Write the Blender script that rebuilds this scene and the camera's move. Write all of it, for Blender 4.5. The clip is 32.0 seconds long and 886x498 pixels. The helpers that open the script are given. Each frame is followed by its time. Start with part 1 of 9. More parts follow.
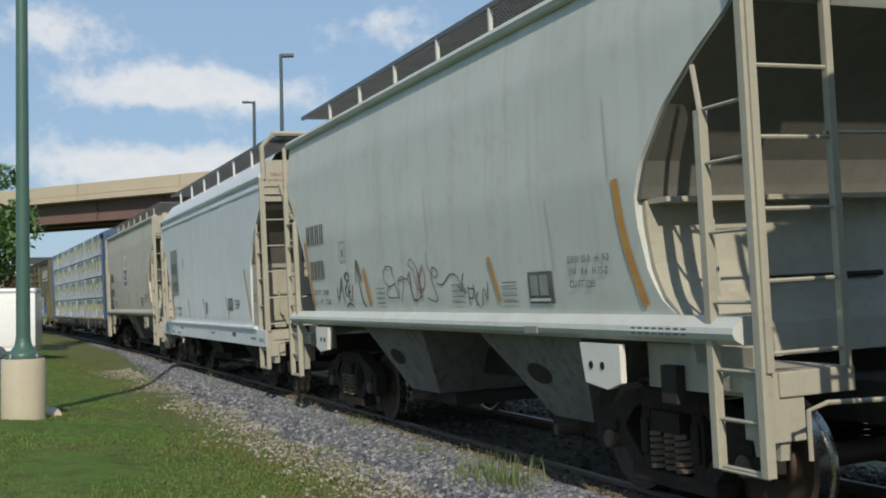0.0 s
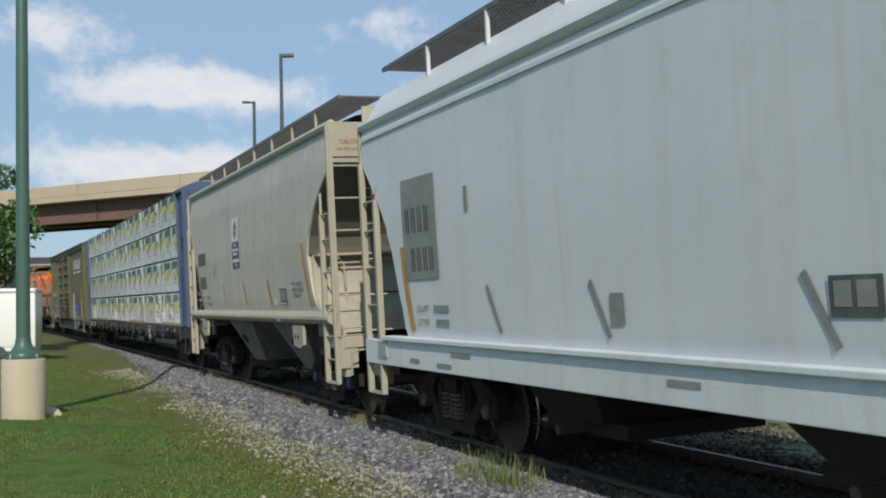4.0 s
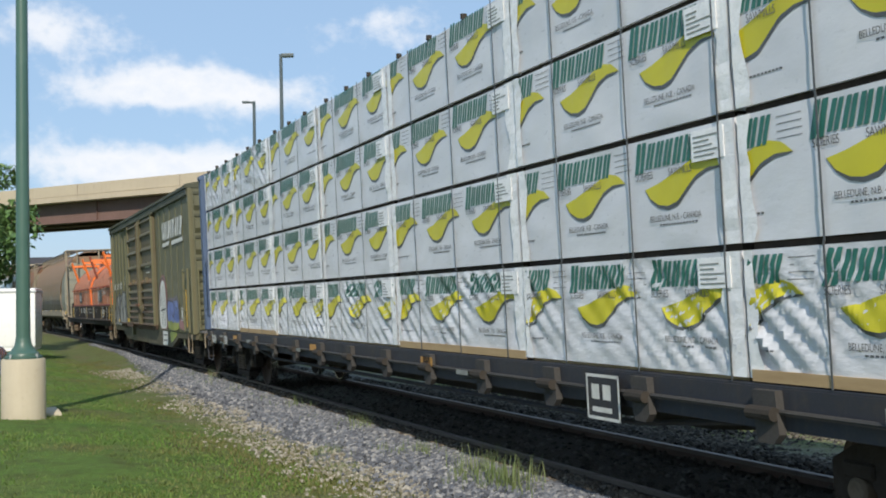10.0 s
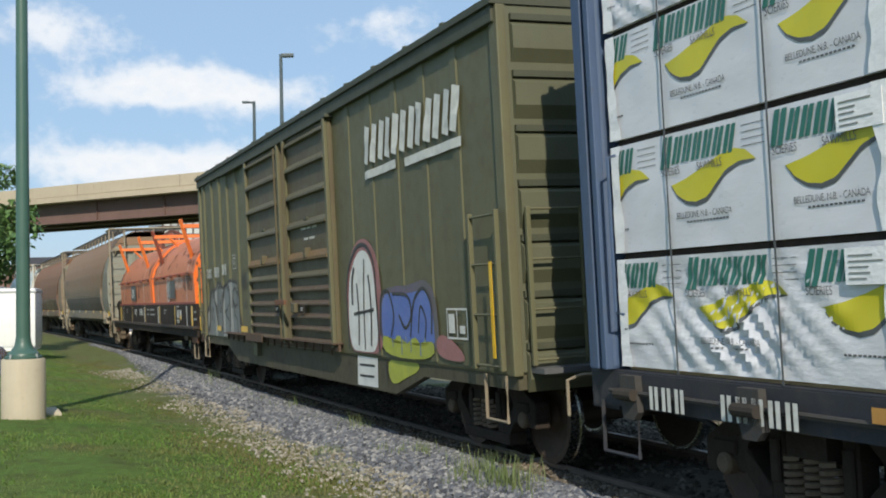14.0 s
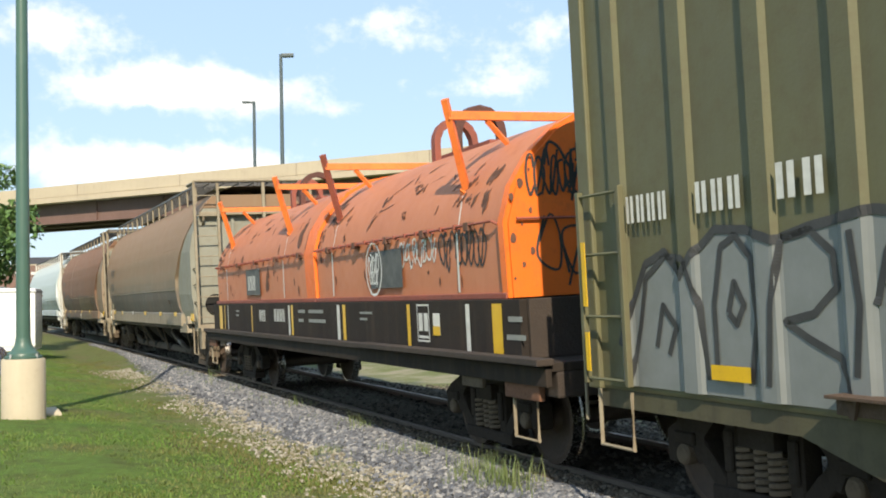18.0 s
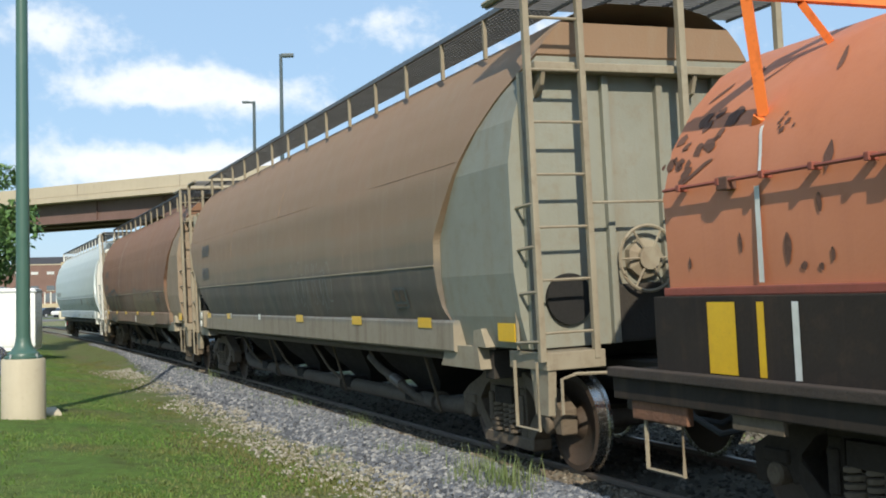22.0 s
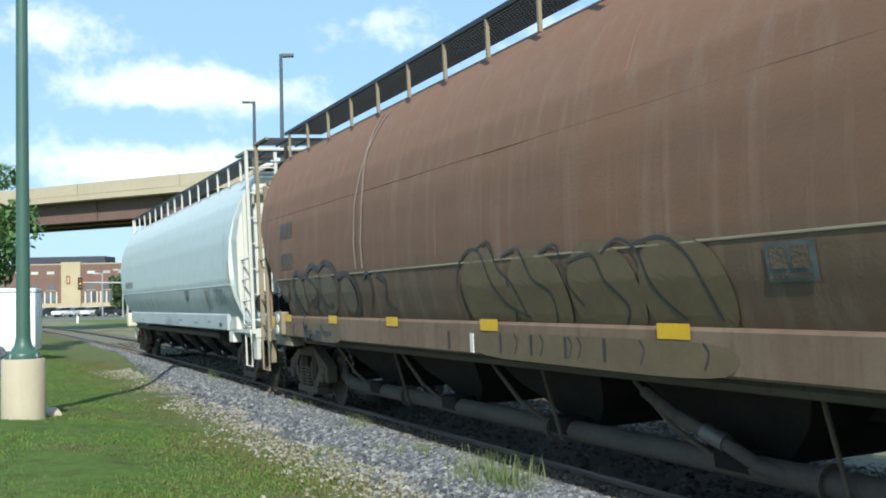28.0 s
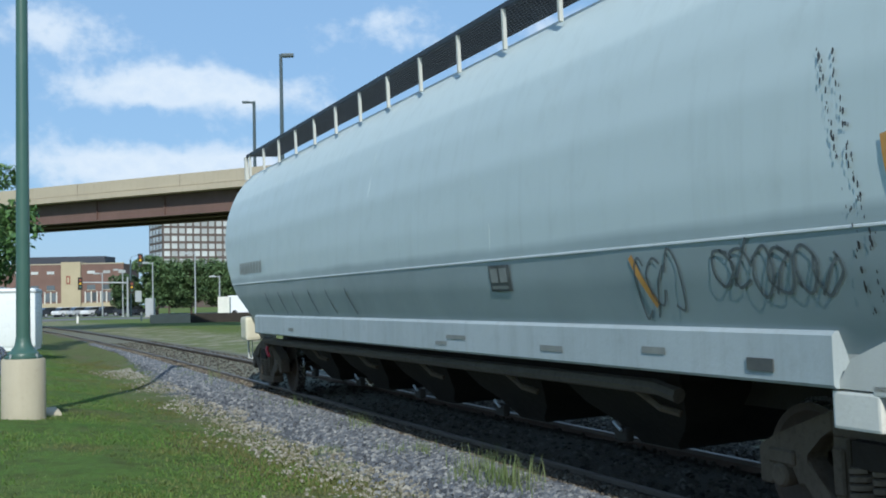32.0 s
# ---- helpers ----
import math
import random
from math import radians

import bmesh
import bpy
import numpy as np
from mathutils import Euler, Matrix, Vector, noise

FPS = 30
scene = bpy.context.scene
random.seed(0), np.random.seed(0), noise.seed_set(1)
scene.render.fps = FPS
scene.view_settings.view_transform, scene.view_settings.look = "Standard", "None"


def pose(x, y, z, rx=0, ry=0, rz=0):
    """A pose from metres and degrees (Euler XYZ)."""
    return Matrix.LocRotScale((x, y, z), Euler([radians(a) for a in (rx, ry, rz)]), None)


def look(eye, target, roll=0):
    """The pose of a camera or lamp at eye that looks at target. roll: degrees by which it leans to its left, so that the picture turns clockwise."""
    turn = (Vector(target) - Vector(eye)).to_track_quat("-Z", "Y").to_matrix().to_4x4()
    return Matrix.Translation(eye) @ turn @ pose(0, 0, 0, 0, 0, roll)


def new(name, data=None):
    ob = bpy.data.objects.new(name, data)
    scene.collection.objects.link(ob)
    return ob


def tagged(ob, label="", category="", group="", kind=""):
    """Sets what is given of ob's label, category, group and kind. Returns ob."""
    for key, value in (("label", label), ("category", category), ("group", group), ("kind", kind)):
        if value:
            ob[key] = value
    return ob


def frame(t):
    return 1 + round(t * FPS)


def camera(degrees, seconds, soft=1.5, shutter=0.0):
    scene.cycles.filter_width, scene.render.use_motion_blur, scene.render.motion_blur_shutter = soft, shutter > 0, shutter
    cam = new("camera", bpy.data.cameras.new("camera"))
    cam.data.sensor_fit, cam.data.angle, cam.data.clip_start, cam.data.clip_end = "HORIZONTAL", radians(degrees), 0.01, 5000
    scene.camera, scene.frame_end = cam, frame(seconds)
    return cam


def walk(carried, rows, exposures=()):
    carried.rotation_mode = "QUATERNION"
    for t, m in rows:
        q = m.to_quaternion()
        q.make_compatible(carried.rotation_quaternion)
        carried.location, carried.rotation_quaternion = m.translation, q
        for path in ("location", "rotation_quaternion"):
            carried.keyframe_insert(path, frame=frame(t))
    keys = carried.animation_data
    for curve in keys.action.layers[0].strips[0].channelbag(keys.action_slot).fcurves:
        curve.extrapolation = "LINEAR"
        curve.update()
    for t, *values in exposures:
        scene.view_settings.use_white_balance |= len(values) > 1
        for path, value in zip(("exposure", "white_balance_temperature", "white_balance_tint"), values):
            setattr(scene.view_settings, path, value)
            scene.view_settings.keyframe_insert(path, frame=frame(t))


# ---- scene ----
# World: x runs along the straight track in the train's direction, y away from the viewer, z up.
# z = 0 is the head of the near rail.
cam = camera(43.92, 32.0, soft=1.9)
EYE = Vector((0.0, 0.0, 1.667))
AHEAD = Vector((-0.92312, 0.38195, 0.04423))
CAM = look(EYE, EYE + 10 * AHEAD, -1.262)
walk(cam, [(0.0, CAM), (32.0, CAM)], exposures=[(0.0, -0.04, 6850, 9), (3.0, -0.04, 6850, 10), (5.0, 0.02, 6850, 10), (10.0, 0.27, 6800, 10), (14.0, 0.24, 6850, 9), (16.5, 0.78, 7600, 10), (19.0, 0.72, 7500, 10), (20.5, 0.48, 7150, 10), (21.5, 0.48, 6950, 8), (22.5, 0.4, 6750, 7), (23.2, 0.42, 6600, 6), (24.0, 0.5, 6550, 5), (25.0, 0.56, 6500, 4), (27.0, 0.58, 6450, 3), (29.0, 0.6, 6150, 2), (30.5, 0.48, 6100, 2), (31.0, 0.38, 5950, 2), (32.0, 0.06, 5900, 4)])

SPEED = 4.25
NEAR_RAIL = 5.208
CANT = 1.82
SECONDS = 32.0

# ---- light ----
SUN_AZ, SUN_EL = radians(-18), radians(34.5)
sun_way = Vector((math.cos(SUN_AZ) * math.cos(SUN_EL), math.sin(SUN_AZ) * math.cos(SUN_EL), math.sin(SUN_EL)))
sun = new("sun", bpy.data.lights.new("sun", "SUN"))
sun.data.energy, sun.data.angle, sun.data.color = 3.85, radians(0.6), (1.0, 0.93, 0.82)
sun.matrix_world = look(sun_way * 100, (0, 0, 0))

world = bpy.data.worlds.new("sky")
scene.world = world
world.use_nodes = True


def nodes_of(tree):
    """Short makers of nodes and links for one node tree."""
    def make(kind, **values):
        n = tree.nodes.new(kind)
        for k, v in values.items():
            n.inputs[k.replace("_", " ")].default_value = v
        return n

    def math_node(op, a, b=None, c=None, clamp=False):
        n = tree.nodes.new("ShaderNodeMath")
        n.operation, n.use_clamp = op, clamp
        for k, v in enumerate((a, b, c)):
            if v is None:
                continue
            if isinstance(v, (int, float)):
                n.inputs[k].default_value = v
            else:
                tree.links.new(v, n.inputs[k])
        return n.outputs[0]

    def mix(fac, a, b, kind="MIX"):
        n = tree.nodes.new("ShaderNodeMix")
        n.data_type, n.blend_type = "RGBA", kind
        for slot, v in ((0, fac), (6, a), (7, b)):
            if isinstance(v, (int, float)):
                n.inputs[slot].default_value = v
            elif isinstance(v, tuple):
                n.inputs[slot].default_value = (*v[:3], 1)
            else:
                tree.links.new(v, n.inputs[slot])
        return n.outputs[2]
    return make, math_node, mix


def sky_world():
    t = world.node_tree
    t.nodes.clear()
    make, mth, mix = nodes_of(t)
    sky = t.nodes.new("ShaderNodeTexSky")
    sky.sky_type, sky.sun_disc = "NISHITA", False
    sky.sun_elevation, sky.sun_rotation = SUN_EL, math.pi / 2 - SUN_AZ
    sky.air_density, sky.dust_density, sky.ozone_density = 1.0, 0.6, 2.5
    coord = t.nodes.new("ShaderNodeTexCoord")
    sep = t.nodes.new("ShaderNodeSeparateXYZ")
    t.links.new(coord.outputs["Generated"], sep.inputs[0])
    az = mth("MULTIPLY", mth("ARCTAN2", sep.outputs[1], sep.outputs[0]), 180 / math.pi)
    el = mth("MULTIPLY", mth("ARCSINE", sep.outputs[2]), 180 / math.pi)
    at = t.nodes.new("ShaderNodeCombineXYZ")
    t.links.new(mth("MULTIPLY", az, 0.42), at.inputs[0])
    t.links.new(mth("MULTIPLY", el, 0.5), at.inputs[1])
    big = make("ShaderNodeTexNoise", Scale=0.55, Detail=6.0, Roughness=0.58)
    fine = make("ShaderNodeTexNoise", Scale=2.2, Detail=5.0, Roughness=0.6)
    for n in (big, fine):
        t.links.new(at.outputs[0], n.inputs["Vector"])
    cover = mth("MULTIPLY", mth("SUBTRACT", big.outputs[0], 0.54), 1.9)
    # the banks of cumulus that stand over the overpass: azimuth, elevation, half widths, weight
    for a, e, wa, we, k in ((177.0, 13.4, 2.4, 1.6, 1.0), (174.4, 10.6, 2.6, 1.0, 1.0), (170.6, 11.1, 3.0, 1.15, 1.25), (166.4, 10.6, 3.0, 0.9, 1.0), (162.8, 9.9, 2.0, 0.6, 0.5),
                            (176.0, 6.9, 3.0, 1.1, 1.1), (171.0, 7.0, 3.2, 1.2, 1.2), (167.0, 7.0, 2.4, 0.8, 0.9), (160.4, 14.3, 2.2, 1.0, 0.75), (155.0, 11.0, 3.0, 0.8, 0.6), (148.5, 13.4, 7.0, 1.6, 0.6)):
        da = mth("DIVIDE", mth("SUBTRACT", az, a), wa)
        de = mth("DIVIDE", mth("SUBTRACT", el, e), we)
        r = mth("ADD", mth("MULTIPLY", da, da), mth("MULTIPLY", de, de))
        cover = mth("ADD", cover, mth("MULTIPLY", mth("POWER", 2.718, mth("MULTIPLY", r, -1.0)), k))
    cover = mth("ADD", cover, mth("MULTIPLY", mth("SUBTRACT", fine.outputs[0], 0.5), 0.7))
    ramp = t.nodes.new("ShaderNodeMapRange")
    ramp.interpolation_type = "SMOOTHSTEP"
    ramp.inputs[1].default_value, ramp.inputs[2].default_value = 0.14, 1.0
    ramp.inputs[4].default_value = 0.9
    t.links.new(cover, ramp.inputs[0])
    clear = mix(0.6, sky.outputs[0], (5.0, 7.7, 11.6))
    white = mix(mth("MULTIPLY", fine.outputs[0], 1.0), (12.2, 12.1, 12.0), (8.2, 9.3, 11.2))
    out = mix(ramp.outputs[0], clear, white)
    bg = make("ShaderNodeBackground", Strength=0.076)
    t.links.new(out, bg.inputs[0])
    end = t.nodes.new("ShaderNodeOutputWorld")
    t.links.new(bg.outputs[0], end.inputs[0])


sky_world()


# ---- materials ----
def surface(name, base, second=None, scale=3.0, rough=0.6, metal=0.0, dirt=None, dirt_amount=0.0, streak=0.0, bump=0.1, bump_scale=40.0,
            stretch=(1, 1, 1), vary=0.0, spec=0.5, bands=None):
    """A weathered surface: two tones at a large scale, grime at a finer one, upright run-off streaks, and fine relief.
    bands: (height, colour) rows from the bottom up, in the thing's own height."""
    m = bpy.data.materials.new(name)
    m.use_nodes = True
    t = m.node_tree
    t.nodes.clear()
    make, mth, mix = nodes_of(t)
    coord = t.nodes.new("ShaderNodeTexCoord")
    mapping = make("ShaderNodeMapping", Scale=stretch)
    t.links.new(coord.outputs["Object"], mapping.inputs[0])
    place = mapping.outputs[0]
    n1 = make("ShaderNodeTexNoise", Scale=scale, Detail=5.0, Roughness=0.6)
    n2 = make("ShaderNodeTexNoise", Scale=scale * 7.3, Detail=4.0, Roughness=0.65)
    n3 = make("ShaderNodeTexNoise", Scale=bump_scale, Detail=3.0)
    for n in (n1, n2, n3):
        t.links.new(place, n.inputs["Vector"])
    second = second or tuple(c * 0.8 for c in base)
    source = tuple(base)
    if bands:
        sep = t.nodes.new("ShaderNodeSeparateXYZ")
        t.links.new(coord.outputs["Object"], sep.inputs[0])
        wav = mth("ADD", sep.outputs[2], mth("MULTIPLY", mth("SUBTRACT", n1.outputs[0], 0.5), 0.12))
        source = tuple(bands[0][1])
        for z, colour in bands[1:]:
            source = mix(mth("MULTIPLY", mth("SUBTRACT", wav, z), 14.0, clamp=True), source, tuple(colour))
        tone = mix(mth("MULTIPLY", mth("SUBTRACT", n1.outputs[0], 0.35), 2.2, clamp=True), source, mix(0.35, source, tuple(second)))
    else:
        tone = mix(mth("MULTIPLY", mth("SUBTRACT", n1.outputs[0], 0.32), 2.6, clamp=True), source, tuple(second))
    if vary:
        info = t.nodes.new("ShaderNodeObjectInfo")
        tone = mix(1.0, tone, mix(info.outputs["Random"], (1 - vary,) * 3, (1 + vary * 0.5,) * 3), "MULTIPLY")
    grime = dirt or tuple(c * 0.45 for c in second)
    if dirt_amount:
        f = mth("MULTIPLY", mth("SUBTRACT", n2.outputs[0], 0.62 - 0.22 * dirt_amount), 3.5 * dirt_amount, clamp=True)
        tone = mix(f, tone, grime)
    if streak:
        smap = make("ShaderNodeMapping", Scale=(5.5, 5.5, 0.22))
        t.links.new(coord.outputs["Object"], smap.inputs[0])
        n4 = make("ShaderNodeTexNoise", Scale=1.0, Detail=6.0, Roughness=0.62)
        t.links.new(smap.outputs[0], n4.inputs["Vector"])
        f = mth("MULTIPLY", mth("SUBTRACT", n4.outputs[0], 0.5), 3.2 * streak, clamp=True)
        tone = mix(f, tone, grime)
    b = make("ShaderNodeBsdfPrincipled", Roughness=rough, Metallic=metal)
    b.inputs["Specular IOR Level"].default_value = spec
    t.links.new(tone, b.inputs["Base Color"])
    t.links.new(mth("ADD", mth("MULTIPLY", mth("SUBTRACT", n2.outputs[0], 0.5), 0.35), rough, clamp=True), b.inputs["Roughness"])
    if bump:
        k = make("ShaderNodeBump", Strength=bump, Distance=0.02)
        t.links.new(mth("ADD", n3.outputs[0], mth("MULTIPLY", n2.outputs[0], 0.8)), k.inputs["Height"])
        t.links.new(k.outputs[0], b.inputs["Normal"])
    out = t.nodes.new("ShaderNodeOutputMaterial")
    t.links.new(b.outputs[0], out.inputs[0])
    return m


GREY = surface("weathered_grey_paint", (0.56, 0.575, 0.54), (0.48, 0.49, 0.45), 0.5, 0.5, dirt=(0.27, 0.25, 0.2), dirt_amount=0.3, streak=0.3, bump=0.05, bump_scale=6)
GREY_WARM = surface("warm_grey_paint", (0.50, 0.48, 0.42), (0.42, 0.40, 0.35), 0.5, 0.5, dirt=(0.24, 0.2, 0.15), dirt_amount=0.35, streak=0.35, bump=0.05, bump_scale=6)
PALE = surface("pale_blue_grey_paint", (0.62, 0.65, 0.67), (0.56, 0.59, 0.61), 0.5, 0.42, dirt=(0.35, 0.31, 0.26), dirt_amount=0.22, streak=0.22, bump=0.05, bump_scale=6)
PALE_SILL = surface("pale_sill_paint", (0.66, 0.70, 0.72), (0.57, 0.61, 0.63), 0.8, 0.5, dirt=(0.3, 0.27, 0.23), dirt_amount=0.3, streak=0.3)
BEIGE = surface("beige_fittings_paint", (0.385, 0.365, 0.295), (0.325, 0.305, 0.245), 1.5, 0.6, dirt=(0.19, 0.155, 0.11), dirt_amount=0.35, streak=0.3)
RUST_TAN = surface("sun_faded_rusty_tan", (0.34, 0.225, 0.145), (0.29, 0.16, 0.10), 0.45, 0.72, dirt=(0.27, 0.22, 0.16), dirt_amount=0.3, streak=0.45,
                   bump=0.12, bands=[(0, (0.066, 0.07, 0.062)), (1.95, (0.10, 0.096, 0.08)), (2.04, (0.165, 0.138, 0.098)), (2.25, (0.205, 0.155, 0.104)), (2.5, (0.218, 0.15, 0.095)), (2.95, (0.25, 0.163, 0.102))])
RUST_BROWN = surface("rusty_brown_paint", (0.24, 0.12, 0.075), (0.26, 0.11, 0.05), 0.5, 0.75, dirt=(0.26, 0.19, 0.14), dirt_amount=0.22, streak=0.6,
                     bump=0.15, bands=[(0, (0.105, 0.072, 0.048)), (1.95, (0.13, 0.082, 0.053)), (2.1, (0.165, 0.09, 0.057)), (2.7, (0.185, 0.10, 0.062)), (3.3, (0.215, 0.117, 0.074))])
TAN_TRIM = surface("grey_tan_trim", (0.28, 0.25, 0.185), (0.22, 0.18, 0.125), 1.2, 0.75, dirt=(0.14, 0.09, 0.055), dirt_amount=0.5, streak=0.5)
GREY_END = surface("lichen_grey_panel", (0.235, 0.24, 0.2), (0.19, 0.19, 0.155), 0.9, 0.65, dirt=(0.19, 0.135, 0.08), dirt_amount=0.45, streak=0.55)
# darker bands below the seam paint in the ground's dull reflection
WHITE_BLUE = surface("faded_white_blue_shaded_low", (0.55, 0.64, 0.64), (0.49, 0.58, 0.59), 0.45, 0.45, dirt=(0.28, 0.31, 0.3), dirt_amount=0.18, streak=0.2, bump=0.04,
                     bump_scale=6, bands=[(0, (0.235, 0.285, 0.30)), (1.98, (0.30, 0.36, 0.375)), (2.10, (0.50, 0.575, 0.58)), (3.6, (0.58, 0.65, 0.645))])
WHITE_END = surface("chalky_white_end", (0.58, 0.585, 0.55), (0.50, 0.505, 0.475), 0.8, 0.6, dirt=(0.34, 0.31, 0.26), dirt_amount=0.28, streak=0.3)
BLACK_STEEL = surface("grimy_black_steel", (0.030, 0.027, 0.024), (0.045, 0.038, 0.031), 2.0, 0.85, dirt=(0.06, 0.047, 0.036), dirt_amount=0.4, bump=0.25, spec=0.25)
TRUCK_STEEL = surface("dusty_cast_steel", (0.027, 0.022, 0.018), (0.042, 0.033, 0.026), 2.5, 0.9, dirt=(0.016, 0.013, 0.011), dirt_amount=0.5, bump=0.3, spec=0.2)
TRUCK_TAN = surface("tan_dusted_cast_steel", (0.14, 0.11, 0.08), (0.10, 0.077, 0.056), 2.5, 0.9, dirt=(0.03, 0.023, 0.017), dirt_amount=0.5, bump=0.3, spec=0.2)
WHEEL_STEEL = surface("brown_wheel_steel", (0.06, 0.042, 0.030), (0.09, 0.06, 0.042), 3.0, 0.7, 0.2, bump=0.15)
TREAD = surface("polished_tread", (0.45, 0.44, 0.42), (0.35, 0.33, 0.31), 5.0, 0.25, 1.0, bump=0.03)
BOX_GREEN = surface("faded_olive_green_paint", (0.121, 0.119, 0.062), (0.10, 0.096, 0.052), 0.7, 0.6, dirt=(0.095, 0.068, 0.043), dirt_amount=0.45, streak=0.5, bump=0.08)
BOX_END = surface("olive_end_paint", (0.105, 0.108, 0.066), (0.09, 0.093, 0.056), 0.7, 0.55, dirt=(0.08, 0.062, 0.042), dirt_amount=0.3, streak=0.3)
BOX_DARK = surface("dark_olive_roof", (0.06, 0.065, 0.04), (0.045, 0.05, 0.03), 1.0, 0.65, dirt=(0.1, 0.07, 0.05), dirt_amount=0.4)
BLUE = surface("worn_blue_paint", (0.046, 0.082, 0.16), (0.06, 0.098, 0.175), 0.8, 0.6, dirt=(0.085, 0.073, 0.06), dirt_amount=0.35, streak=0.4)
BLUE_BLACK = surface("dirty_blue_black_sill", (0.018, 0.022, 0.032), (0.03, 0.03, 0.034), 1.5, 0.75, dirt=(0.07, 0.058, 0.045), dirt_amount=0.5, streak=0.4)
ORANGE = surface("sun_bleached_orange", (0.50, 0.19, 0.095), (0.43, 0.15, 0.07), 0.6, 0.6, dirt=(0.30, 0.10, 0.055), dirt_amount=0.22, streak=0.25, bump=0.06)
ORANGE_DEEP = surface("deep_orange_paint", (0.80, 0.17, 0.02), (0.72, 0.14, 0.02), 1.0, 0.5, dirt=(0.2, 0.06, 0.03), dirt_amount=0.35, streak=0.25)
ORANGE_ARM = surface("orange_stacking_arm", (0.85, 0.22, 0.05), (0.7, 0.16, 0.04), 1.5, 0.5, dirt=(0.2, 0.05, 0.03), dirt_amount=0.5)
MAROON = surface("dull_red_steel", (0.28, 0.07, 0.045), (0.2, 0.06, 0.04), 1.5, 0.65, dirt=(0.1, 0.04, 0.03), dirt_amount=0.4)
COIL_BLACK = surface("sooty_black_sill", (0.022, 0.018, 0.016), (0.034, 0.027, 0.022), 1.2, 0.8, dirt=(0.075, 0.05, 0.036), dirt_amount=0.45, streak=0.6, spec=0.2)
RUST_FLAKE = surface("flaking_rust", (0.13, 0.06, 0.035), (0.20, 0.09, 0.05), 4.0, 0.85, dirt=(0.05, 0.03, 0.02), dirt_amount=0.6, bump=0.4)
DECK_RUST = surface("rusty_sooty_edge", (0.028, 0.022, 0.019), (0.048, 0.034, 0.026), 1.4, 0.85, dirt=(0.075, 0.052, 0.036), dirt_amount=0.35, streak=0.4, bump=0.3)
ARCH_DARK = surface("sooty_red_steel", (0.11, 0.035, 0.025), (0.06, 0.028, 0.022), 2.0, 0.75, dirt=(0.03, 0.02, 0.016), dirt_amount=0.5)
RUST_PATCH = surface("dark_rust_patch", (0.14, 0.065, 0.042), (0.10, 0.05, 0.036), 3.0, 0.85, bump=0.2)
WRAP = surface("pale_grey_plastic_wrap", (0.70, 0.71, 0.745), (0.62, 0.63, 0.67), 1.2, 0.32, dirt=(0.78, 0.79, 0.82), dirt_amount=0.3, bump=0.12, bump_scale=4, stretch=(1, 1, 2.2))
WRAP_LOOSE = surface("crumpled_plastic_wrap", (0.72, 0.73, 0.76), (0.58, 0.59, 0.63), 2.0, 0.24, dirt=(0.82, 0.83, 0.86), dirt_amount=0.4, bump=0.25, bump_scale=4, stretch=(0.8, 1, 2.4))
WRAP_WHITE = surface("white_wrap_fold", (0.9, 0.9, 0.9), (0.8, 0.8, 0.82), 3.0, 0.3, bump=0.3, bump_scale=9)
TIMBER = surface("fresh_sawn_timber", (0.45, 0.32, 0.17), (0.37, 0.25, 0.13), 6.0, 0.75, dirt=(0.2, 0.13, 0.07), dirt_amount=0.4, stretch=(0.3, 3, 3))
PRINT_GREEN = surface("dark_green_print", (0.02, 0.14, 0.11), (0.03, 0.17, 0.13), 4.0, 0.4, bump=0)
PRINT_YELLOW = surface("yellow_print", (0.62, 0.56, 0.03), (0.56, 0.5, 0.03), 3.0, 0.4, bump=0)
PRINT_DARK = surface("charcoal_print", (0.07, 0.075, 0.08), (0.10, 0.105, 0.11), 4.0, 0.4, bump=0)
STENCIL_BLACK = surface("faded_black_stencil", (0.055, 0.06, 0.06), (0.12, 0.125, 0.12), 5.0, 0.6, bump=0)
STENCIL_GREY = surface("ghosted_grey_stencil", (0.20, 0.21, 0.20), (0.27, 0.28, 0.26), 5.0, 0.6, bump=0)
RUN_OFF = surface("faint_run_off_stain", (0.40, 0.40, 0.37), (0.36, 0.35, 0.31), 5.0, 0.6, bump=0)
STENCIL_WHITE = surface("chalky_white_stencil", (0.68, 0.68, 0.64), (0.5, 0.5, 0.47), 6.0, 0.6, bump=0)
YELLOW_TAPE = surface("yellow_reflective_tape", (0.72, 0.44, 0.02), (0.62, 0.36, 0.02), 5.0, 0.35, dirt=(0.3, 0.2, 0.08), dirt_amount=0.35, bump=0)
GRIMY_BAY = surface("grimy_grey_hopper_bay", (0.21, 0.205, 0.185), (0.15, 0.145, 0.13), 1.2, 0.8, dirt=(0.03, 0.028, 0.025), dirt_amount=0.6, streak=0.5)
# grey lowered so that the overhang's shade sits in the sheet's colour
SLOPE_GREY = surface("shaded_slope_sheet", (0.15, 0.145, 0.128), (0.115, 0.11, 0.096), 0.8, 0.7, dirt=(0.08, 0.07, 0.06), dirt_amount=0.4, streak=0.4)
OCHRE = surface("ochre_rust_stripe", (0.52, 0.27, 0.06), (0.42, 0.21, 0.06), 4.0, 0.6, dirt=(0.25, 0.2, 0.14), dirt_amount=0.3, bump=0)
WHITE_PLASTIC = surface("dirty_white_panel", (0.72, 0.71, 0.66), (0.62, 0.61, 0.56), 4.0, 0.5, dirt=(0.35, 0.3, 0.22), dirt_amount=0.3)
DARK_HOLE = surface("dark_opening", (0.008, 0.008, 0.008), (0.012, 0.011, 0.01), 3.0, 0.9, bump=0)
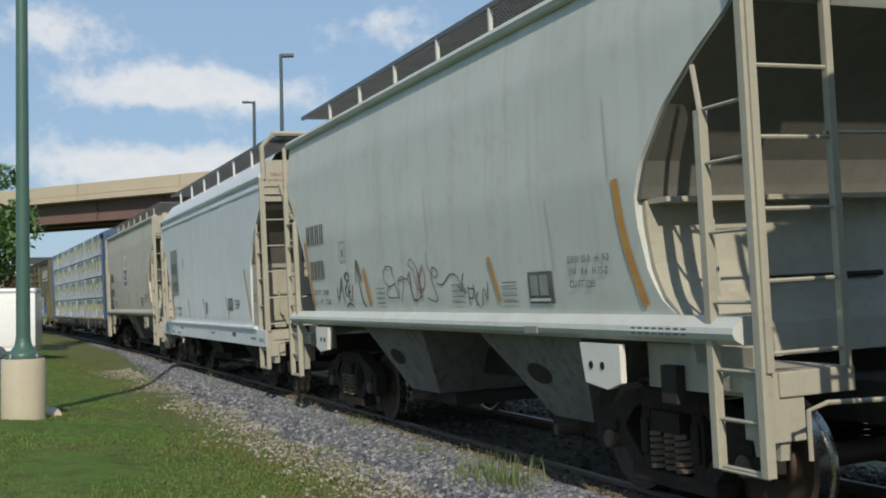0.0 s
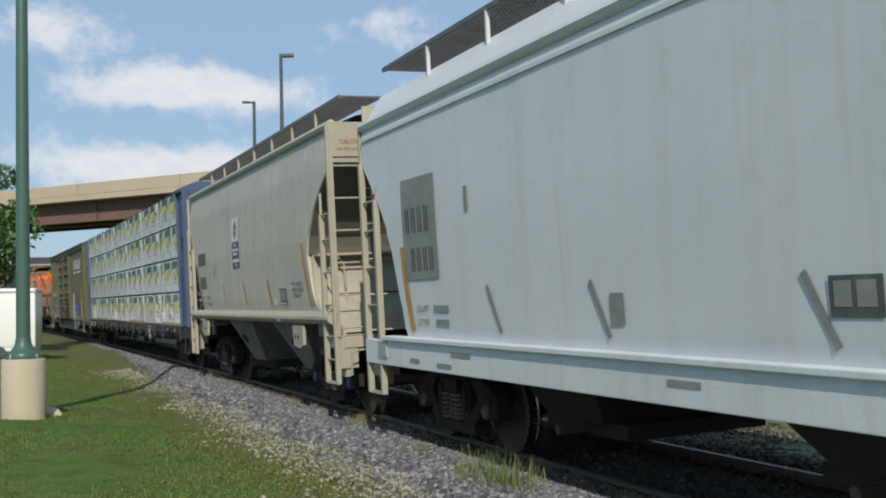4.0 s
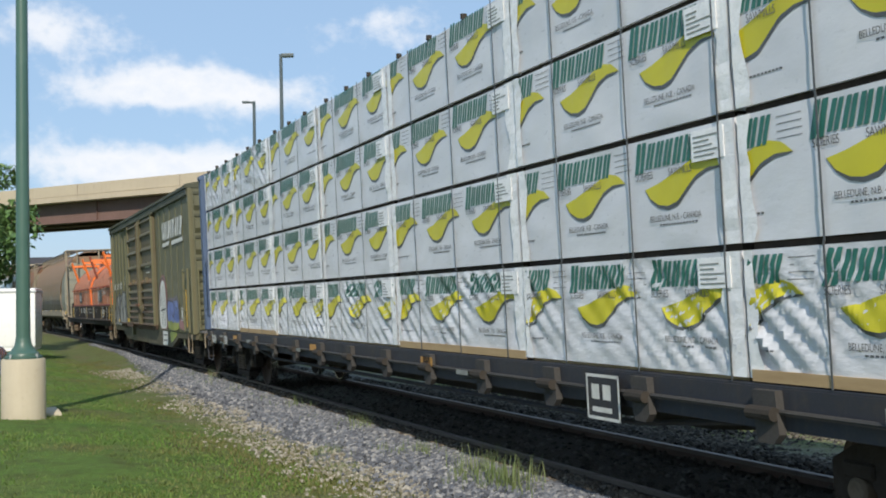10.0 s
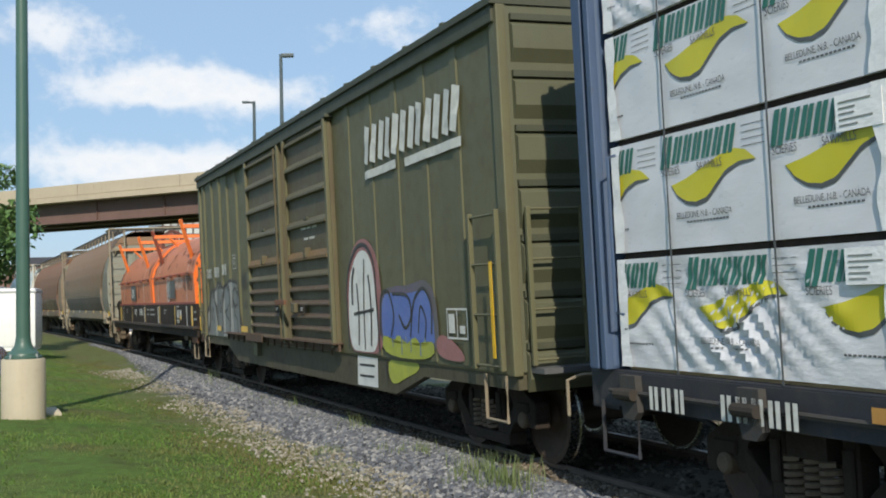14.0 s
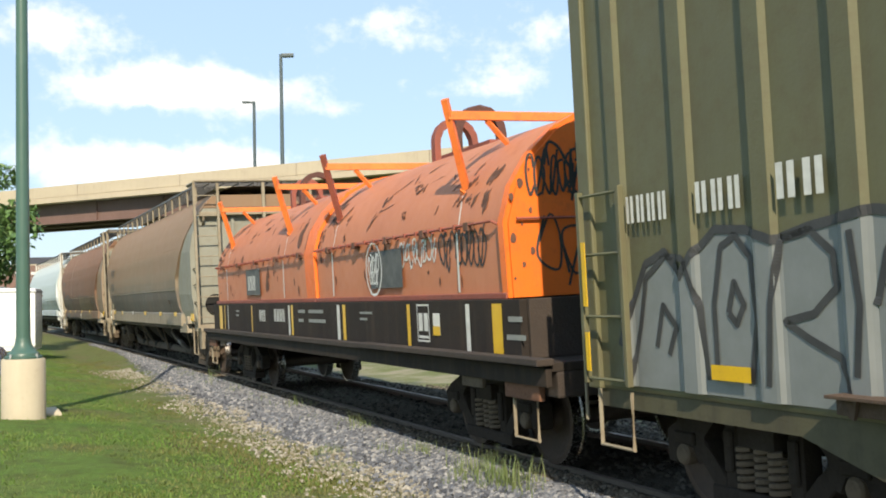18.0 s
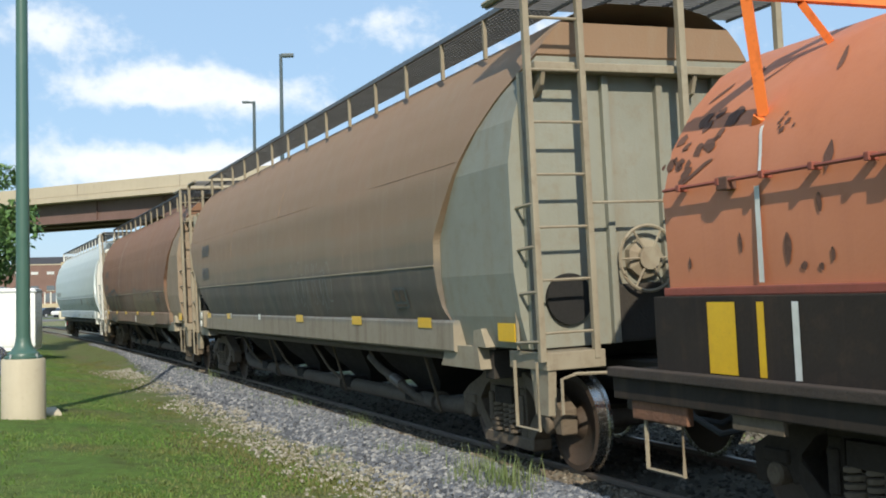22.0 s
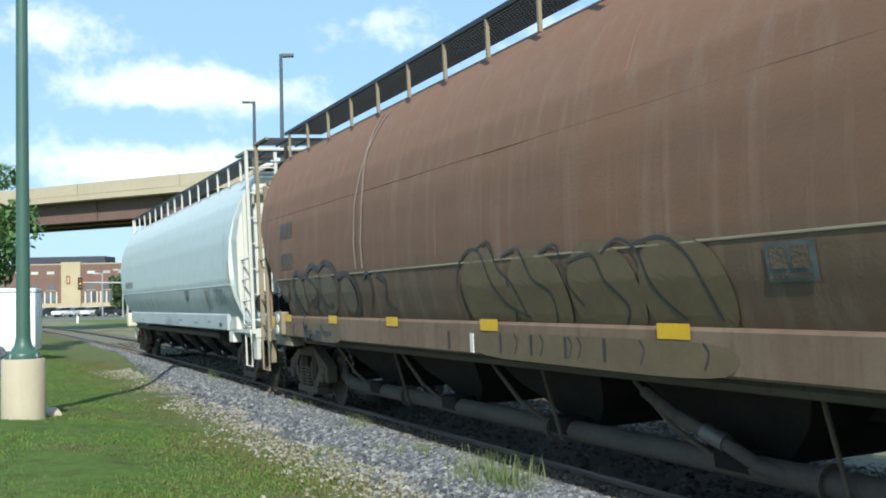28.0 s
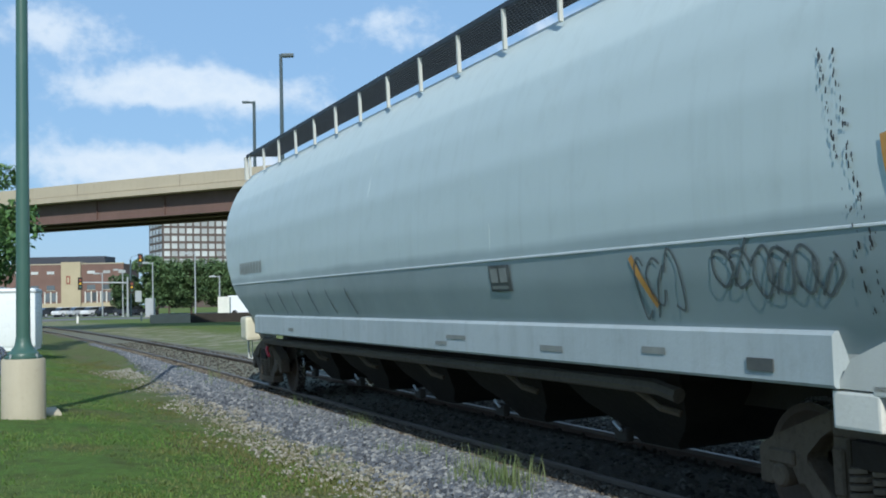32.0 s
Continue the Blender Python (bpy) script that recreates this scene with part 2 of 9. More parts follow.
GRATE = surface("galvanised_grating", (0.17, 0.175, 0.185), (0.12, 0.125, 0.13), 4.0, 0.55, 0.5, dirt=(0.09, 0.07, 0.06), dirt_amount=0.4)
DUSTY_END = surface("dust_brown_end", (0.27, 0.21, 0.15), (0.21, 0.15, 0.10), 0.9, 0.75, dirt=(0.13, 0.085, 0.055), dirt_amount=0.4, streak=0.5)
PIPE_BROWN = surface("dusty_brown_pipe", (0.10, 0.082, 0.062), (0.075, 0.06, 0.046), 2.0, 0.85, dirt=(0.04, 0.033, 0.027), dirt_amount=0.5, bump=0.15)
SIGNAL_YELLOW = surface("faded_signal_yellow", (0.34, 0.2, 0.03), (0.28, 0.16, 0.03), 3.0, 0.5, bump=0)
CREAM_BOX = surface("cream_plastic_box", (0.66, 0.62, 0.48), (0.58, 0.54, 0.42), 3.0, 0.45, dirt=(0.35, 0.31, 0.22), dirt_amount=0.25)
# darker than the other black steel; for pockets and shrouds of the rounded hoppers
NEAR_BLACK = surface("near_black_steel", (0.013, 0.012, 0.011), (0.022, 0.019, 0.016), 2.0, 0.85, dirt=(0.035, 0.028, 0.022), dirt_amount=0.4, bump=0.25, spec=0.2)
BLUE_GREY_SILL = surface("blue_grey_sill_paint", (0.43, 0.48, 0.50), (0.36, 0.41, 0.43), 0.8, 0.55, dirt=(0.22, 0.22, 0.21), dirt_amount=0.35, streak=0.4)
RUBBER = surface("black_rubber", (0.02, 0.02, 0.021), (0.03, 0.03, 0.03), 6.0, 0.6, bump=0.1)
RED_HOSE = surface("red_marker_plastic", (0.65, 0.04, 0.06), (0.5, 0.03, 0.04), 6.0, 0.4, bump=0)
TRACK_RUST = surface("brown_track_rust", (0.10, 0.06, 0.038), (0.07, 0.046, 0.032), 3.0, 0.85, dirt=(0.04, 0.028, 0.02), dirt_amount=0.5, bump=0.35)
LEDGE_RUST = surface("rust_browned_ledge", (0.098, 0.074, 0.04), (0.085, 0.056, 0.033), 1.6, 0.65, dirt=(0.06, 0.036, 0.022), dirt_amount=0.5, streak=0.4, bump=0.14)
# sill tone: a darker, browner olive than the side above it
BOX_SILL = surface("dark_olive_sill", (0.088, 0.083, 0.045), (0.058, 0.05, 0.031), 1.1, 0.7, dirt=(0.035, 0.028, 0.02), dirt_amount=0.5, streak=0.7, bump=0.12)
BOX_DOOR = surface("rusting_olive_door", (0.102, 0.09, 0.046), (0.082, 0.064, 0.035), 0.9, 0.62, dirt=(0.085, 0.052, 0.03), dirt_amount=0.5, streak=0.7, bump=0.12)
DOOR_LEDGE = surface("rust_stained_olive_ledge", (0.106, 0.097, 0.049), (0.088, 0.074, 0.039), 1.4, 0.62, dirt=(0.085, 0.052, 0.03), dirt_amount=0.5, streak=0.3, bump=0.1)
OCHRE_RUST = surface("ochre_rust", (0.17, 0.10, 0.038), (0.115, 0.083, 0.04), 1.2, 0.75, dirt=(0.085, 0.052, 0.028), dirt_amount=0.6, bump=0.2)
SPRAY_GREY = surface("silver_grey_spray", (0.20, 0.215, 0.215), (0.16, 0.175, 0.17), 3.0, 0.55, bump=0)
SPRAY_BLACK = surface("black_spray", (0.03, 0.03, 0.032), (0.05, 0.05, 0.05), 5.0, 0.55, bump=0)
SPRAY_WHITE = surface("white_spray", (0.72, 0.73, 0.70), (0.6, 0.6, 0.58), 5.0, 0.5, bump=0)
SPRAY_HAZE = surface("violet_blue_haze", (0.13, 0.105, 0.17), (0.12, 0.115, 0.10), 3.0, 0.6, bump=0)
SPRAY_SLATE = surface("faded_slate_spray", (0.075, 0.092, 0.10), (0.12, 0.14, 0.145), 4.0, 0.6, bump=0)
SPRAY_BLUE = surface("blue_spray", (0.08, 0.14, 0.42), (0.12, 0.18, 0.45), 3.0, 0.5, bump=0)
SPRAY_LIME = surface("lime_spray", (0.42, 0.45, 0.06), (0.3, 0.34, 0.06), 3.0, 0.5, bump=0)
SPRAY_OLIVE = surface("olive_gold_spray", (0.15, 0.108, 0.056), (0.115, 0.08, 0.046), 3.0, 0.6, bump=0)
SPRAY_BUFF = surface("buff_spray", (0.14, 0.108, 0.072), (0.105, 0.08, 0.056), 3.0, 0.6, bump=0)
SPRAY_PINK = surface("dusty_pink_spray", (0.35, 0.16, 0.16), (0.28, 0.13, 0.12), 3.0, 0.6, bump=0)
PLACARD_BLUE = surface("slate_violet_placard", (0.075, 0.085, 0.18), (0.095, 0.105, 0.2), 3.0, 0.5, bump=0)

RAIL_SIDE = surface("rusty_rail_web", (0.12, 0.075, 0.05), (0.09, 0.06, 0.042), 3.0, 0.85, dirt=(0.05, 0.035, 0.03), dirt_amount=0.5)
RAIL_TOP = surface("worn_rail_head", (0.17, 0.14, 0.115), (0.13, 0.105, 0.085), 4.0, 0.45, 0.5, bump=0.02)
TIE = surface("oily_timber_tie", (0.075, 0.06, 0.048), (0.11, 0.09, 0.07), 3.0, 0.9, dirt=(0.03, 0.025, 0.02), dirt_amount=0.5, stretch=(2, 0.4, 2), bump=0.4, vary=0.3)
CONCRETE = surface("pale_concrete", (0.46, 0.41, 0.31), (0.40, 0.35, 0.26), 1.2, 0.85, dirt=(0.28, 0.24, 0.18), dirt_amount=0.35, streak=0.25, bump=0.2)
BRIDGE_CONC = surface("tan_parapet_concrete", (0.46, 0.40, 0.30), (0.40, 0.345, 0.26), 0.25, 0.85, dirt=(0.27, 0.23, 0.17), dirt_amount=0.35, streak=0.35)
BRIDGE_STEEL = surface("red_brown_girder_paint", (0.165, 0.10, 0.085), (0.135, 0.085, 0.072), 0.4, 0.65, dirt=(0.08, 0.055, 0.05), dirt_amount=0.35, streak=0.3)
# dark copy of the deck concrete with the soffit's shade in it; joints share it
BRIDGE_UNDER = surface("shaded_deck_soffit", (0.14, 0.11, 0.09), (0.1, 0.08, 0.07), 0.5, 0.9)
LAMP_GREEN = surface("dark_green_lamp_paint", (0.045, 0.105, 0.085), (0.06, 0.125, 0.10), 1.5, 0.4, dirt=(0.08, 0.10, 0.08), dirt_amount=0.3, streak=0.3)
LAMP_DARK = surface("slate_lamp_paint", (0.05, 0.075, 0.085), (0.06, 0.085, 0.095), 2.0, 0.45)
GALV = surface("galvanised_post", (0.42, 0.44, 0.45), (0.36, 0.38, 0.39), 3.0, 0.5, 0.3)
TRAILER_WHITE = surface("glossy_white_panel", (0.80, 0.81, 0.81), (0.75, 0.76, 0.76), 0.8, 0.3, dirt=(0.5, 0.48, 0.44), dirt_amount=0.12, bump=0.02)
BRICK_FAR = surface("red_brick_facade", (0.19, 0.115, 0.095), (0.155, 0.095, 0.08), 0.4, 0.9, dirt=(0.11, 0.075, 0.065), dirt_amount=0.3)
STUCCO = surface("sand_stone_facade", (0.45, 0.38, 0.26), (0.40, 0.34, 0.23), 0.3, 0.85, dirt=(0.3, 0.25, 0.17), dirt_amount=0.2)
ROOF_SLATE = surface("dark_blue_roof", (0.03, 0.035, 0.05), (0.04, 0.045, 0.06), 0.5, 0.6)
GLASS_FAR = surface("dark_window_glass", (0.10, 0.12, 0.14), (0.16, 0.18, 0.2), 0.6, 0.08, spec=0.8, bump=0, vary=0.4)
GLASS_PALE = surface("pale_blind_window", (0.55, 0.56, 0.55), (0.42, 0.43, 0.44), 0.6, 0.15, bump=0, vary=0.35)
OFFICE = surface("brown_office_frame", (0.115, 0.085, 0.075), (0.095, 0.07, 0.062), 0.4, 0.8)
BARK = surface("grey_brown_bark", (0.10, 0.075, 0.055), (0.07, 0.055, 0.04), 4.0, 0.9, stretch=(1, 1, 0.3), bump=0.6)
LEAF = surface("fresh_green_leaf", (0.07, 0.145, 0.045), (0.10, 0.18, 0.05), 0.8, 0.5, vary=0.3, bump=0)
# far foliage: distance haze is put into the leaf colour as a lighter green
LEAF_HAZY = surface("haze_lightened_leaf", (0.085, 0.15, 0.055), (0.12, 0.185, 0.07), 0.5, 0.55, vary=0.3, bump=0)
WEED = surface("pale_weed_stalk", (0.095, 0.145, 0.042), (0.15, 0.175, 0.07), 3.0, 0.7, bump=0)
ASPHALT = surface("grey_asphalt", (0.16, 0.16, 0.16), (0.13, 0.13, 0.13), 0.5, 0.9)
CAR_GLASS = surface("car_glass", (0.02, 0.024, 0.028), (0.03, 0.034, 0.038), 2.0, 0.08, bump=0)


def ground_material():
    """Mown lawn with bare, stony patches towards the track, and crushed stone under and beside the rails."""
    m = bpy.data.materials.new("lawn_and_gravel")
    m.use_nodes = True
    t = m.node_tree
    t.nodes.clear()
    make, mth, mix = nodes_of(t)
    coord = t.nodes.new("ShaderNodeTexCoord")
    sep = t.nodes.new("ShaderNodeSeparateXYZ")
    t.links.new(coord.outputs["Object"], sep.inputs[0])
    n = {}
    for key, sc, det in (("far", 0.12, 4.0), ("wide", 0.33, 5.0), ("clump", 2.6, 5.0), ("mid", 0.7, 6.0), ("fine", 9.0, 5.0), ("grit", 45.0, 4.0)):
        n[key] = make("ShaderNodeTexNoise", Scale=sc, Detail=det, Roughness=0.65)
        t.links.new(coord.outputs["Object"], n[key].inputs["Vector"])
    # distance across from the track's centre line, which bends away beyond x = -18
    bend = mth("MINIMUM", mth("ADD", sep.outputs[0], 18.0), 0.0)
    across = mth("ADD", mth("SUBTRACT", sep.outputs[1], 5.96), mth("DIVIDE", mth("MULTIPLY", bend, bend), 2300.0))
    lawn = mix(mth("MULTIPLY", mth("SUBTRACT", n["mid"].outputs[0], 0.3), 2.4, clamp=True), (0.070, 0.150, 0.026), (0.125, 0.19, 0.044))
    worn = mth("MULTIPLY", mth("SUBTRACT", n["wide"].outputs[0], 0.52), 7.0, clamp=True)
    lawn = mix(mth("MULTIPLY", worn, 0.7), lawn, (0.15, 0.128, 0.064))
    lawn = mix(mth("MULTIPLY", mth("SUBTRACT", n["clump"].outputs[0], 0.48), 5.0, clamp=True), lawn, mix(0.75, lawn, (0.062, 0.068, 0.026)))
    lawn = mix(mth("MULTIPLY", mth("SUBTRACT", n["fine"].outputs[0], 0.42), 3.0, clamp=True), lawn, (0.072, 0.092, 0.026))
    dry = mix(n["fine"].outputs[0], (0.19, 0.165, 0.098), (0.088, 0.094, 0.036))
    stone = mix(mth("MULTIPLY", mth("SUBTRACT", n["grit"].outputs[0], 0.35), 3.0, clamp=True), (0.07, 0.073, 0.08), (0.17, 0.176, 0.19))
    # near bed stone: the shade under the train is put into its colour
    bed_tone = mix(n["grit"].outputs[0], (0.047, 0.042, 0.034), (0.138, 0.125, 0.098))
    # clean, greenish stone further along, the shade-darkened stone nearer, trodden brown dirt outside the near rail
    near_shade = mth("MULTIPLY", mth("ADD", sep.outputs[0], 24.0), 0.1, clamp=True)
    bed_tone = mix(near_shade, mix(n["grit"].outputs[0], (0.10, 0.10, 0.07), (0.26, 0.255, 0.20)), bed_tone)
    bed_tone = mix(mth("MULTIPLY", mth("SUBTRACT", -0.78, across), 18.0, clamp=True), bed_tone, mix(n["grit"].outputs[0], (0.085, 0.066, 0.046), (0.22, 0.18, 0.135)))
    ragged = mth("ADD", across, mth("MULTIPLY", mth("SUBTRACT", n["mid"].outputs[0], 0.5), 1.9))
    ragged = mth("ADD", ragged, mth("MULTIPLY", mth("SUBTRACT", n["fine"].outputs[0], 0.5), 0.7))
    # worn fringe between lawn and stone on the near side
    fringe = mth("MULTIPLY", mth("ADD", ragged, 3.9), 0.8, clamp=True)
    patch = mth("MULTIPLY", mth("SUBTRACT", n["mid"].outputs[0], 0.5), 6.0, clamp=True)
    near = mix(mth("MULTIPLY", fringe, mth("ADD", mth("MULTIPLY", patch, 0.5), 0.5)), lawn, dry)
    # the heap of stone narrows with distance
    narrow = mth("MINIMUM", mth("MULTIPLY", mth("MAXIMUM", mth("SUBTRACT", -25.0, sep.outputs[0]), 0.0), 0.07), 1.25)
    near = mix(mth("MULTIPLY", mth("SUBTRACT", mth("ADD", ragged, 2.55), narrow), 2.5, clamp=True), near, stone)
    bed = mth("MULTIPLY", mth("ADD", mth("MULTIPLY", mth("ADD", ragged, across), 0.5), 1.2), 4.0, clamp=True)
    near = mix(bed, near, bed_tone)
    # far side: stone, then a dusty verge, then rough grass
    verge = mix(mth("MULTIPLY", mth("SUBTRACT", n["mid"].outputs[0], 0.36), 5.0, clamp=True), (0.30, 0.275, 0.205), (0.15, 0.175, 0.075))
    out = mix(mth("MULTIPLY", mth("SUBTRACT", ragged, 1.0), 2.0, clamp=True), near, mix(0.35, stone, (0.17, 0.16, 0.13)))
    out = mix(mth("MULTIPLY", mth("SUBTRACT", ragged, 1.9), 0.9, clamp=True), out, verge)
    out = mix(mth("MULTIPLY", mth("SUBTRACT", ragged, 6.0), 0.6, clamp=True), out, mix(n["far"].outputs[0], (0.10, 0.16, 0.035), (0.15, 0.17, 0.06)))
    b = make("ShaderNodeBsdfPrincipled", Roughness=0.95)
    b.inputs["Specular IOR Level"].default_value = 0.15
    t.links.new(out, b.inputs["Base Color"])
    k = make("ShaderNodeBump", Strength=0.7, Distance=0.06)
    t.links.new(mth("ADD", n["fine"].outputs[0], mth("MULTIPLY", n["grit"].outputs[0], 0.6)), k.inputs["Height"])
    t.links.new(k.outputs[0], b.inputs["Normal"])
    end = t.nodes.new("ShaderNodeOutputMaterial")
    t.links.new(b.outputs[0], end.inputs[0])
    return m


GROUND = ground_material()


# ---- mesh makers ----
def mesh_of(bm, material, smooth=False, name="mesh"):
    bmesh.ops.recalc_face_normals(bm, faces=bm.faces)
    me = bpy.data.meshes.new(name)
    bm.to_mesh(me)
    bm.free()
    for m in (material if isinstance(material, (list, tuple)) else (material,)):
        me.materials.append(m)
    if smooth:
        me.polygons.foreach_set("use_smooth", [True] * len(me.polygons))
        me.set_sharp_from_angle(angle=radians(38))
    return me


def part(name, bm, material, parent, label="", at=None, smooth=False):
    """Links a bmesh, or a mesh that others share, as one mesh object under a thing or a part."""
    me = bm if isinstance(bm, bpy.types.Mesh) else mesh_of(bm, material, smooth, name)
    ob = new(name, me)
    ob.parent = parent
    if at is not None:
        ob.matrix_basis = at
    if label:
        ob["label"] = label
    return ob


def thing(name, label, category, group="", kind="", at=None):
    ob = tagged(new(name), label, category, group, kind)
    ob.empty_display_size = 0.1
    if at is not None:
        ob.matrix_world = at
    return ob


def box(bm, x0, x1, y0, y1, z0, z1, bevel=0.0):
    vs = [bm.verts.new((x, y, z)) for x in (x0, x1) for y in (y0, y1) for z in (z0, z1)]
    fs = [bm.faces.new([vs[i] for i in f]) for f in ((0, 1, 3, 2), (4, 6, 7, 5), (0, 4, 5, 1), (2, 3, 7, 6), (0, 2, 6, 4), (1, 5, 7, 3))]
    if bevel:
        es = list({e for f in fs for e in f.edges})
        bmesh.ops.bevel(bm, geom=es, offset=bevel, segments=2, affect="EDGES", profile=0.6)
    return bm


def a_box(x0, x1, y0, y1, z0, z1, bevel=0.0):
    return box(bmesh.new(), x0, x1, y0, y1, z0, z1, bevel)


def tube(bm, points, r, n=6, r_end=None):
    """A round bar along a line of points."""
    pts = [Vector(p) for p in points]
    rings = []
    for i, p in enumerate(pts):
        way = (pts[min(i + 1, len(pts) - 1)] - pts[max(i - 1, 0)]).normalized()
        side = way.orthogonal().normalized() if abs(way.z) < 0.9 else Vector((1, 0, 0)).cross(way).normalized()
        if abs(way.z) < 0.9:
            side = Vector((0, 0, 1)).cross(way).normalized()
        up = way.cross(side)
        rr = r if r_end is None else r + (r_end - r) * i / max(len(pts) - 1, 1)
        rings.append([bm.verts.new(p + rr * (math.cos(a) * side + math.sin(a) * up)) for a in (2 * math.pi * k / n for k in range(n))])
    for a, b in zip(rings, rings[1:]):
        for k in range(n):
            bm.faces.new((a[k], a[(k + 1) % n], b[(k + 1) % n], b[k]))
    bm.faces.new(rings[0][::-1])
    bm.faces.new(rings[-1])
    return bm


def prism(bm, outline, y0, y1):
    """An outline in x and z, drawn through from y0 to y1."""
    a = [bm.verts.new((x, y0, z)) for x, z in outline]
    b = [bm.verts.new((x, y1, z)) for x, z in outline]
    n = len(a)
    bm.faces.new(a)
    bm.faces.new(b[::-1])
    for i in range(n):
        bm.faces.new((a[i], b[i], b[(i + 1) % n], a[(i + 1) % n]))
    return bm


def prism_x(bm, outline, x0, x1):
    """An outline in y and z, drawn through from x0 to x1."""
    a = [bm.verts.new((x0, y, z)) for y, z in outline]
    b = [bm.verts.new((x1, y, z)) for y, z in outline]
    n = len(a)
    bm.faces.new(a)
    bm.faces.new(b[::-1])
    for i in range(n):
        bm.faces.new((a[i], b[i], b[(i + 1) % n], a[(i + 1) % n]))
    return bm


def lathe(bm, rows, axis="y", n=24):
    """Rows of (along, radius) turned round an axis."""
    rings = []
    for s, r in rows:
        ring = []
        for k in range(n):
            a = 2 * math.pi * k / n
            c, d = r * math.cos(a), r * math.sin(a)
            ring.append(bm.verts.new({"y": (c, s, d), "x": (s, c, d), "z": (c, d, s)}[axis]))
        rings.append(ring)
    for a, b in zip(rings, rings[1:]):
        for k in range(n):
            bm.faces.new((a[k], a[(k + 1) % n], b[(k + 1) % n], b[k]))
    bm.faces.new(rings[0][::-1])
    bm.faces.new(rings[-1])
    return bm


def bend_at(x):
    return 0.0 if x > -18 else -((x + 18) ** 2) / 2300


def track_pose(x, half=0.01):
    """The pose of something of that half wheelbase on the rails at x."""
    a, b = bend_at(x + half), bend_at(x - half)
    yaw = math.degrees(math.atan2(a - b, 2 * half))
    return pose(x, NEAR_RAIL + (a + b) / 2, 0, CANT) @ pose(0, 0.755, 0, 0, 0, yaw)


def floor_z(x, y):
    """Height of the ground."""
    d = y - 5.963 - bend_at(x)
    tilt = (max(-1.35, min(d, 1.35)) + 0.755) * 0.0318
    if abs(d) < 0.7:
        return -0.115 + tilt
    if d < 0:
        d = -d
        h = -0.05 - 0.03 * max(0, min((d - 0.85) / 0.5, 1)) - 0.19 * max(0, min((d - 1.3) / 1.0, 1))
        if d > 2.4:
            k = min((d - 2.4) / 3.2, 1)
            h += 0.27 * k * k * (3 - 2 * k)
        return h + tilt
    h = -0.10 - 0.12 * max(0, min((d - 1.35) / 1.0, 1))
    if d > 3:
        h += 0.25 * min((d - 3) / 5, 1)
    h += tilt * max(0, 1 - max(0, d - 1.35) / 1.5)
    return h


MOVING = []   # thing, u of its car's centre, half wheelbase, offset within the car
SPINNING = []  # wheelset, its place in its truck


# ---- ground and track ----
def build_ground():
    """One sheet: fine near the track, coarse to the horizon."""
    def steps(fine0, fine1, d, reach):
        v = list(np.arange(fine0, fine1 + 1e-6, d))
        k = d
        while v[-1] < reach:
            k *= 1.45
            v.append(v[-1] + k)
        k = d
        while v[0] > -reach:
            k *= 1.45
            v.insert(0, v[0] - k)
        return v
    xs, ys = steps(-50, 6, 0.35, 2600), steps(-2.0, 12.0, 0.2, 2600)
    verts, faces = [], []
    for x in xs:
        for y in ys:
            z = floor_z(x, y)
            if -60 < x < 12 and -6 < y < 20:
                d = abs(y - 5.963 - bend_at(x))
                z += 0.05 * noise.noise((x * 0.5, y * 0.5, 0)) * min(d / 3, 1) + (0.025 * noise.noise((x * 2.3, y * 2.3, 4)) if d > 1.4 else 0.01 * noise.noise((x * 4, y * 4, 2)))
            verts.append((x, y, z))
    w = len(ys)
    for i in range(len(xs) - 1):
        for j in range(w - 1):
            a = i * w + j
            faces.append((a, a + w, a + w + 1, a + 1))
    me = bpy.data.meshes.new("ground")
    me.from_pydata(verts, [], faces)
    me.materials.append(GROUND)
    me.polygons.foreach_set("use_smooth", [True] * len(me.polygons))
    tagged(new("ground", me), "green lawn with dry patches beside grey track ballast", "ground", kind="structure")


build_ground()


def build_track():
    track = thing("railway_track", "rusty steel rails on dark timber ties", "railway track", kind="structure")
    xs = [220, 120, 60, 20] + [x for x in np.arange(10, -261, -4.0)]
    head = [(-0.036, -0.04), (-0.036, -0.006), (-0.03, 0.0), (0.03, 0.0), (0.036, -0.006), (0.036, -0.04)]
    web = [(-0.033, -0.041), (-0.009, -0.05), (-0.009, -0.13), (-0.07, -0.145), (-0.07, -0.158), (0.07, -0.158), (0.07, -0.145), (0.009, -0.13), (0.009, -0.05), (0.033, -0.041)]
    for side in (-1, 1):
        for nm, outline, mat in (("rail_head", head, RAIL_TOP), ("rail_web", web, RAIL_SIDE)):
            bm = bmesh.new()
            rings = [[bm.verts.new(track_pose(x) @ Vector((0, side * 0.755 + y, z))) for y, z in outline] for x in xs]
            for a, b in zip(rings, rings[1:]):
                for k in range(len(outline)):
                    bm.faces.new((a[k], a[(k + 1) % len(outline)], b[(k + 1) % len(outline)], b[k]))
            part(nm, bm, mat, track)
    rnd = random.Random(5)
    tie = mesh_of(a_box(-0.115, 0.115, -1.3, 1.3, -0.32, -0.155, 0.012), TIE, name="tie")
    x = 8.0
    while x > -100:
        part("tie", tie, None, track, at=track_pose(x) @ pose(rnd.uniform(-.02, .02), rnd.uniform(-.05, .05), rnd.uniform(-.012, .006), 0, 0, rnd.uniform(-1.2, 1.2)))
        x -= 0.53


build_track()


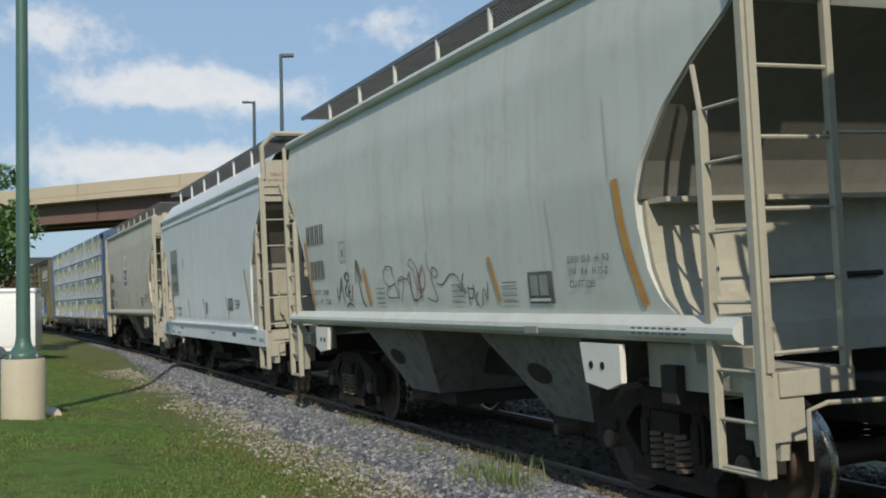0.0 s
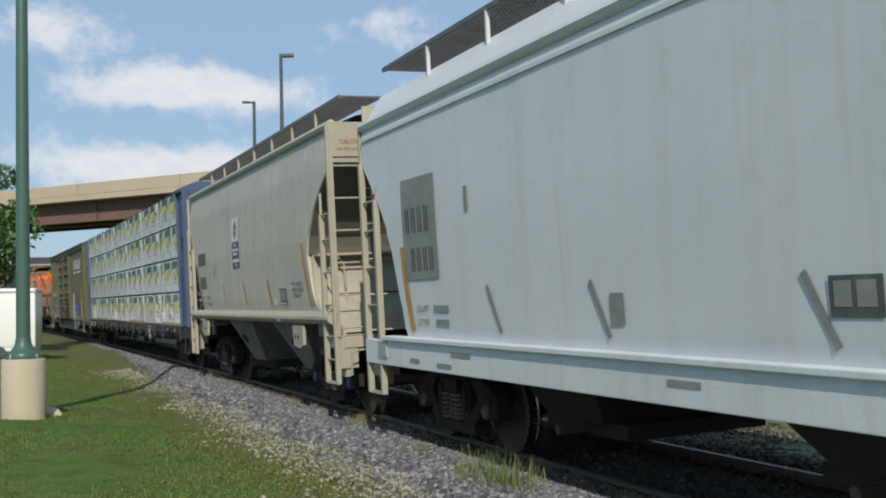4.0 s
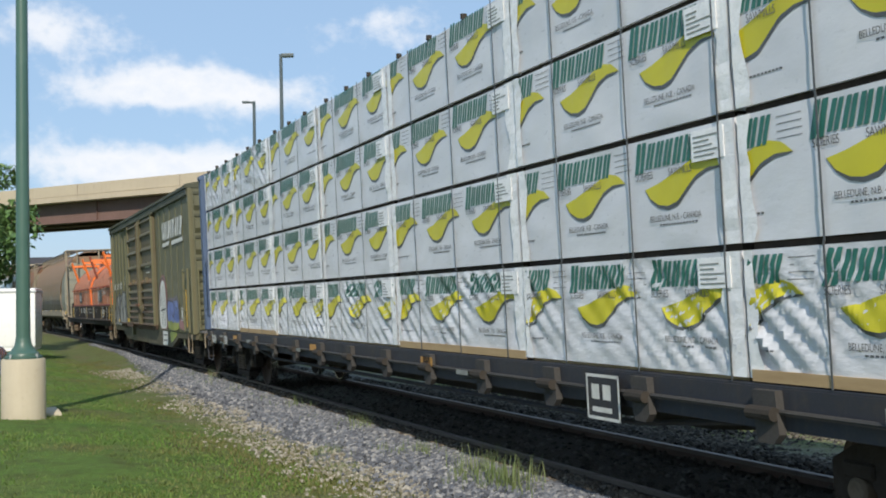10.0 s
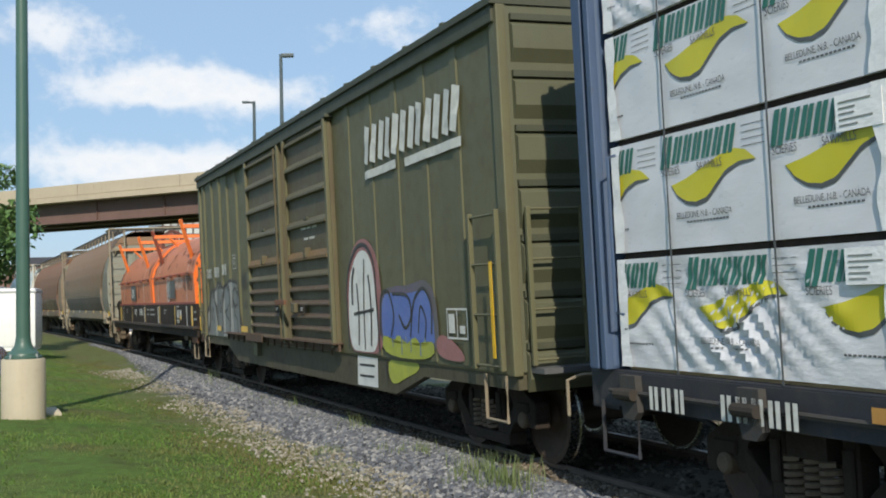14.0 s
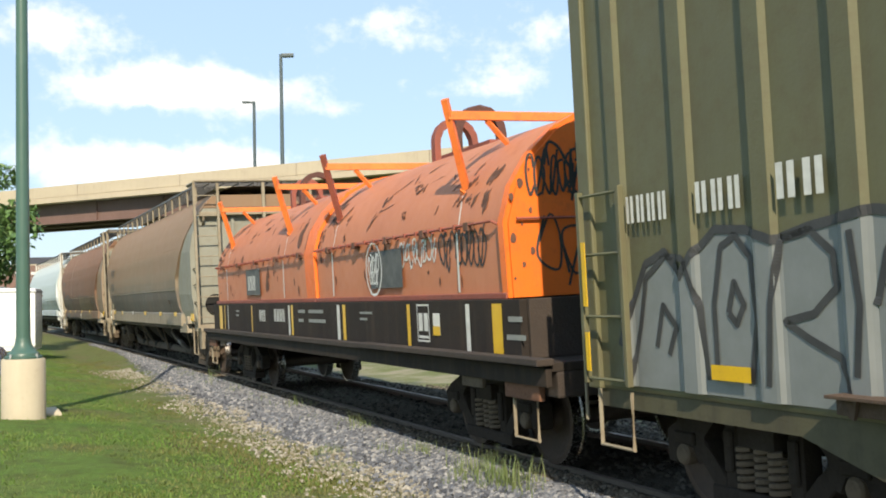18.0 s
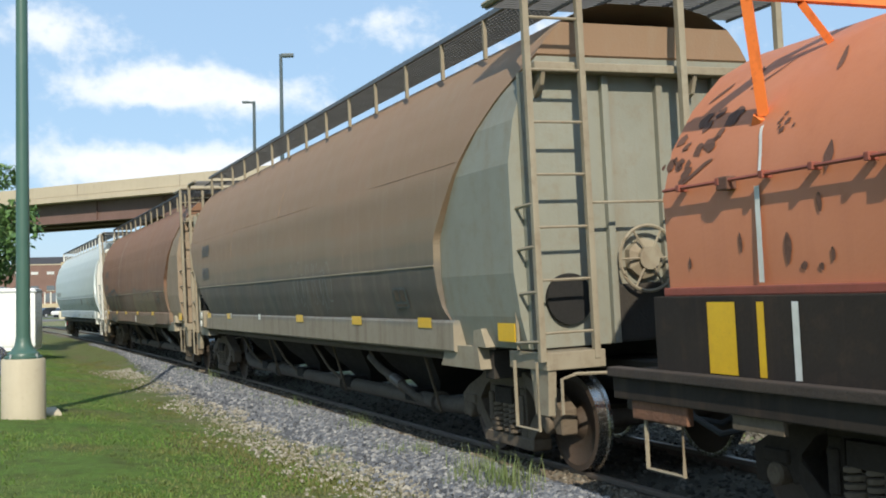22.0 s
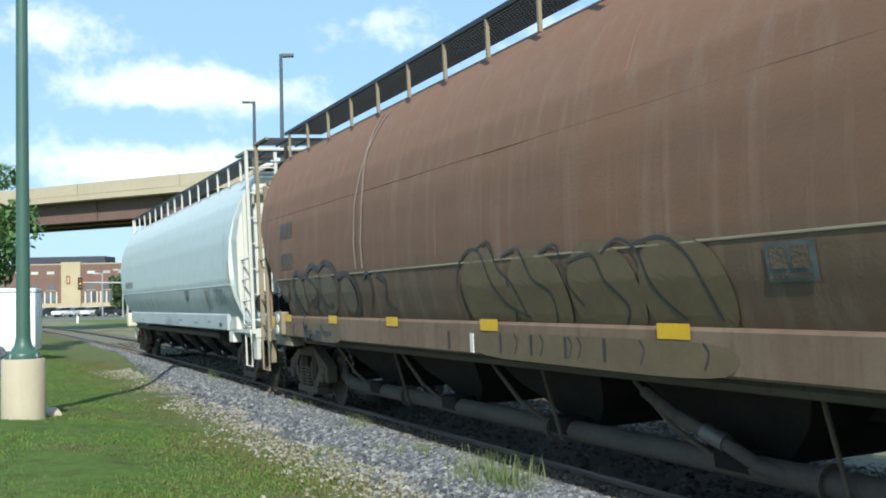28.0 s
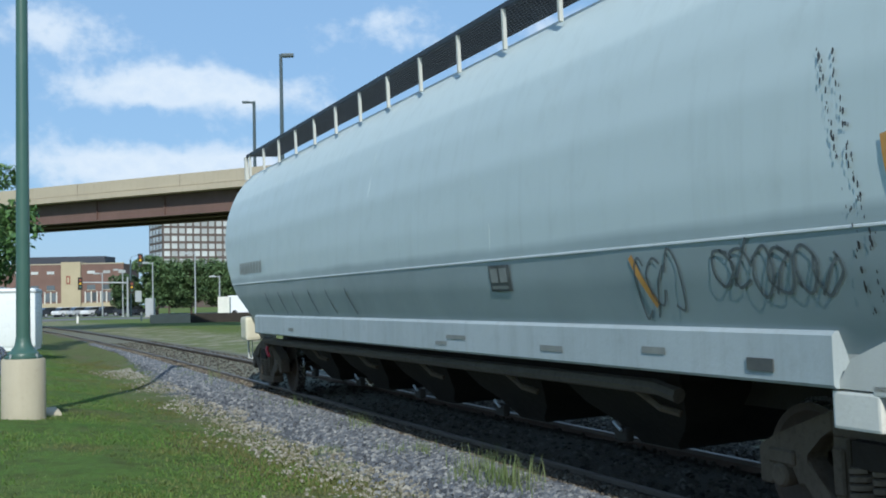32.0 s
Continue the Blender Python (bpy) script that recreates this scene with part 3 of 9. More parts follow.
def pebble_block(name, label, count, spots, mat, size, seed):
    """Many small broken stones in one mesh."""
    rnd = random.Random(seed)
    base = [(-1, -1, -.6), (1, -.8, -.6), (.8, 1, -.6), (-.9, .8, -.6), (-.5, -.6, .7), (.7, -.4, .6), (.4, .7, .8), (-.6, .5, .5)]
    quads = [(0, 3, 2, 1), (4, 5, 6, 7), (0, 1, 5, 4), (1, 2, 6, 5), (2, 3, 7, 6), (3, 0, 4, 7)]
    verts, faces = [], []
    for _ in range(count):
        x, y = spots(rnd)
        s = size * rnd.uniform(0.5, 1.3)
        turn = Euler((rnd.uniform(-.6, .6), rnd.uniform(-.6, .6), rnd.uniform(0, 6.3))).to_matrix()
        c = Vector((x, y, floor_z(x, y) + s * 0.25))
        k = len(verts)
        for b in base:
            v = turn @ Vector((b[0] * s * rnd.uniform(.7, 1.2), b[1] * s * rnd.uniform(.6, 1.1), b[2] * s * 0.8))
            verts.append(tuple(c + v))
        faces += [tuple(k + i for i in f) for f in quads]
    me = bpy.data.meshes.new(name)
    me.from_pydata(verts, [], faces)
    me.materials.append(mat)
    tagged(new(name, me), label, "gravel", kind="stuff")


def stone_material(name, tones):
    m = bpy.data.materials.new(name)
    m.use_nodes = True
    t = m.node_tree
    b = t.nodes["Principled BSDF"]
    b.inputs["Roughness"].default_value = 0.9
    b.inputs["Specular IOR Level"].default_value = 0.2
    g = t.nodes.new("ShaderNodeNewGeometry")
    ramp = t.nodes.new("ShaderNodeValToRGB")
    while len(ramp.color_ramp.elements) < len(tones):
        ramp.color_ramp.elements.new(0.5)
    for k, c in enumerate(tones):
        e = ramp.color_ramp.elements[k]
        e.position, e.color = k / (len(tones) - 1), (*c, 1)
    t.links.new(g.outputs["Random Per Island"], ramp.inputs[0])
    t.links.new(ramp.outputs[0], b.inputs["Base Color"])
    return m


BALLAST = stone_material("ballast_stones", [(0.052, 0.056, 0.065), (0.10, 0.108, 0.124), (0.155, 0.165, 0.185), (0.08, 0.086, 0.1), (0.30, 0.30, 0.295), (0.12, 0.129, 0.148)])
# bed and far-side stones, their tones lowered for the train's shade
SHADED_STONE = stone_material("shaded_stones", [(0.028, 0.025, 0.021), (0.063, 0.056, 0.045), (0.105, 0.094, 0.074), (0.155, 0.14, 0.116)])
PALE_STONE = stone_material("pale_spilt_stones", [(0.17, 0.155, 0.115), (0.25, 0.232, 0.185), (0.36, 0.34, 0.30), (0.14, 0.125, 0.085)])


def along(rnd, near=-5.5, far=-52):
    # more stones close by than far off
    k = rnd.random() ** 1.6
    return near + (far - near) * k


def shoulder(rnd):
    x = along(rnd)
    return x, 5.963 + bend_at(x) - 1.12 - abs(rnd.gauss(0.2, 0.36)) * (1.0 - 0.8 * min(max(0, -25 - x) * 0.06, 1))


def between(rnd):
    x = along(rnd)
    return x, 5.963 + bend_at(x) + rnd.uniform(-1.35, 1.6)


def spilt(rnd):
    x = along(rnd, -6, -34)
    k = noise.noise((x * 0.5, 3.1, 0)) * 0.5
    return x, 5.963 + bend_at(x) - 2.0 - abs(rnd.gauss(0, 0.42)) + k * 0.7


pebble_block("track_ballast", "grey crushed stone heaped along the near rail", 30000, shoulder, BALLAST, 0.033, 11)
pebble_block("track_bed_gravel", "dusty brown-grey gravel between the rails, train's shade in its colour", 9000, between, SHADED_STONE, 0.028, 12)
def beyond(rnd):
    x = along(rnd, -1, -22)
    return x, 5.963 + bend_at(x) + rnd.uniform(1.1, 4.0)


def railside(rnd):
    x = along(rnd, -6, -45)
    return x, 5.963 + bend_at(x) - rnd.uniform(0.82, 1.3)


FINES = stone_material("rusty_fines", [(0.07, 0.056, 0.042), (0.125, 0.098, 0.07), (0.19, 0.152, 0.11), (0.10, 0.083, 0.065), (0.30, 0.265, 0.21)])
pebble_block("rusty_fines", "brown brake-dusted stones beside the near rail", 7000, railside, FINES, 0.02, 15)
pebble_block("far_gravel", "brown-grey stone beyond the far rail, darkened for the train's shade", 12000, beyond, SHADED_STONE, 0.034, 14)
pebble_block("spilt_gravel", "pale stones scattered into the lawn edge", 5500, spilt, PALE_STONE, 0.024, 13)


def blades(name, label, count, spots, mat, height, seed, lean=0.5, width=0.006, category="grass"):
    rnd = random.Random(seed)
    verts, faces = [], []
    for _ in range(count):
        x, y = spots(rnd)
        z = floor_z(x, y) - 0.01
        h, a, l = height * rnd.uniform(.4, 1.25), rnd.uniform(0, 6.28), rnd.uniform(0, lean)
        w = width * rnd.uniform(.7, 1.4)
        dx, dy = math.cos(a), math.sin(a)
        k = len(verts)
        for s, ww, q in ((0, w, 0), (0.55, w * .8, 0.3), (1, 0.001, 1.0)):
            ox, oy = dx * l * h * q, dy * l * h * q
            verts += [(x + ox - dy * ww, y + oy + dx * ww, z + h * s), (x + ox + dy * ww, y + oy - dx * ww, z + h * s)]
        faces += [(k, k + 1, k + 3, k + 2), (k + 2, k + 3, k + 5, k + 4)]
    me = bpy.data.meshes.new(name)
    me.from_pydata(verts, [], faces)
    me.materials.append(mat)
    tagged(new(name, me), label, category, kind="stuff")


def lawn_spot(rnd):
    while True:
        x = -8.5 - 40 * rnd.random() ** 1.7
        y = bend_at(x) + (3.9 + rnd.gauss(0, 0.3)) * rnd.random() - max(0, (-x - 8) * 0.03)
        # thin towards the gravel and on worn ground
        if rnd.random() < 0.35 + 0.9 * (0.5 + noise.noise((x * 0.45, y * 0.9, 7))) - max(0, y - bend_at(x) - 2.6) * 0.4:
            return x, y


def blade_material():
    """Blades in single tones, greener or drier from patch to patch."""
    m = stone_material("lawn_blades", [(0.058, 0.135, 0.022), (0.09, 0.172, 0.033), (0.13, 0.20, 0.048), (0.072, 0.15, 0.026), (0.17, 0.19, 0.075)])
    t = m.node_tree
    make, mth, mix = nodes_of(t)
    coord = t.nodes.new("ShaderNodeTexCoord")
    n = make("ShaderNodeTexNoise", Scale=0.45, Detail=4.0, Roughness=0.6)
    t.links.new(coord.outputs["Object"], n.inputs["Vector"])
    b = t.nodes["Principled BSDF"]
    green = b.inputs["Base Color"].links[0].from_socket
    t.links.new(mix(mth("MULTIPLY", mth("SUBTRACT", n.outputs[0], 0.49), 4.5, clamp=True), green, (0.145, 0.125, 0.056)), b.inputs["Base Color"])
    return m


LAWN = blade_material()
blades("lawn_grass", "short mown green grass with yellowing tufts", 60000, lawn_spot, LAWN, 0.034, 21, 1.0, 0.006)


def fringe_spot(rnd):
    x = along(rnd, -8, -40)
    while True:
        d = 2.15 + abs(rnd.gauss(0, 0.75))
        if rnd.random() < 0.55 + 1.5 * noise.noise((x * 0.7, d * 1.3, 4.0)) + (d - 2.4) * 0.3:
            return x, 5.963 + bend_at(x) - d


OLIVE_GRASS = stone_material("olive_grass_blades", [(0.085, 0.105, 0.03), (0.125, 0.125, 0.045), (0.16, 0.14, 0.065), (0.07, 0.10, 0.025)])
blades("fringe_grass", "thin olive grass at the edge of the gravel", 20000, fringe_spot, OLIVE_GRASS, 0.042, 22, 0.9)


def weeds():
    rnd = random.Random(8)
    spots = [(-10.4, 4.5, 45, 0.26), (-9.8, 4.52, 60, 0.3), (-10.1, 4.4, 70, 0.14), (-9.5, 4.5, 60, 0.22), (-9.25, 4.55, 40, 0.28), (-12.2, 3.75, 120, 0.07), (-11.9, 4.6, 60, 0.14), (-14.5, 4.7, 40, 0.2), (-18.0, 4.72, 24, 0.2),
             (-25.5, 4.8, 22, 0.3), (-13.4, 3.9, 110, 0.09), (-12.4, 4.4, 60, 0.1), (-9.3, 4.5, 70, 0.12)]
    spots += [(x + rnd.uniform(-.3, .3), 5.963 + bend_at(x) - rnd.uniform(1.1, 1.5), rnd.randint(8, 26), rnd.uniform(.06, .15)) for x in np.arange(-13, -32, -1.1)]
    for cx, cy, n, h in spots:
        blades("weed_clump", "tall pale grass growing in the ballast", n, lambda r: (cx + r.gauss(0, .2), cy + r.gauss(0, .09)), WEED, h, rnd.randrange(999), 0.5, 0.005, "weeds")


weeds()
for ob in list(scene.objects):
    if ob.name.startswith("weed_clump"):
        tagged(ob, group="weeds in the ballast")


# ---- the overpass and what stands beyond it ----
def build_overpass():
    a, b = Vector((-78.1, 4.2, 0)), Vector((-57.05, 20.9, 0))
    way = (b - a).normalized()
    m = Matrix.Translation(a) @ way.to_track_quat("X", "Z").to_matrix().to_4x4()
    br = thing("road_overpass", "tan concrete road overpass on red-brown steel girders", "bridge", at=m)
    x0, x1 = -90, 170
    part("parapet", prism_x(bmesh.new(), [(0, 8.94), (0, 9.75), (0.28, 9.75), (0.34, 8.94)], x0, x1), BRIDGE_CONC, br)
    part("coping_line", a_box(x0, x1, -0.03, 0.03, 9.02, 9.08), BRIDGE_CONC, br)
    part("deck_edge", a_box(x0, x1, -0.12, 0.7, 8.63, 8.936), BRIDGE_CONC, br)
    part("parapet", prism_x(bmesh.new(), [(7.4, 8.94), (7.4, 9.75), (7.1, 9.75), (7.06, 8.94)], x0, x1), BRIDGE_CONC, br)
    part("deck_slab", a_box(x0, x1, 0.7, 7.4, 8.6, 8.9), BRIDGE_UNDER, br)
    for k in range(3):
        y = 0.86 + 2.65 * k
        bm = bmesh.new()
        box(bm, x0, x1, y - 0.02, y + 0.02, 7.34, 8.6)
        box(bm, x0, x1, y - 0.22, y + 0.22, 7.27, 7.34)
        g = part("girder", bm, BRIDGE_STEEL, br)
        if k == 0:
            stiff = mesh_of(a_box(-0.02, 0.02, -0.14, 0, 7.35, 8.58), BRIDGE_STEEL, name="stiffener")
            for x in np.arange(x0 + 3, x1, 6.0):
                part("stiffener", stiff, None, g, at=pose(x, y - 0.021, 0))
    column = mesh_of(lathe(bmesh.new(), [(-0.5, 0.55), (6.2, 0.55)], "z", 16), CONCRETE, True, "pier_column")
    for x in (-46, 74):
        pier = part("pier_cap", a_box(x - .7, x + .7, 0.5, 6.6, 6.2, 7.262, 0.05), CONCRETE, br)
        for y in (1.6, 5.5):
            part("pier_column", column, None, pier, at=pose(x, y, 0))
    for x in np.arange(x0 + 2, x1, 9.0):
        part("joint", a_box(x, x + 0.03, -0.006, 0.1, 8.95, 9.74), BRIDGE_UNDER, br)


build_overpass()


def street_lamp(name, base, height, head_way, label, mat=None, radius=0.11, arm=0.9, group="street lamps"):
    mat = mat or LAMP_DARK
    ob = thing(name, label, "street lamp", group, at=Matrix.Translation(base))
    part("pole", tube(bmesh.new(), [(0, 0, 0), (0, 0, height)], radius, 10, radius * 0.75), mat, ob, smooth=True)
    part("base_flange", a_box(-radius * 1.9, radius * 1.9, -radius * 1.9, radius * 1.9, 0, 0.12, 0.01), mat, ob)
    w = Vector(head_way).normalized()
    part("arm", tube(bmesh.new(), [(0, 0, height - 0.12), tuple(w * arm + Vector((0, 0, height - 0.06)))], radius * 0.5, 8), mat, ob)
    c = w * (arm + 0.1) + Vector((0, 0, height - 0.05))
    bm = a_box(-0.36, 0.36, -0.17, 0.17, -0.12, 0.1, 0.05)
    part("lamp_head", bm, mat, ob, at=Matrix.Translation(c) @ w.to_track_quat("X", "Z").to_matrix().to_4x4())
    return ob


RIGHT = Vector((0.3813, 0.924, 0))
street_lamp("street_lamp", (-63.97, 16.22, 8.9), 7.54, RIGHT, "dark slate lamp post with a single head on the overpass", radius=0.13, arm=0.3)
street_lamp("street_lamp", (-106.4, 24.2, 0.0), 21.4, -RIGHT, "tall dark lamp mast behind the overpass", radius=0.2, arm=0.7)
street_lamp("street_lamp", (-67.4, 44.9, 0.0), 20.2, -RIGHT, "tall dark lamp mast behind the overpass", radius=0.15, arm=0.5)
street_lamp("street_lamp", (-41.1, 34.27, 8.9), 7.6, RIGHT, "dark slate lamp post with a single head on the overpass", radius=0.16, arm=0.45)


def near_lamp():
    x, y = -18.0, 0.48
    z = floor_z(x, y)
    ob = thing("lamp_post", "dark green steel lamp post bolted on a round concrete footing", "lamp post", at=pose(x, y, z, 0, 0.3, 0))
    prof = [(-0.25, 0.328), (0.875, 0.322), (0.90, 0.305), (0.905, 0.0)]
    part("footing", lathe(bmesh.new(), prof, "z", 40), CONCRETE, ob, "pale round concrete footing", smooth=True)
    prof = [(0.905, 0.275), (0.935, 0.275), (0.945, 0.24), (0.985, 0.23), (1.02, 0.185), (1.10, 0.13), (1.16, 0.115), (1.22, 0.109)]
    part("base_cover", lathe(bmesh.new(), prof, "z", 32), LAMP_GREEN, ob, smooth=True)
    part("pole", lathe(bmesh.new(), [(1.15, 0.106), (9.4, 0.076)], "z", 24), LAMP_GREEN, ob, smooth=True)
    part("lamp_head", a_box(-0.1, 0.75, -0.16, 0.16, 9.35, 9.5, 0.04), LAMP_GREEN, ob)
    for k in range(4):
        a = math.pi / 4 + k * math.pi / 2
        bm = lathe(bmesh.new(), [(0.905, 0.018), (0.975, 0.018)], "z", 8)
        part("anchor_bolt", bm, GALV, ob, at=pose(0.262 * math.cos(a), 0.262 * math.sin(a), 0))
    slab = thing("concrete_slab", "small broken pale concrete lump beside the lamp footing", "slab", at=pose(x - 0.55, y + 0.36, floor_z(x, y) + 0.02, 0, 4, 20))
    bm = prism(bmesh.new(), [(-0.3, -0.1), (-0.22, 0.03), (-0.02, 0.07), (0.2, 0.02), (0.3, -0.1)], -0.12, 0.14)
    part("slab", bm, CONCRETE, slab)


near_lamp()


def trailer():
    ob = thing("cargo_trailer", "white enclosed cargo trailer with a rounded front corner", "trailer", at=pose(-40.55, 1.6, 0, 0, 0, -98))
    bm = a_box(0, 5.6, -1.1, 1.1, 0.32, 2.3, 0.1)
    part("body", bm, TRAILER_WHITE, ob, smooth=True)
    part("roof_trim", a_box(-0.02, 5.62, -1.12, 1.12, 2.14, 2.22, 0.01), GALV, ob)
    part("skirt", a_box(0.05, 5.5, -1.05, 1.05, 0.2, 0.33), TRAILER_WHITE, ob)
    part("marker_lamp", a_box(-0.025, 0.0, -0.95, -0.8, 2.02, 2.07), MAROON, ob)
    for x in (2.3, 3.2):
        for y in (-1.0, 1.0):
            w = part("wheel", lathe(bmesh.new(), [(-0.1, 0.3), (0.1, 0.3)], "y", 20), RUBBER, ob, at=pose(x, y, 0.3))
            part("rim", lathe(bmesh.new(), [(-0.11, 0.17), (0.11, 0.17)], "y", 16), GALV, w)


trailer()


def car_body(name, label, colour, at):
    paint = surface("car_paint_" + colour[0], colour[1], tuple(c * 0.9 for c in colour[1]), 1.0, 0.25, bump=0)
    ob = thing(name, label, "car", "parked cars", at=at)
    low = [(-2.2, 0.35), (-2.25, 0.7), (-2.1, 0.92), (-1.2, 0.98), (1.0, 0.95), (2.0, 0.82), (2.25, 0.62), (2.2, 0.33)]
    top = [(-1.9, 0.95), (-1.25, 1.42), (0.25, 1.46), (1.15, 0.94)]
    bm = prism(bmesh.new(), low, -0.85, 0.85)
    bmesh.ops.bevel(bm, geom=list(bm.edges), offset=0.05, segments=2, affect="EDGES")
    part("body", bm, paint, ob, smooth=True)
    bm = prism(bmesh.new(), top, -0.7, 0.7)
    bmesh.ops.bevel(bm, geom=list(bm.edges), offset=0.04, segments=2, affect="EDGES")
    part("cabin_glass", bm, CAR_GLASS, ob, smooth=True)
    part("roof", prism(bmesh.new(), [(-1.22, 1.40), (-1.15, 1.475), (0.2, 1.49), (0.3, 1.43)], -0.68, 0.68), paint, ob)
    for x in (-1.4, 1.4):
        for y in (-0.82, 0.82):
            w = part("wheel", lathe(bmesh.new(), [(-0.1, 0.32), (0.1, 0.32)], "y", 18), RUBBER, ob, at=pose(x, y, 0.32))
            part("rim", lathe(bmesh.new(), [(-0.11, 0.2), (0.11, 0.2)], "y", 14), GALV, w)
    for y in (-0.6, 0.6):
        part("headlight", a_box(2.16, 2.25, y - 0.16, y + 0.16, 0.62, 0.74, 0.02), GALV, ob)
    return ob


COLOURS = {"silver": ("silver", (0.5, 0.52, 0.54)), "white": ("white", (0.75, 0.76, 0.76)), "dark": ("dark", (0.03, 0.035, 0.045)), "red": ("red", (0.3, 0.03, 0.03)), "blue": ("blue", (0.05, 0.07, 0.13))}
LEFT_ROW = ((-1.0, "silver", 118), (2.4, "dark", 114), (5.2, "white", 124), (8.0, "silver", 120), (10.6, "white", 128), (13.4, "dark", 118), (16.6, "dark", 60), (19.8, "dark", 126))
for d, colour, turn in LEFT_ROW:
    p = Vector((-176.5, 7.0, 0)) + d * 0.8 * Vector((0.38, 0.92, 0))
    car_body("parked_car", colour + " car parked before the brick building", COLOURS[colour], pose(p.x, p.y, 0.0, 0, 0, turn))
car_body("parked_car", "dark blue car parked beside the lawn", COLOURS["blue"], pose(-22.35, -1.95, 0.03, 0, 0, -95))


def facade_windows(parent, origin, along_way, rows, cols, dx, dz, w, h, mat, frame_mat=None):
    """Windows let into a facade, one part each."""
    pane = mesh_of(a_box(-w / 2, w / 2, -0.06, 0.06, 0, h), mat, name="window")
    for r in range(rows):
        for c in range(cols):
            part("window", pane, None, parent, at=pose(origin[0] + c * dx, origin[1], origin[2] + r * dz))


def buildings():
    way = Vector((0.36, 0.933, 0)).to_track_quat("X", "Z").to_matrix().to_4x4()
    b = thing("brick_building", "three-storey red brick building with a sandstone stair tower", "building", at=Matrix.Translation((-229.5, 7.0, 0)) @ way)
    part("wall", a_box(-22, 18.6, 0, 12, -0.3, 9.75), BRICK_FAR, b)
    part("plinth", a_box(-22.02, 18.62, -0.15, 0.02, -0.3, 2.2), STUCCO, b)
    part("stair_tower", a_box(6.65, 10.4, -0.6, 3, -0.3, 10.2), STUCCO, b)
    part("parapet", a_box(-22.1, 18.7, -0.1, 0.3, 9.75, 9.95), CONCRETE, b)
    part("roof_house", a_box(-4, 14.3, 2.5, 10, 9.76, 11.4), ROOF_SLATE, b)
    part("tower_sign", a_box(7.65, 8.45, -0.68, -0.6, 5.9, 7.5), MAROON, b)
    part("tower_sign", a_box(7.85, 8.25, -0.7, -0.681, 6.2, 7.2), STUCCO, b)
    high = mesh_of(a_box(-0.7, 0.7, -0.06, 0.06, 0, 0.55), GLASS_PALE, name="window")
    mid = mesh_of(a_box(-0.8, 0.8, -0.06, 0.06, 0, 0.95), GLASS_FAR, name="window")
    tall = mesh_of(a_box(-0.42, 0.42, -0.06, 0.06, 0, 1.7), GLASS_FAR, name="window")
    post = mesh_of(a_box(-0.1, 0.1, -0.12, 0, 2.2, 4.4), WHITE_PLASTIC, name="mullion")
    for x in [4.45 - 3.1 * k for k in range(8)] + [12.3 + 3.0 * k for k in range(3)]:
        part("window", high, None, b, at=pose(x, -0.02, 7.9))
        part("window", mid, None, b, at=pose(x, -0.02, 4.75))
        part("lintel", a_box(x - 0.85, x + 0.85, -0.1, 0, 4.62, 4.74), CONCRETE, b)
        for dx in (-0.6, 0.6):
            part("window", tall, None, b, at=pose(x + dx, -0.02, 2.5))
        for dx in (-1.15, 0, 1.15):
            part("mullion", post, None, b, at=pose(x + dx, 0, 0))
    turn = Vector((-0.1, 0.995, 0)).to_track_quat("X", "Z").to_matrix().to_4x4()
    o = thing("office_tower", "tall brown office block with a grid of pale windows", "building", at=Matrix.Translation((-429.0, 61.5, 0)) @ turn)
    part("wall", a_box(0, 70, 0, 22, -1, 46), OFFICE, o)
    facade_windows(o, (1.6, -0.05, 14.0), None, 8, 21, 2.92, 2.93, 2.15, 1.95, GLASS_PALE)
    side = mesh_of(a_box(-0.06, 0.06, -1.7, 1.7, 0, 1.95), GLASS_PALE, name="window")
    for r in range(8):
        for c in range(4):
            part("window", side, None, o, at=pose(-0.04, 3.2 + c * 5.2, 14.0 + r * 2.93))


buildings()


def leaf_cloud(bm_verts, bm_faces, rnd, centre, radius, count, size, squash=0.8):
    for _ in range(count):
        d = Vector((rnd.gauss(0, 1), rnd.gauss(0, 1), rnd.gauss(0, 1)))
        d = d.normalized() * radius * rnd.uniform(0.35, 1.0) ** 0.6
        c = centre + Vector((d.x, d.y, d.z * squash))
        q = Euler((rnd.uniform(-1, 1), rnd.uniform(-1, 1), rnd.uniform(0, 6.3))).to_matrix()
        s = size * rnd.uniform(0.6, 1.3)
        k = len(bm_verts)
        for v in ((-s, 0, 0), (0, -s * 0.42, 0.12 * s), (s, 0, 0), (0, s * 0.42, 0.12 * s)):
            bm_verts.append(tuple(c + q @ Vector(v)))
        bm_faces.append((k, k + 1, k + 2, k + 3))


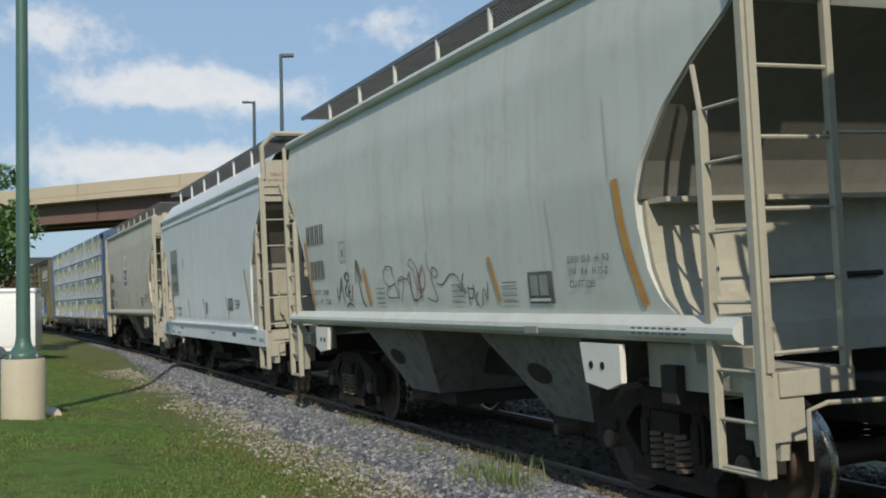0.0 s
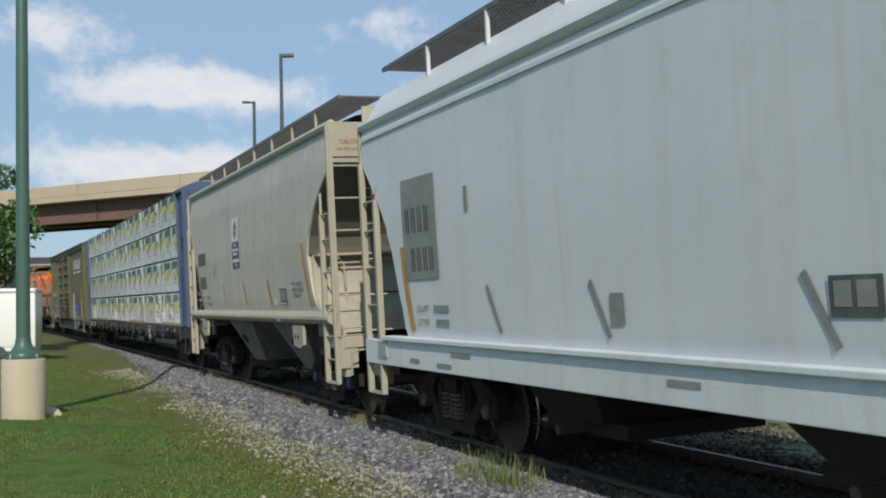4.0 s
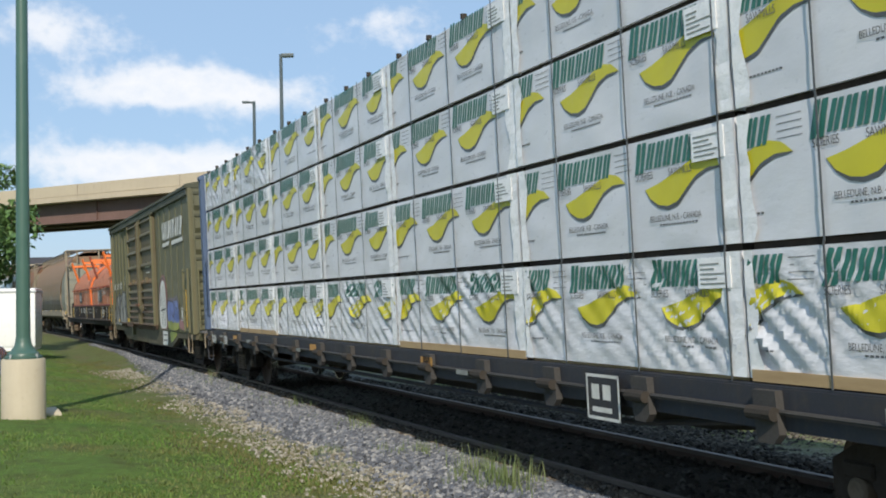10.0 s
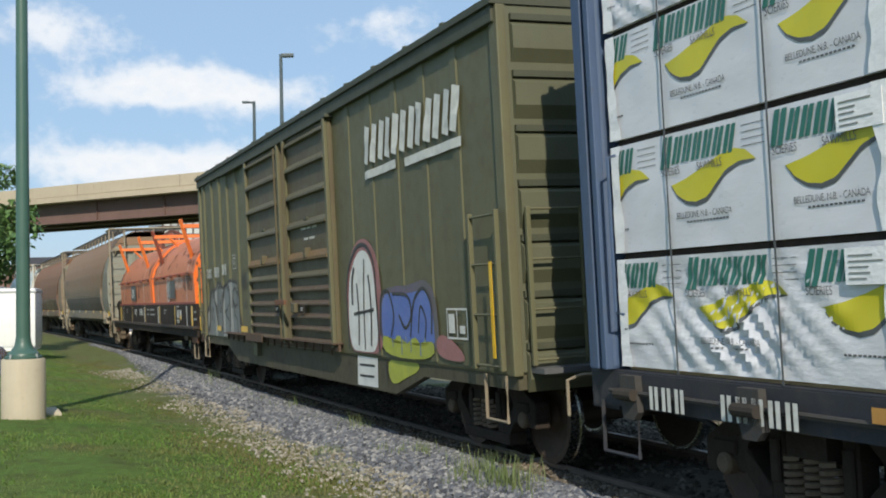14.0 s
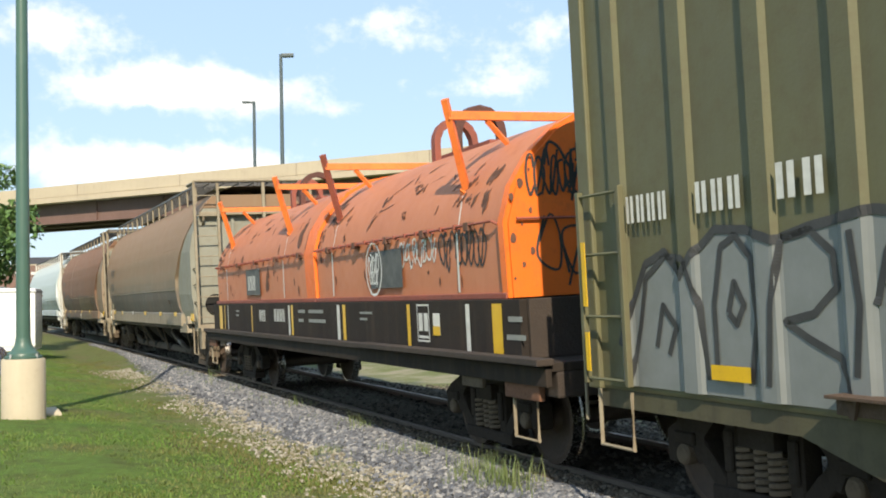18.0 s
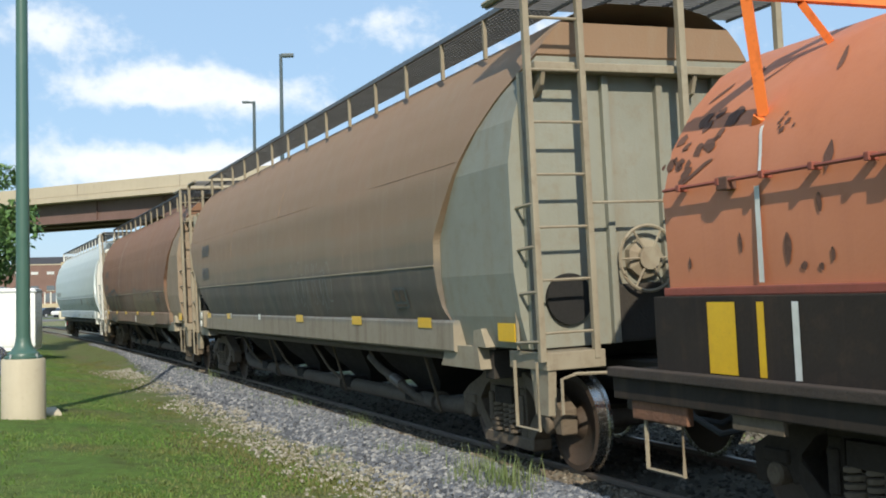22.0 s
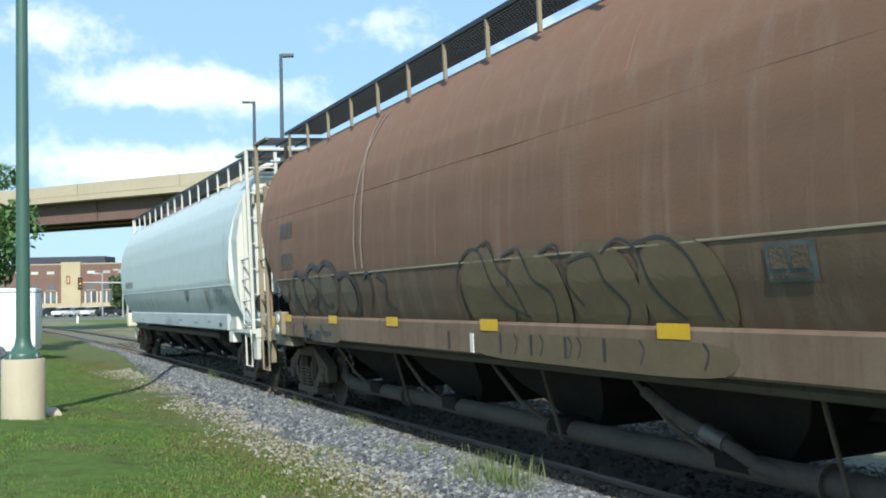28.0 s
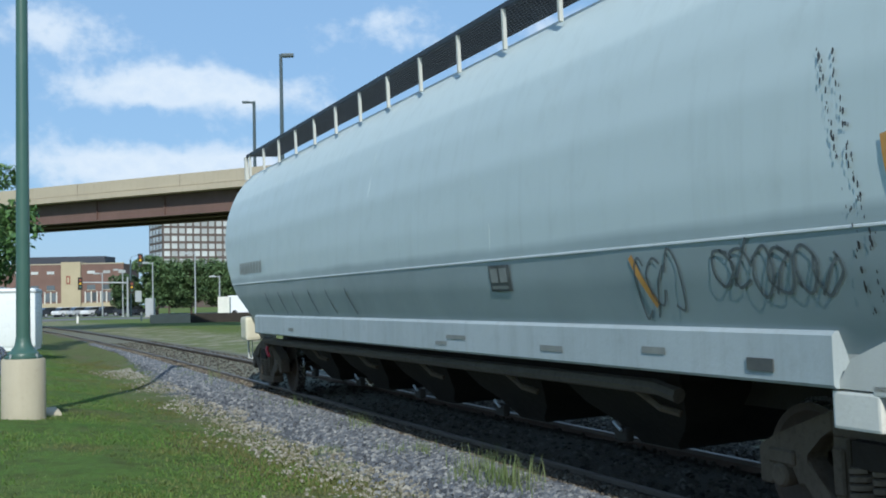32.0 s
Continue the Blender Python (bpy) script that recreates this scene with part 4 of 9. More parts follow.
def tree(name, label, at, height, spread, clumps, leaves, size, mat, seed, crown_base=0.35, group=""):
    rnd = random.Random(seed)
    ob = thing(name, label, "tree", group, at=Matrix.Translation(at))
    bm = bmesh.new()
    top = height * 0.62
    tube(bm, [(0, 0, -0.2), (0.05, 0.02, top * 0.4), (-0.04, 0.05, top)], height * 0.022, 8, height * 0.01)
    v, f = [], []
    for k in range(clumps):
        a = rnd.uniform(0, 6.28)
        z = height * rnd.uniform(crown_base, 0.95)
        reach = spread * math.sqrt(max(0.05, 1 - ((z / height - 0.6) / 0.45) ** 2)) * rnd.uniform(0.25, 0.9)
        c = Vector((math.cos(a) * reach, math.sin(a) * reach, z))
        if k % 2 == 0:
            tube(bm, [(0, 0, z * 0.62), tuple(c * 0.55 + Vector((0, 0, z * 0.4))), tuple(c)], height * 0.008, 5, height * 0.002)
        leaf_cloud(v, f, rnd, c, spread * rnd.uniform(0.2, 0.36), leaves, size)
    part("trunk", bm, BARK, ob)
    me = bpy.data.meshes.new("crown")
    me.from_pydata(v, [], f)
    me.materials.append(mat)
    part("crown", me, None, ob)
    return ob


tree("shade_tree", "leafy green shade tree beside the trailer", (-47.5, -1.2, 0), 7.4, 3.3, 46, 190, 0.17, LEAF, 3)
for k, (px_, py_, h, sp) in enumerate(((-172, 19.4, 6.0, 3.0), (-168, 23.2, 8.6, 4.2), (-168, 28.2, 8.2, 4.4), (-168, 33.5, 7.9, 4.6), (-166, 39, 8.2, 4.8), (-160, 45, 8.8, 5.2), (-182, 27, 7.5, 4.4),
                                        (-180, 36, 7.8, 4.6), (-150, 60, 10, 6), (-140, 75, 11, 6), (-176, -16, 9, 5), (-120, 95, 12, 7), (-70, 110, 12, 7), (-20, 115, 12, 7), (60, 110, 12, 7))):
    near = k < 8
    tree("street_tree", "leafy mid-green street tree by the crossing" if near else "leafy green tree far behind the railway", (px_, py_, 0), h, sp, 70 if near else 40, 150 if near else 90, 0.27 if near else 0.42, LEAF_HAZY, 40 + k, 0.22, "street trees")


def signals():
    ob = thing("traffic_signal", "galvanised traffic signal with a long mast arm", "traffic light", at=pose(-153.15, 17.25, 0))
    part("pole", tube(bmesh.new(), [(0, 0, 0), (0, 0, 5.4)], 0.16, 10, 0.12), GALV, ob)
    w = Vector((-0.38, -0.925, 0))
    part("mast_arm", tube(bmesh.new(), [(0, 0, 4.6), tuple(w * 6.6 + Vector((0, 0, 4.8)))], 0.11, 8, 0.07), GALV, ob)
    part("span_pole", tube(bmesh.new(), [(-1.65, 0.6, 0), (-1.65, 0.6, 7.8)], 0.15, 8, 0.12), LAMP_DARK, ob, "slate-blue pole")
    part("span_wire", tube(bmesh.new(), [(-1.65, 0.6, 8.0), (6.0, 0.93, 8.25), (11.7, 1.75, 6.95)], 0.02, 4), BLACK_STEEL, ob)
    for x, y, z in ((w.x * 6.4, w.y * 6.4, 4.62), (0.25, 0.5, 4.0), (6.0, 0.93, 7.4)):
        h = part("signal_head", a_box(-0.2, 0.2, -0.22, 0.22, z - 0.75, z + 0.75, 0.03), SIGNAL_YELLOW, ob, at=pose(x, y, 0))
        part("back_plate", a_box(0.2, 0.215, -0.3, 0.3, z - 0.85, z + 0.85), BLACK_STEEL, h)
        for k in range(3):
            part("lens", lathe(bmesh.new(), [(0.217, 0.15), (0.25, 0.15)], "x", 12), (MAROON, YELLOW_TAPE, LAMP_GREEN)[2 - k], h, at=pose(0, 0, z - 0.45 + 0.45 * k))
    part("control_cabinet", a_box(0.2, 1.0, 0.9, 1.7, 2.0, 3.5, 0.03), GALV, ob)
    for x, y, h in ((-141.4, 18.99, 6.9), (-139.3, 23.9, 8.0), (-161.6, 14.77, 6.2), (-155.3, 16.86, 6.5), (-137.0, 26.5, 5.0)):
        street_lamp("road_lamp", (x, y, 0), h, -RIGHT, "grey road lamp by the crossing", GALV, 0.1, 0.8, "road lamps")
    c = thing("utility_cabinet", "pale grey utility cabinet on a concrete pad", "cabinet", at=pose(-142.8, 18.85, 0, 0, 0, 68))
    part("body", a_box(-0.55, 0.55, -0.4, 0.4, 0.1, 2.4, 0.05), GALV, c)
    part("pad", a_box(-0.65, 0.65, -0.5, 0.5, -0.1, 0.1), CONCRETE, c)
    c = thing("utility_cabinet", "tall white utility cabinet beside the road", "cabinet", at=pose(-120.2, 23.74, 0, 0, 0, 68))
    part("body", a_box(-0.65, 0.65, -0.4, 0.4, 0.0, 2.3, 0.05), WHITE_PLASTIC, c)
    v = thing("delivery_van", "white delivery van on the road", "van", at=pose(-134, 29.5, 0, 0, 0, 60))
    part("body", a_box(-2.4, 1.6, -0.95, 0.95, 0.35, 2.5, 0.1), TRAILER_WHITE, v)
    part("cab", a_box(1.6, 2.6, -0.9, 0.9, 0.35, 1.7, 0.12), TRAILER_WHITE, v)
    part("windscreen", a_box(1.62, 2.1, -0.8, 0.8, 1.68, 2.2, 0.05), CAR_GLASS, v)
    for x in (-1.5, 1.7):
        for y in (-0.9, 0.9):
            part("wheel", lathe(bmesh.new(), [(-0.1, 0.36), (0.1, 0.36)], "y", 16), RUBBER, v, at=pose(x, y, 0.36))
    p = thing("marker_post", "short white marker post in the grass", "post", at=pose(-112, 7.9, 0.05))
    part("post", a_box(-0.1, 0.1, -0.1, 0.1, -0.1, 0.62, 0.02), WHITE_PLASTIC, p)
    p = thing("marker_post", "short dark marker post in the grass", "post", at=pose(-112, 13.9, 0.05))
    part("post", a_box(-0.08, 0.08, -0.08, 0.08, -0.1, 0.6, 0.02), LAMP_DARK, p)


signals()


def road_and_wall():
    w = thing("crossing_wall", "low dark retaining wall beside the crossing", "wall", at=pose(-94.4, 12.4, 0, 0, 0, 67.6))
    part("wall", a_box(3.4, 34, 0, 0.35, -0.4, 0.80, 0.02), BLACK_STEEL, w)
    part("wall_end", a_box(0, 3.4, 0, 0.4, -0.4, 0.78, 0.02), CONCRETE, w)
    bm = a_box(-9, 9, -90, 160, -0.2, 0.045)
    ob = new("road", mesh_of(bm, ASPHALT))
    ob.matrix_world = pose(-136, 20, 0, 0, 0, -22)
    tagged(ob, "grey asphalt road across the railway", "road", kind="structure")
    bm = a_box(-14, 14, -60, 60, -0.2, 0.04)
    ob = new("car_park", mesh_of(bm, ASPHALT))
    ob.matrix_world = pose(-180, 10, 0, 0, 0, -22)
    tagged(ob, "grey asphalt car park before the brick building", "car park", kind="structure")


road_and_wall()


# ---- the train: shared running gear ----
def wheelset_mesh():
    bm = bmesh.new()
    for s in (-1, 1):
        rows = [(0.70, 0.10), (0.70, 0.40), (0.685, 0.44), (0.685, 0.485), (0.715, 0.485), (0.725, 0.46), (0.82, 0.453), (0.825, 0.40), (0.79, 0.36), (0.77, 0.16), (0.83, 0.11), (0.83, 0.08)]
        lathe(bm, [(s * a, r) for a, r in rows], "y", 40)
    lathe(bm, [(-1.08, 0.075), (-0.83, 0.085), (-0.69, 0.095), (0, 0.085), (0.69, 0.095), (0.83, 0.085), (1.08, 0.075)], "y", 14)
    for f in bm.faces:
        c = f.calc_center_median()
        if math.hypot(c.x, c.z) > 0.43 and abs(c.y) > 0.6:
            f.material_index = 1
    return mesh_of(bm, (WHEEL_STEEL, TREAD), True, "wheelset")


def side_frame_mesh(mat):
    """A cast side frame: bowed top, two columns round the spring window, slanting lower arms, pedestal jaws."""
    bm = bmesh.new()
    y0, y1 = -0.085, 0.085
    box(bm, -.41, .41, y0, y1, .76, .93)
    box(bm, -.56, .56, y0 - .02, y1 + .02, .17, .29)
    for s in (-1, 1):
        box(bm, *sorted((s * .27, s * .41)), y0, y1, .28, .77)
        prism(bm, [(s * a, b) for a, b in ((.40, .93), (.62, .84), (.95, .72), (1.13, .63), (1.13, .38), (1.0, .38), (.97, .53), (.78, .53), (.75, .40), (.66, .42), (.66, .62), (.52, .75), (.40, .79))], y0, y1)
        prism(bm, [(s * a, b) for a, b in ((.40, .17), (.55, .29), (.70, .42), (.67, .60), (.55, .47), (.40, .36))], y0, y1)
        box(bm, s * .885 - .13, s * .885 + .13, y0 - .025, y1 + .025, .53, .63)
        box(bm, *sorted((s * .29, s * .39)), y0 - .03, y0, .40, .70)
    bmesh.ops.bevel(bm, geom=[e for e in bm.edges if e.is_manifold], offset=0.014, segments=1, affect="EDGES")
    return mesh_of(bm, mat, name="side_frame")


def spring_mesh():
    bm = bmesh.new()
    pts = []
    for k in range(60):
        a = k * 2 * math.pi / 10
        pts.append((0.082 * math.cos(a), 0.082 * math.sin(a), 0.29 + 0.30 * k / 59))
    tube(bm, pts, 0.024, 5)
    return mesh_of(bm, TRUCK_TAN, True, "spring")


def bolster_mesh():
    bm = bmesh.new()
    prism_x(bm, [(-1.13, .60), (-1.13, .76), (-.6, .86), (.6, .86), (1.13, .76), (1.13, .60), (.5, .5), (-.5, .5)], -.19, .19)
    box(bm, -.25, .25, -.5, .5, .86, .93)
    return mesh_of(bm, TRUCK_STEEL, name="truck")


WHEELSET, SPRING, BOLSTER = wheelset_mesh(), spring_mesh(), bolster_mesh()
SIDE_FRAME = {True: side_frame_mesh(TRUCK_TAN), False: side_frame_mesh(TRUCK_STEEL)}
BEARING = mesh_of(lathe(bmesh.new(), [(-.07, .07), (-.015, .082), (.045, .082), (.065, .065), (.07, .03)], "y", 18), TRUCK_TAN, True, "bearing_cap")
BLUE_CAP = mesh_of(lathe(bmesh.new(), [(-.07, .07), (-.015, .082), (.045, .082), (.065, .065), (.07, .03)], "y", 18), BLUE, True, "bearing_cap")
SHOE = mesh_of(a_box(-.06, .06, -.08, .08, -.16, .16, 0.02), TRUCK_STEEL, name="brake_shoe")


def truck(parent, x, tan=False, cap=None):
    t = part("truck", BOLSTER, None, parent, at=pose(x, 0, 0))
    for s in (-1, 1):
        part("side_frame", SIDE_FRAME[tan], None, t, at=pose(0, s * 1.0, 0))
        for dx in (-0.13, 0.0, 0.13):
            part("spring", SPRING, None, t, at=pose(dx * 1.3, s * (1.05 if dx else 1.03), 0))
        for dx in (-0.89, 0.89):
            part("bearing_cap", cap or BEARING, None, t, at=pose(dx, s * 1.06, 0.457, 0, 0, 0 if s > 0 else 180))
    for dx in (-0.89, 0.89):
        w = part("wheelset", WHEELSET, None, t, at=pose(dx, 0, 0.457))
        SPINNING.append((w, dx))
        part("brake_shoe", SHOE, None, t, at=pose(dx * 0.45, -0.755, 0.46))
    return t


def coupler(parent, x, way, mat=None):
    """Knuckle coupler, its yoke and the air hose at one end."""
    bm = bmesh.new()
    box(bm, -.05, .42, -.07, .07, -.08, .08, 0.015)
    prism_x_pts = [(0.38, .05), (0.66, .12), (0.78, .1), (0.78, .02), (0.62, -.03), (0.62, -.14), (0.52, -.16), (0.38, -.08)]
    a = [bm.verts.new((px, py, -.13)) for px, py in prism_x_pts]
    b = [bm.verts.new((px, py, .13)) for px, py in prism_x_pts]
    bm.faces.new(a)
    bm.faces.new(b[::-1])
    for i in range(len(a)):
        bm.faces.new((a[i], b[i], b[(i + 1) % len(a)], a[(i + 1) % len(a)]))
    m = pose(x, 0, 0.86, 0, 0, 0 if way > 0 else 180)
    part("coupler", bm, RUST_FLAKE, parent, at=m)
    h = bmesh.new()
    tube(h, [(.05, -.35, .05), (.3, -.36, -.02), (.5, -.32, -.28), (.72, -.2, -.42), (.86, -.06, -.38)], 0.028, 7)
    part("air_hose", h, RUBBER, parent, at=m)
    r = bmesh.new()
    tube(r, [(.12, -1.38, -.2), (.12, -1.38, .1), (.14, -1.25, .14), (.22, -.5, .12), (.5, -.16, .16)], 0.016, 6)
    part("uncoupling_lever", r, mat or BEIGE, parent, at=m)


def ladder(parent, p0, p1, z0, z1, rungs, mat, size=0.035, tops=None, name="ladder", flat=True):
    """Two stiles, at p0 and p1 in plan, with rungs between them, each a bar of its own."""
    bm = bmesh.new()
    tops = tops or (z1, z1)
    for p, zt in zip((p0, p1), tops):
        box(bm, p[0] - size, p[0] + size, p[1] - size, p[1] + size, z0, zt, 0.006)
    lad = part(name, bm, mat, parent)
    a, b = Vector((*p0, 0)), Vector((*p1, 0))
    bar = mesh_of(tube(bmesh.new(), [tuple(a), tuple(b)], 0.014, 6), mat, name="rung")
    for z in rungs:
        part("rung", bar, None, lad, at=pose(0, 0, z))
    return lad


def stirrup(parent, x, w, z0, z1, mat, width=0.42):
    bm = bmesh.new()
    tube(bm, [(x - width / 2, w, z1), (x - width / 2, w, z0), (x + width / 2, w, z0), (x + width / 2, w, z1)], 0.018, 6)
    part("stirrup_step", bm, mat, parent)


def running_board(parent, x0, x1, y0, y1, z, roof_z, mat, post_mat, step=1.05, first=0.25):
    """An open grating along the roof on small posts."""
    bm = bmesh.new()
    n = 13
    for k in range(n):
        y = y0 + (y1 - y0) * k / (n - 1)
        box(bm, x0, x1, y - 0.008, y + 0.008, z - 0.03, z)
    x = x0
    while x < x1:
        box(bm, x, x + 0.012, min(y0, y1), max(y0, y1), z - 0.024, z - 0.004)
        x += 0.07
    box(bm, x0, x1, y0 - 0.02, y0 + 0.02, z - 0.045, z + 0.005)
    g = part("running_board", bm, mat, parent)
    post = mesh_of(a_box(-0.02, 0.02, -0.02, 0.02, roof_z - z - 0.02, 0, 0.004), post_mat, name="board_post")
    x = x0 + first
    while x < x1:
        part("board_post", post, None, g, at=pose(x, y0, z - 0.03))
        x += step


def curve_at(rows, z):
    """Straight interpolation in rows of (height, value)."""
    if z <= rows[0][0]:
        return rows[0][1]
    for (a, u), (b, v) in zip(rows, rows[1:]):
        if z <= b:
            return u + (v - u) * (z - a) / (b - a)
    return rows[-1][1]


def shell(rows_w, rows_x, roof, steps=30, columns=26, jitter=0.0, seed=0, rows_b=None):
    """A car body: half width and half length as functions of height, closed by a cambered roof."""
    rnd = random.Random(seed)
    bm = bmesh.new()
    z0, z1 = rows_w[0][0], rows_w[-1][0]
    zs = [z0 + (z1 - z0) * k / steps for k in range(steps + 1)]
    sides = {}
    for s in (-1, 1):
        grid = []
        for z in zs:
            w, e, g = curve_at(rows_w, z), curve_at(rows_x, z), curve_at(rows_b or rows_x, z)
            line = []
            for c in range(columns + 1):
                x = -g + (e + g) * c / columns
                dent = 0
                if jitter and 0 < c < columns and 2 < zs.index(z) < steps - 2:
                    dent = jitter * noise.noise((x * 0.9 + seed * 7, z * 1.1, s * 3.0))
                line.append(bm.verts.new((x, s * (w + dent), z)))
            grid.append(line)
        for a, b in zip(grid, grid[1:]):
            for c in range(columns):
                bm.faces.new((a[c], a[c + 1], b[c + 1], b[c]))
        sides[s] = grid
    n, p = sides[-1], sides[1]
    for k in range(steps):
        for c in (0, columns):
            bm.faces.new((n[k][c], n[k + 1][c], p[k + 1][c], p[k][c]))
    for c in range(columns):
        bm.faces.new((n[0][c], n[0][c + 1], p[0][c + 1], p[0][c]))
    prev = n[-1]
    for y, z in roof:
        e, g = curve_at(rows_x, z1), curve_at(rows_b or rows_x, z1)
        line = [bm.verts.new((-g + (e + g) * c / columns, y, z)) for c in range(columns + 1)]
        for c in range(columns):
            bm.faces.new((prev[c], prev[c + 1], line[c + 1], line[c]))
        prev = line
    for c in range(columns):
        bm.faces.new((prev[c], prev[c + 1], p[-1][c + 1], p[-1][c]))
    return bm


def bars(rows, depth=0.004):
    """Plain bars that stand for lettering: rows of (x, z, width, height) on a plane facing the viewer."""
    bm = bmesh.new()
    for x, z, w, h in rows:
        vs = [bm.verts.new((x + a, 0, z + b)) for a, b in ((0, 0), (w, 0), (w, h), (0, h))]
        bm.faces.new(vs)
    return bm


def word_bars(x, z, count, w, h, gap, depth=0.0):
    """A row of upright bars, one for each character, drawn as a pair of plain stems."""
    rows = []
    for k in range(count):
        a = x + k * (w + gap)
        rows += [(a, z, w * 0.36, h), (a + w * 0.56, z, w * 0.36, h)]
    return rows


def text_mesh(words, size, material):
    cu = bpy.data.curves.new("lettering", "FONT")
    cu.body, cu.size = words, size
    ob = bpy.data.objects.new("lettering", cu)
    scene.collection.objects.link(ob)
    me = bpy.data.meshes.new_from_object(ob.evaluated_get(bpy.context.evaluated_depsgraph_get()))
    bpy.data.objects.remove(ob)
    me.materials.clear()
    me.materials.append(material)
    return me


def sign(parent, words, size, material, x, z, w, name="lettering", yaw=0.0):
    """Lettering that reads from the near side: its plane faces -y."""
    return part(name, text_mesh(words, size, material), None, parent, at=pose(x, -w, z, 90, 0, yaw))


def clusters(rows, gap=0.1):
    """Bars that lie close together make one mark."""
    groups = []
    for r in rows:
        near = [g for g in groups if any(r[0] - gap < b[0] + b[2] and b[0] - gap < r[0] + r[2] and r[1] - gap < b[1] + b[3] and b[1] - gap < r[1] + r[3] for b in g)]
        joined = [r] + [b for g in near for b in g]
        groups = [g for g in groups if g not in near] + [joined]
    return groups


def flat(name, parent, rows, material, w, label=""):
    out = None
    for g in clusters(rows, 0.005 if name in ("car_mark", "sign_blocks") else 0.1):
        out = part(name, bars(g), material, parent, label, at=pose(0, -w, 0))
    return out


def ribbon(bm, points, width, place, taper=True):
    """A painted stroke through points (x, z), laid on a surface by place(x, z)."""
    pts = []
    p = [Vector(a) for a in points]
    for i in range(len(p) - 1):
        a, b, c, d = p[max(i - 1, 0)], p[i], p[i + 1], p[min(i + 2, len(p) - 1)]
        for k in range(5):
            t = k / 5
            pts.append(0.5 * ((2 * b) + (c - a) * t + (2 * a - 5 * b + 4 * c - d) * t * t + (-a + 3 * b - 3 * c + d) * t ** 3))
    pts.append(p[-1])
    prev = None
    for i, q in enumerate(pts):
        way = (pts[min(i + 1, len(pts) - 1)] - pts[max(i - 1, 0)])
        if way.length < 1e-6:
            continue
        side = Vector((-way.y, way.x)).normalized() * width * 0.5
        row = [bm.verts.new(place(*(q + side))), bm.verts.new(place(*(q - side)))]
        if prev:
            bm.faces.new((prev[0], prev[1], row[1], row[0]))
        prev = row


def scrawl(bm, rnd, x0, x1, z0, z1, place, width=0.03, letters=5):
    """A quick loose tag: looping strokes with no letters in them."""
    w, h = (x1 - x0) / letters, z1 - z0
    for k in range(letters):
        cx, cz = x0 + (k + 0.5) * w, (z0 + z1) / 2 + h * rnd.uniform(-0.08, 0.08)
        a0, turn = rnd.uniform(0, 6.28), rnd.choice((-1, 1)) * rnd.uniform(0.8, 1.5)
        ribbon(bm, [(cx + w * 0.66 * math.cos(a0 + turn * i) * rnd.uniform(0.5, 1.1), cz + h * 0.46 * math.sin(a0 + turn * i) * rnd.uniform(0.6, 1.1)) for i in range(6)], width, place)
        if k % 2:
            ribbon(bm, [(cx - w * 0.4, cz - h * rnd.uniform(0.2, 0.55)), (cx, cz + h * rnd.uniform(-0.2, 0.2)), (cx + w * 0.5, cz + h * rnd.uniform(0.2, 0.6))], width, place)


def blob(bm, outline, place, n=4):
    """A filled painted patch: a closed outline of (x, z) fanned from its middle so that it can follow a curved side."""
    if len(outline) >= 5:
        for _ in range(2):  # round the corners off
            outline = [p for (a, b), (c, d) in zip(outline, list(outline[1:]) + [outline[0]]) for p in ((a * .75 + c * .25, b * .75 + d * .25), (a * .25 + c * .75, b * .25 + d * .75))]
    cx, cz = sum(a for a, _ in outline) / len(outline), sum(b for _, b in outline) / len(outline)
    rings = []
    for k in range(n + 1):
        t = k / n
        rings.append([bm.verts.new(place(cx + (a - cx) * max(t, 0.001), cz + (b - cz) * max(t, 0.001))) for a, b in outline])
    for r0, r1 in zip(rings, rings[1:]):
        for i in range(len(outline)):
            j = (i + 1) % len(outline)
            bm.faces.new((r0[i], r0[j], r1[j], r1[i]))


def on_plane(w):
    return lambda x, z: (x, -w, z)


# ---- two-bay covered hoppers ----
def end_gear(car, half, way, mat, sill_z, dark=BLACK_STEEL, brake=False, panel=None):
    """Platform, stub sill, coupler, end ladder and fittings at one end of a hopper."""
    x = way * half
    lo, hi = sorted((x - way * 1.25, x))
    for y0, y1 in ((-1.4, -0.8), (0.8, 1.4)):
        part("end_platform", a_box(*sorted((x - way * 0.75, x)), y0, y1, sill_z - 0.16, sill_z, 0.01), mat, car)
    part("bolster_beam", a_box(*sorted((x - way * 1.35, x - way * 1.15)), -1.38, 1.38, sill_z - 0.3, sill_z - 0.02, 0.01), dark, car)
    part("stub_sill", a_box(*sorted((x - way * 3.0, x + way * 0.12)), -0.32, 0.32, 0.72, sill_z - 0.16), dark, car)
    part("striker", a_box(*sorted((x + way * 0.1, x + way * 0.2)), -0.3, 0.3, 0.66, sill_z - 0.05, 0.02), mat, car)
    part("corner_gusset", prism(bmesh.new(), [(x - way * 0.02, sill_z - 0.16), (x - way * 0.36, sill_z - 0.16), (x - way * 0.30, 0.62), (x - way * 0.06, 0.62)], -1.38, -1.30), mat, car)
    coupler(car, x + way * 0.1, way, mat)


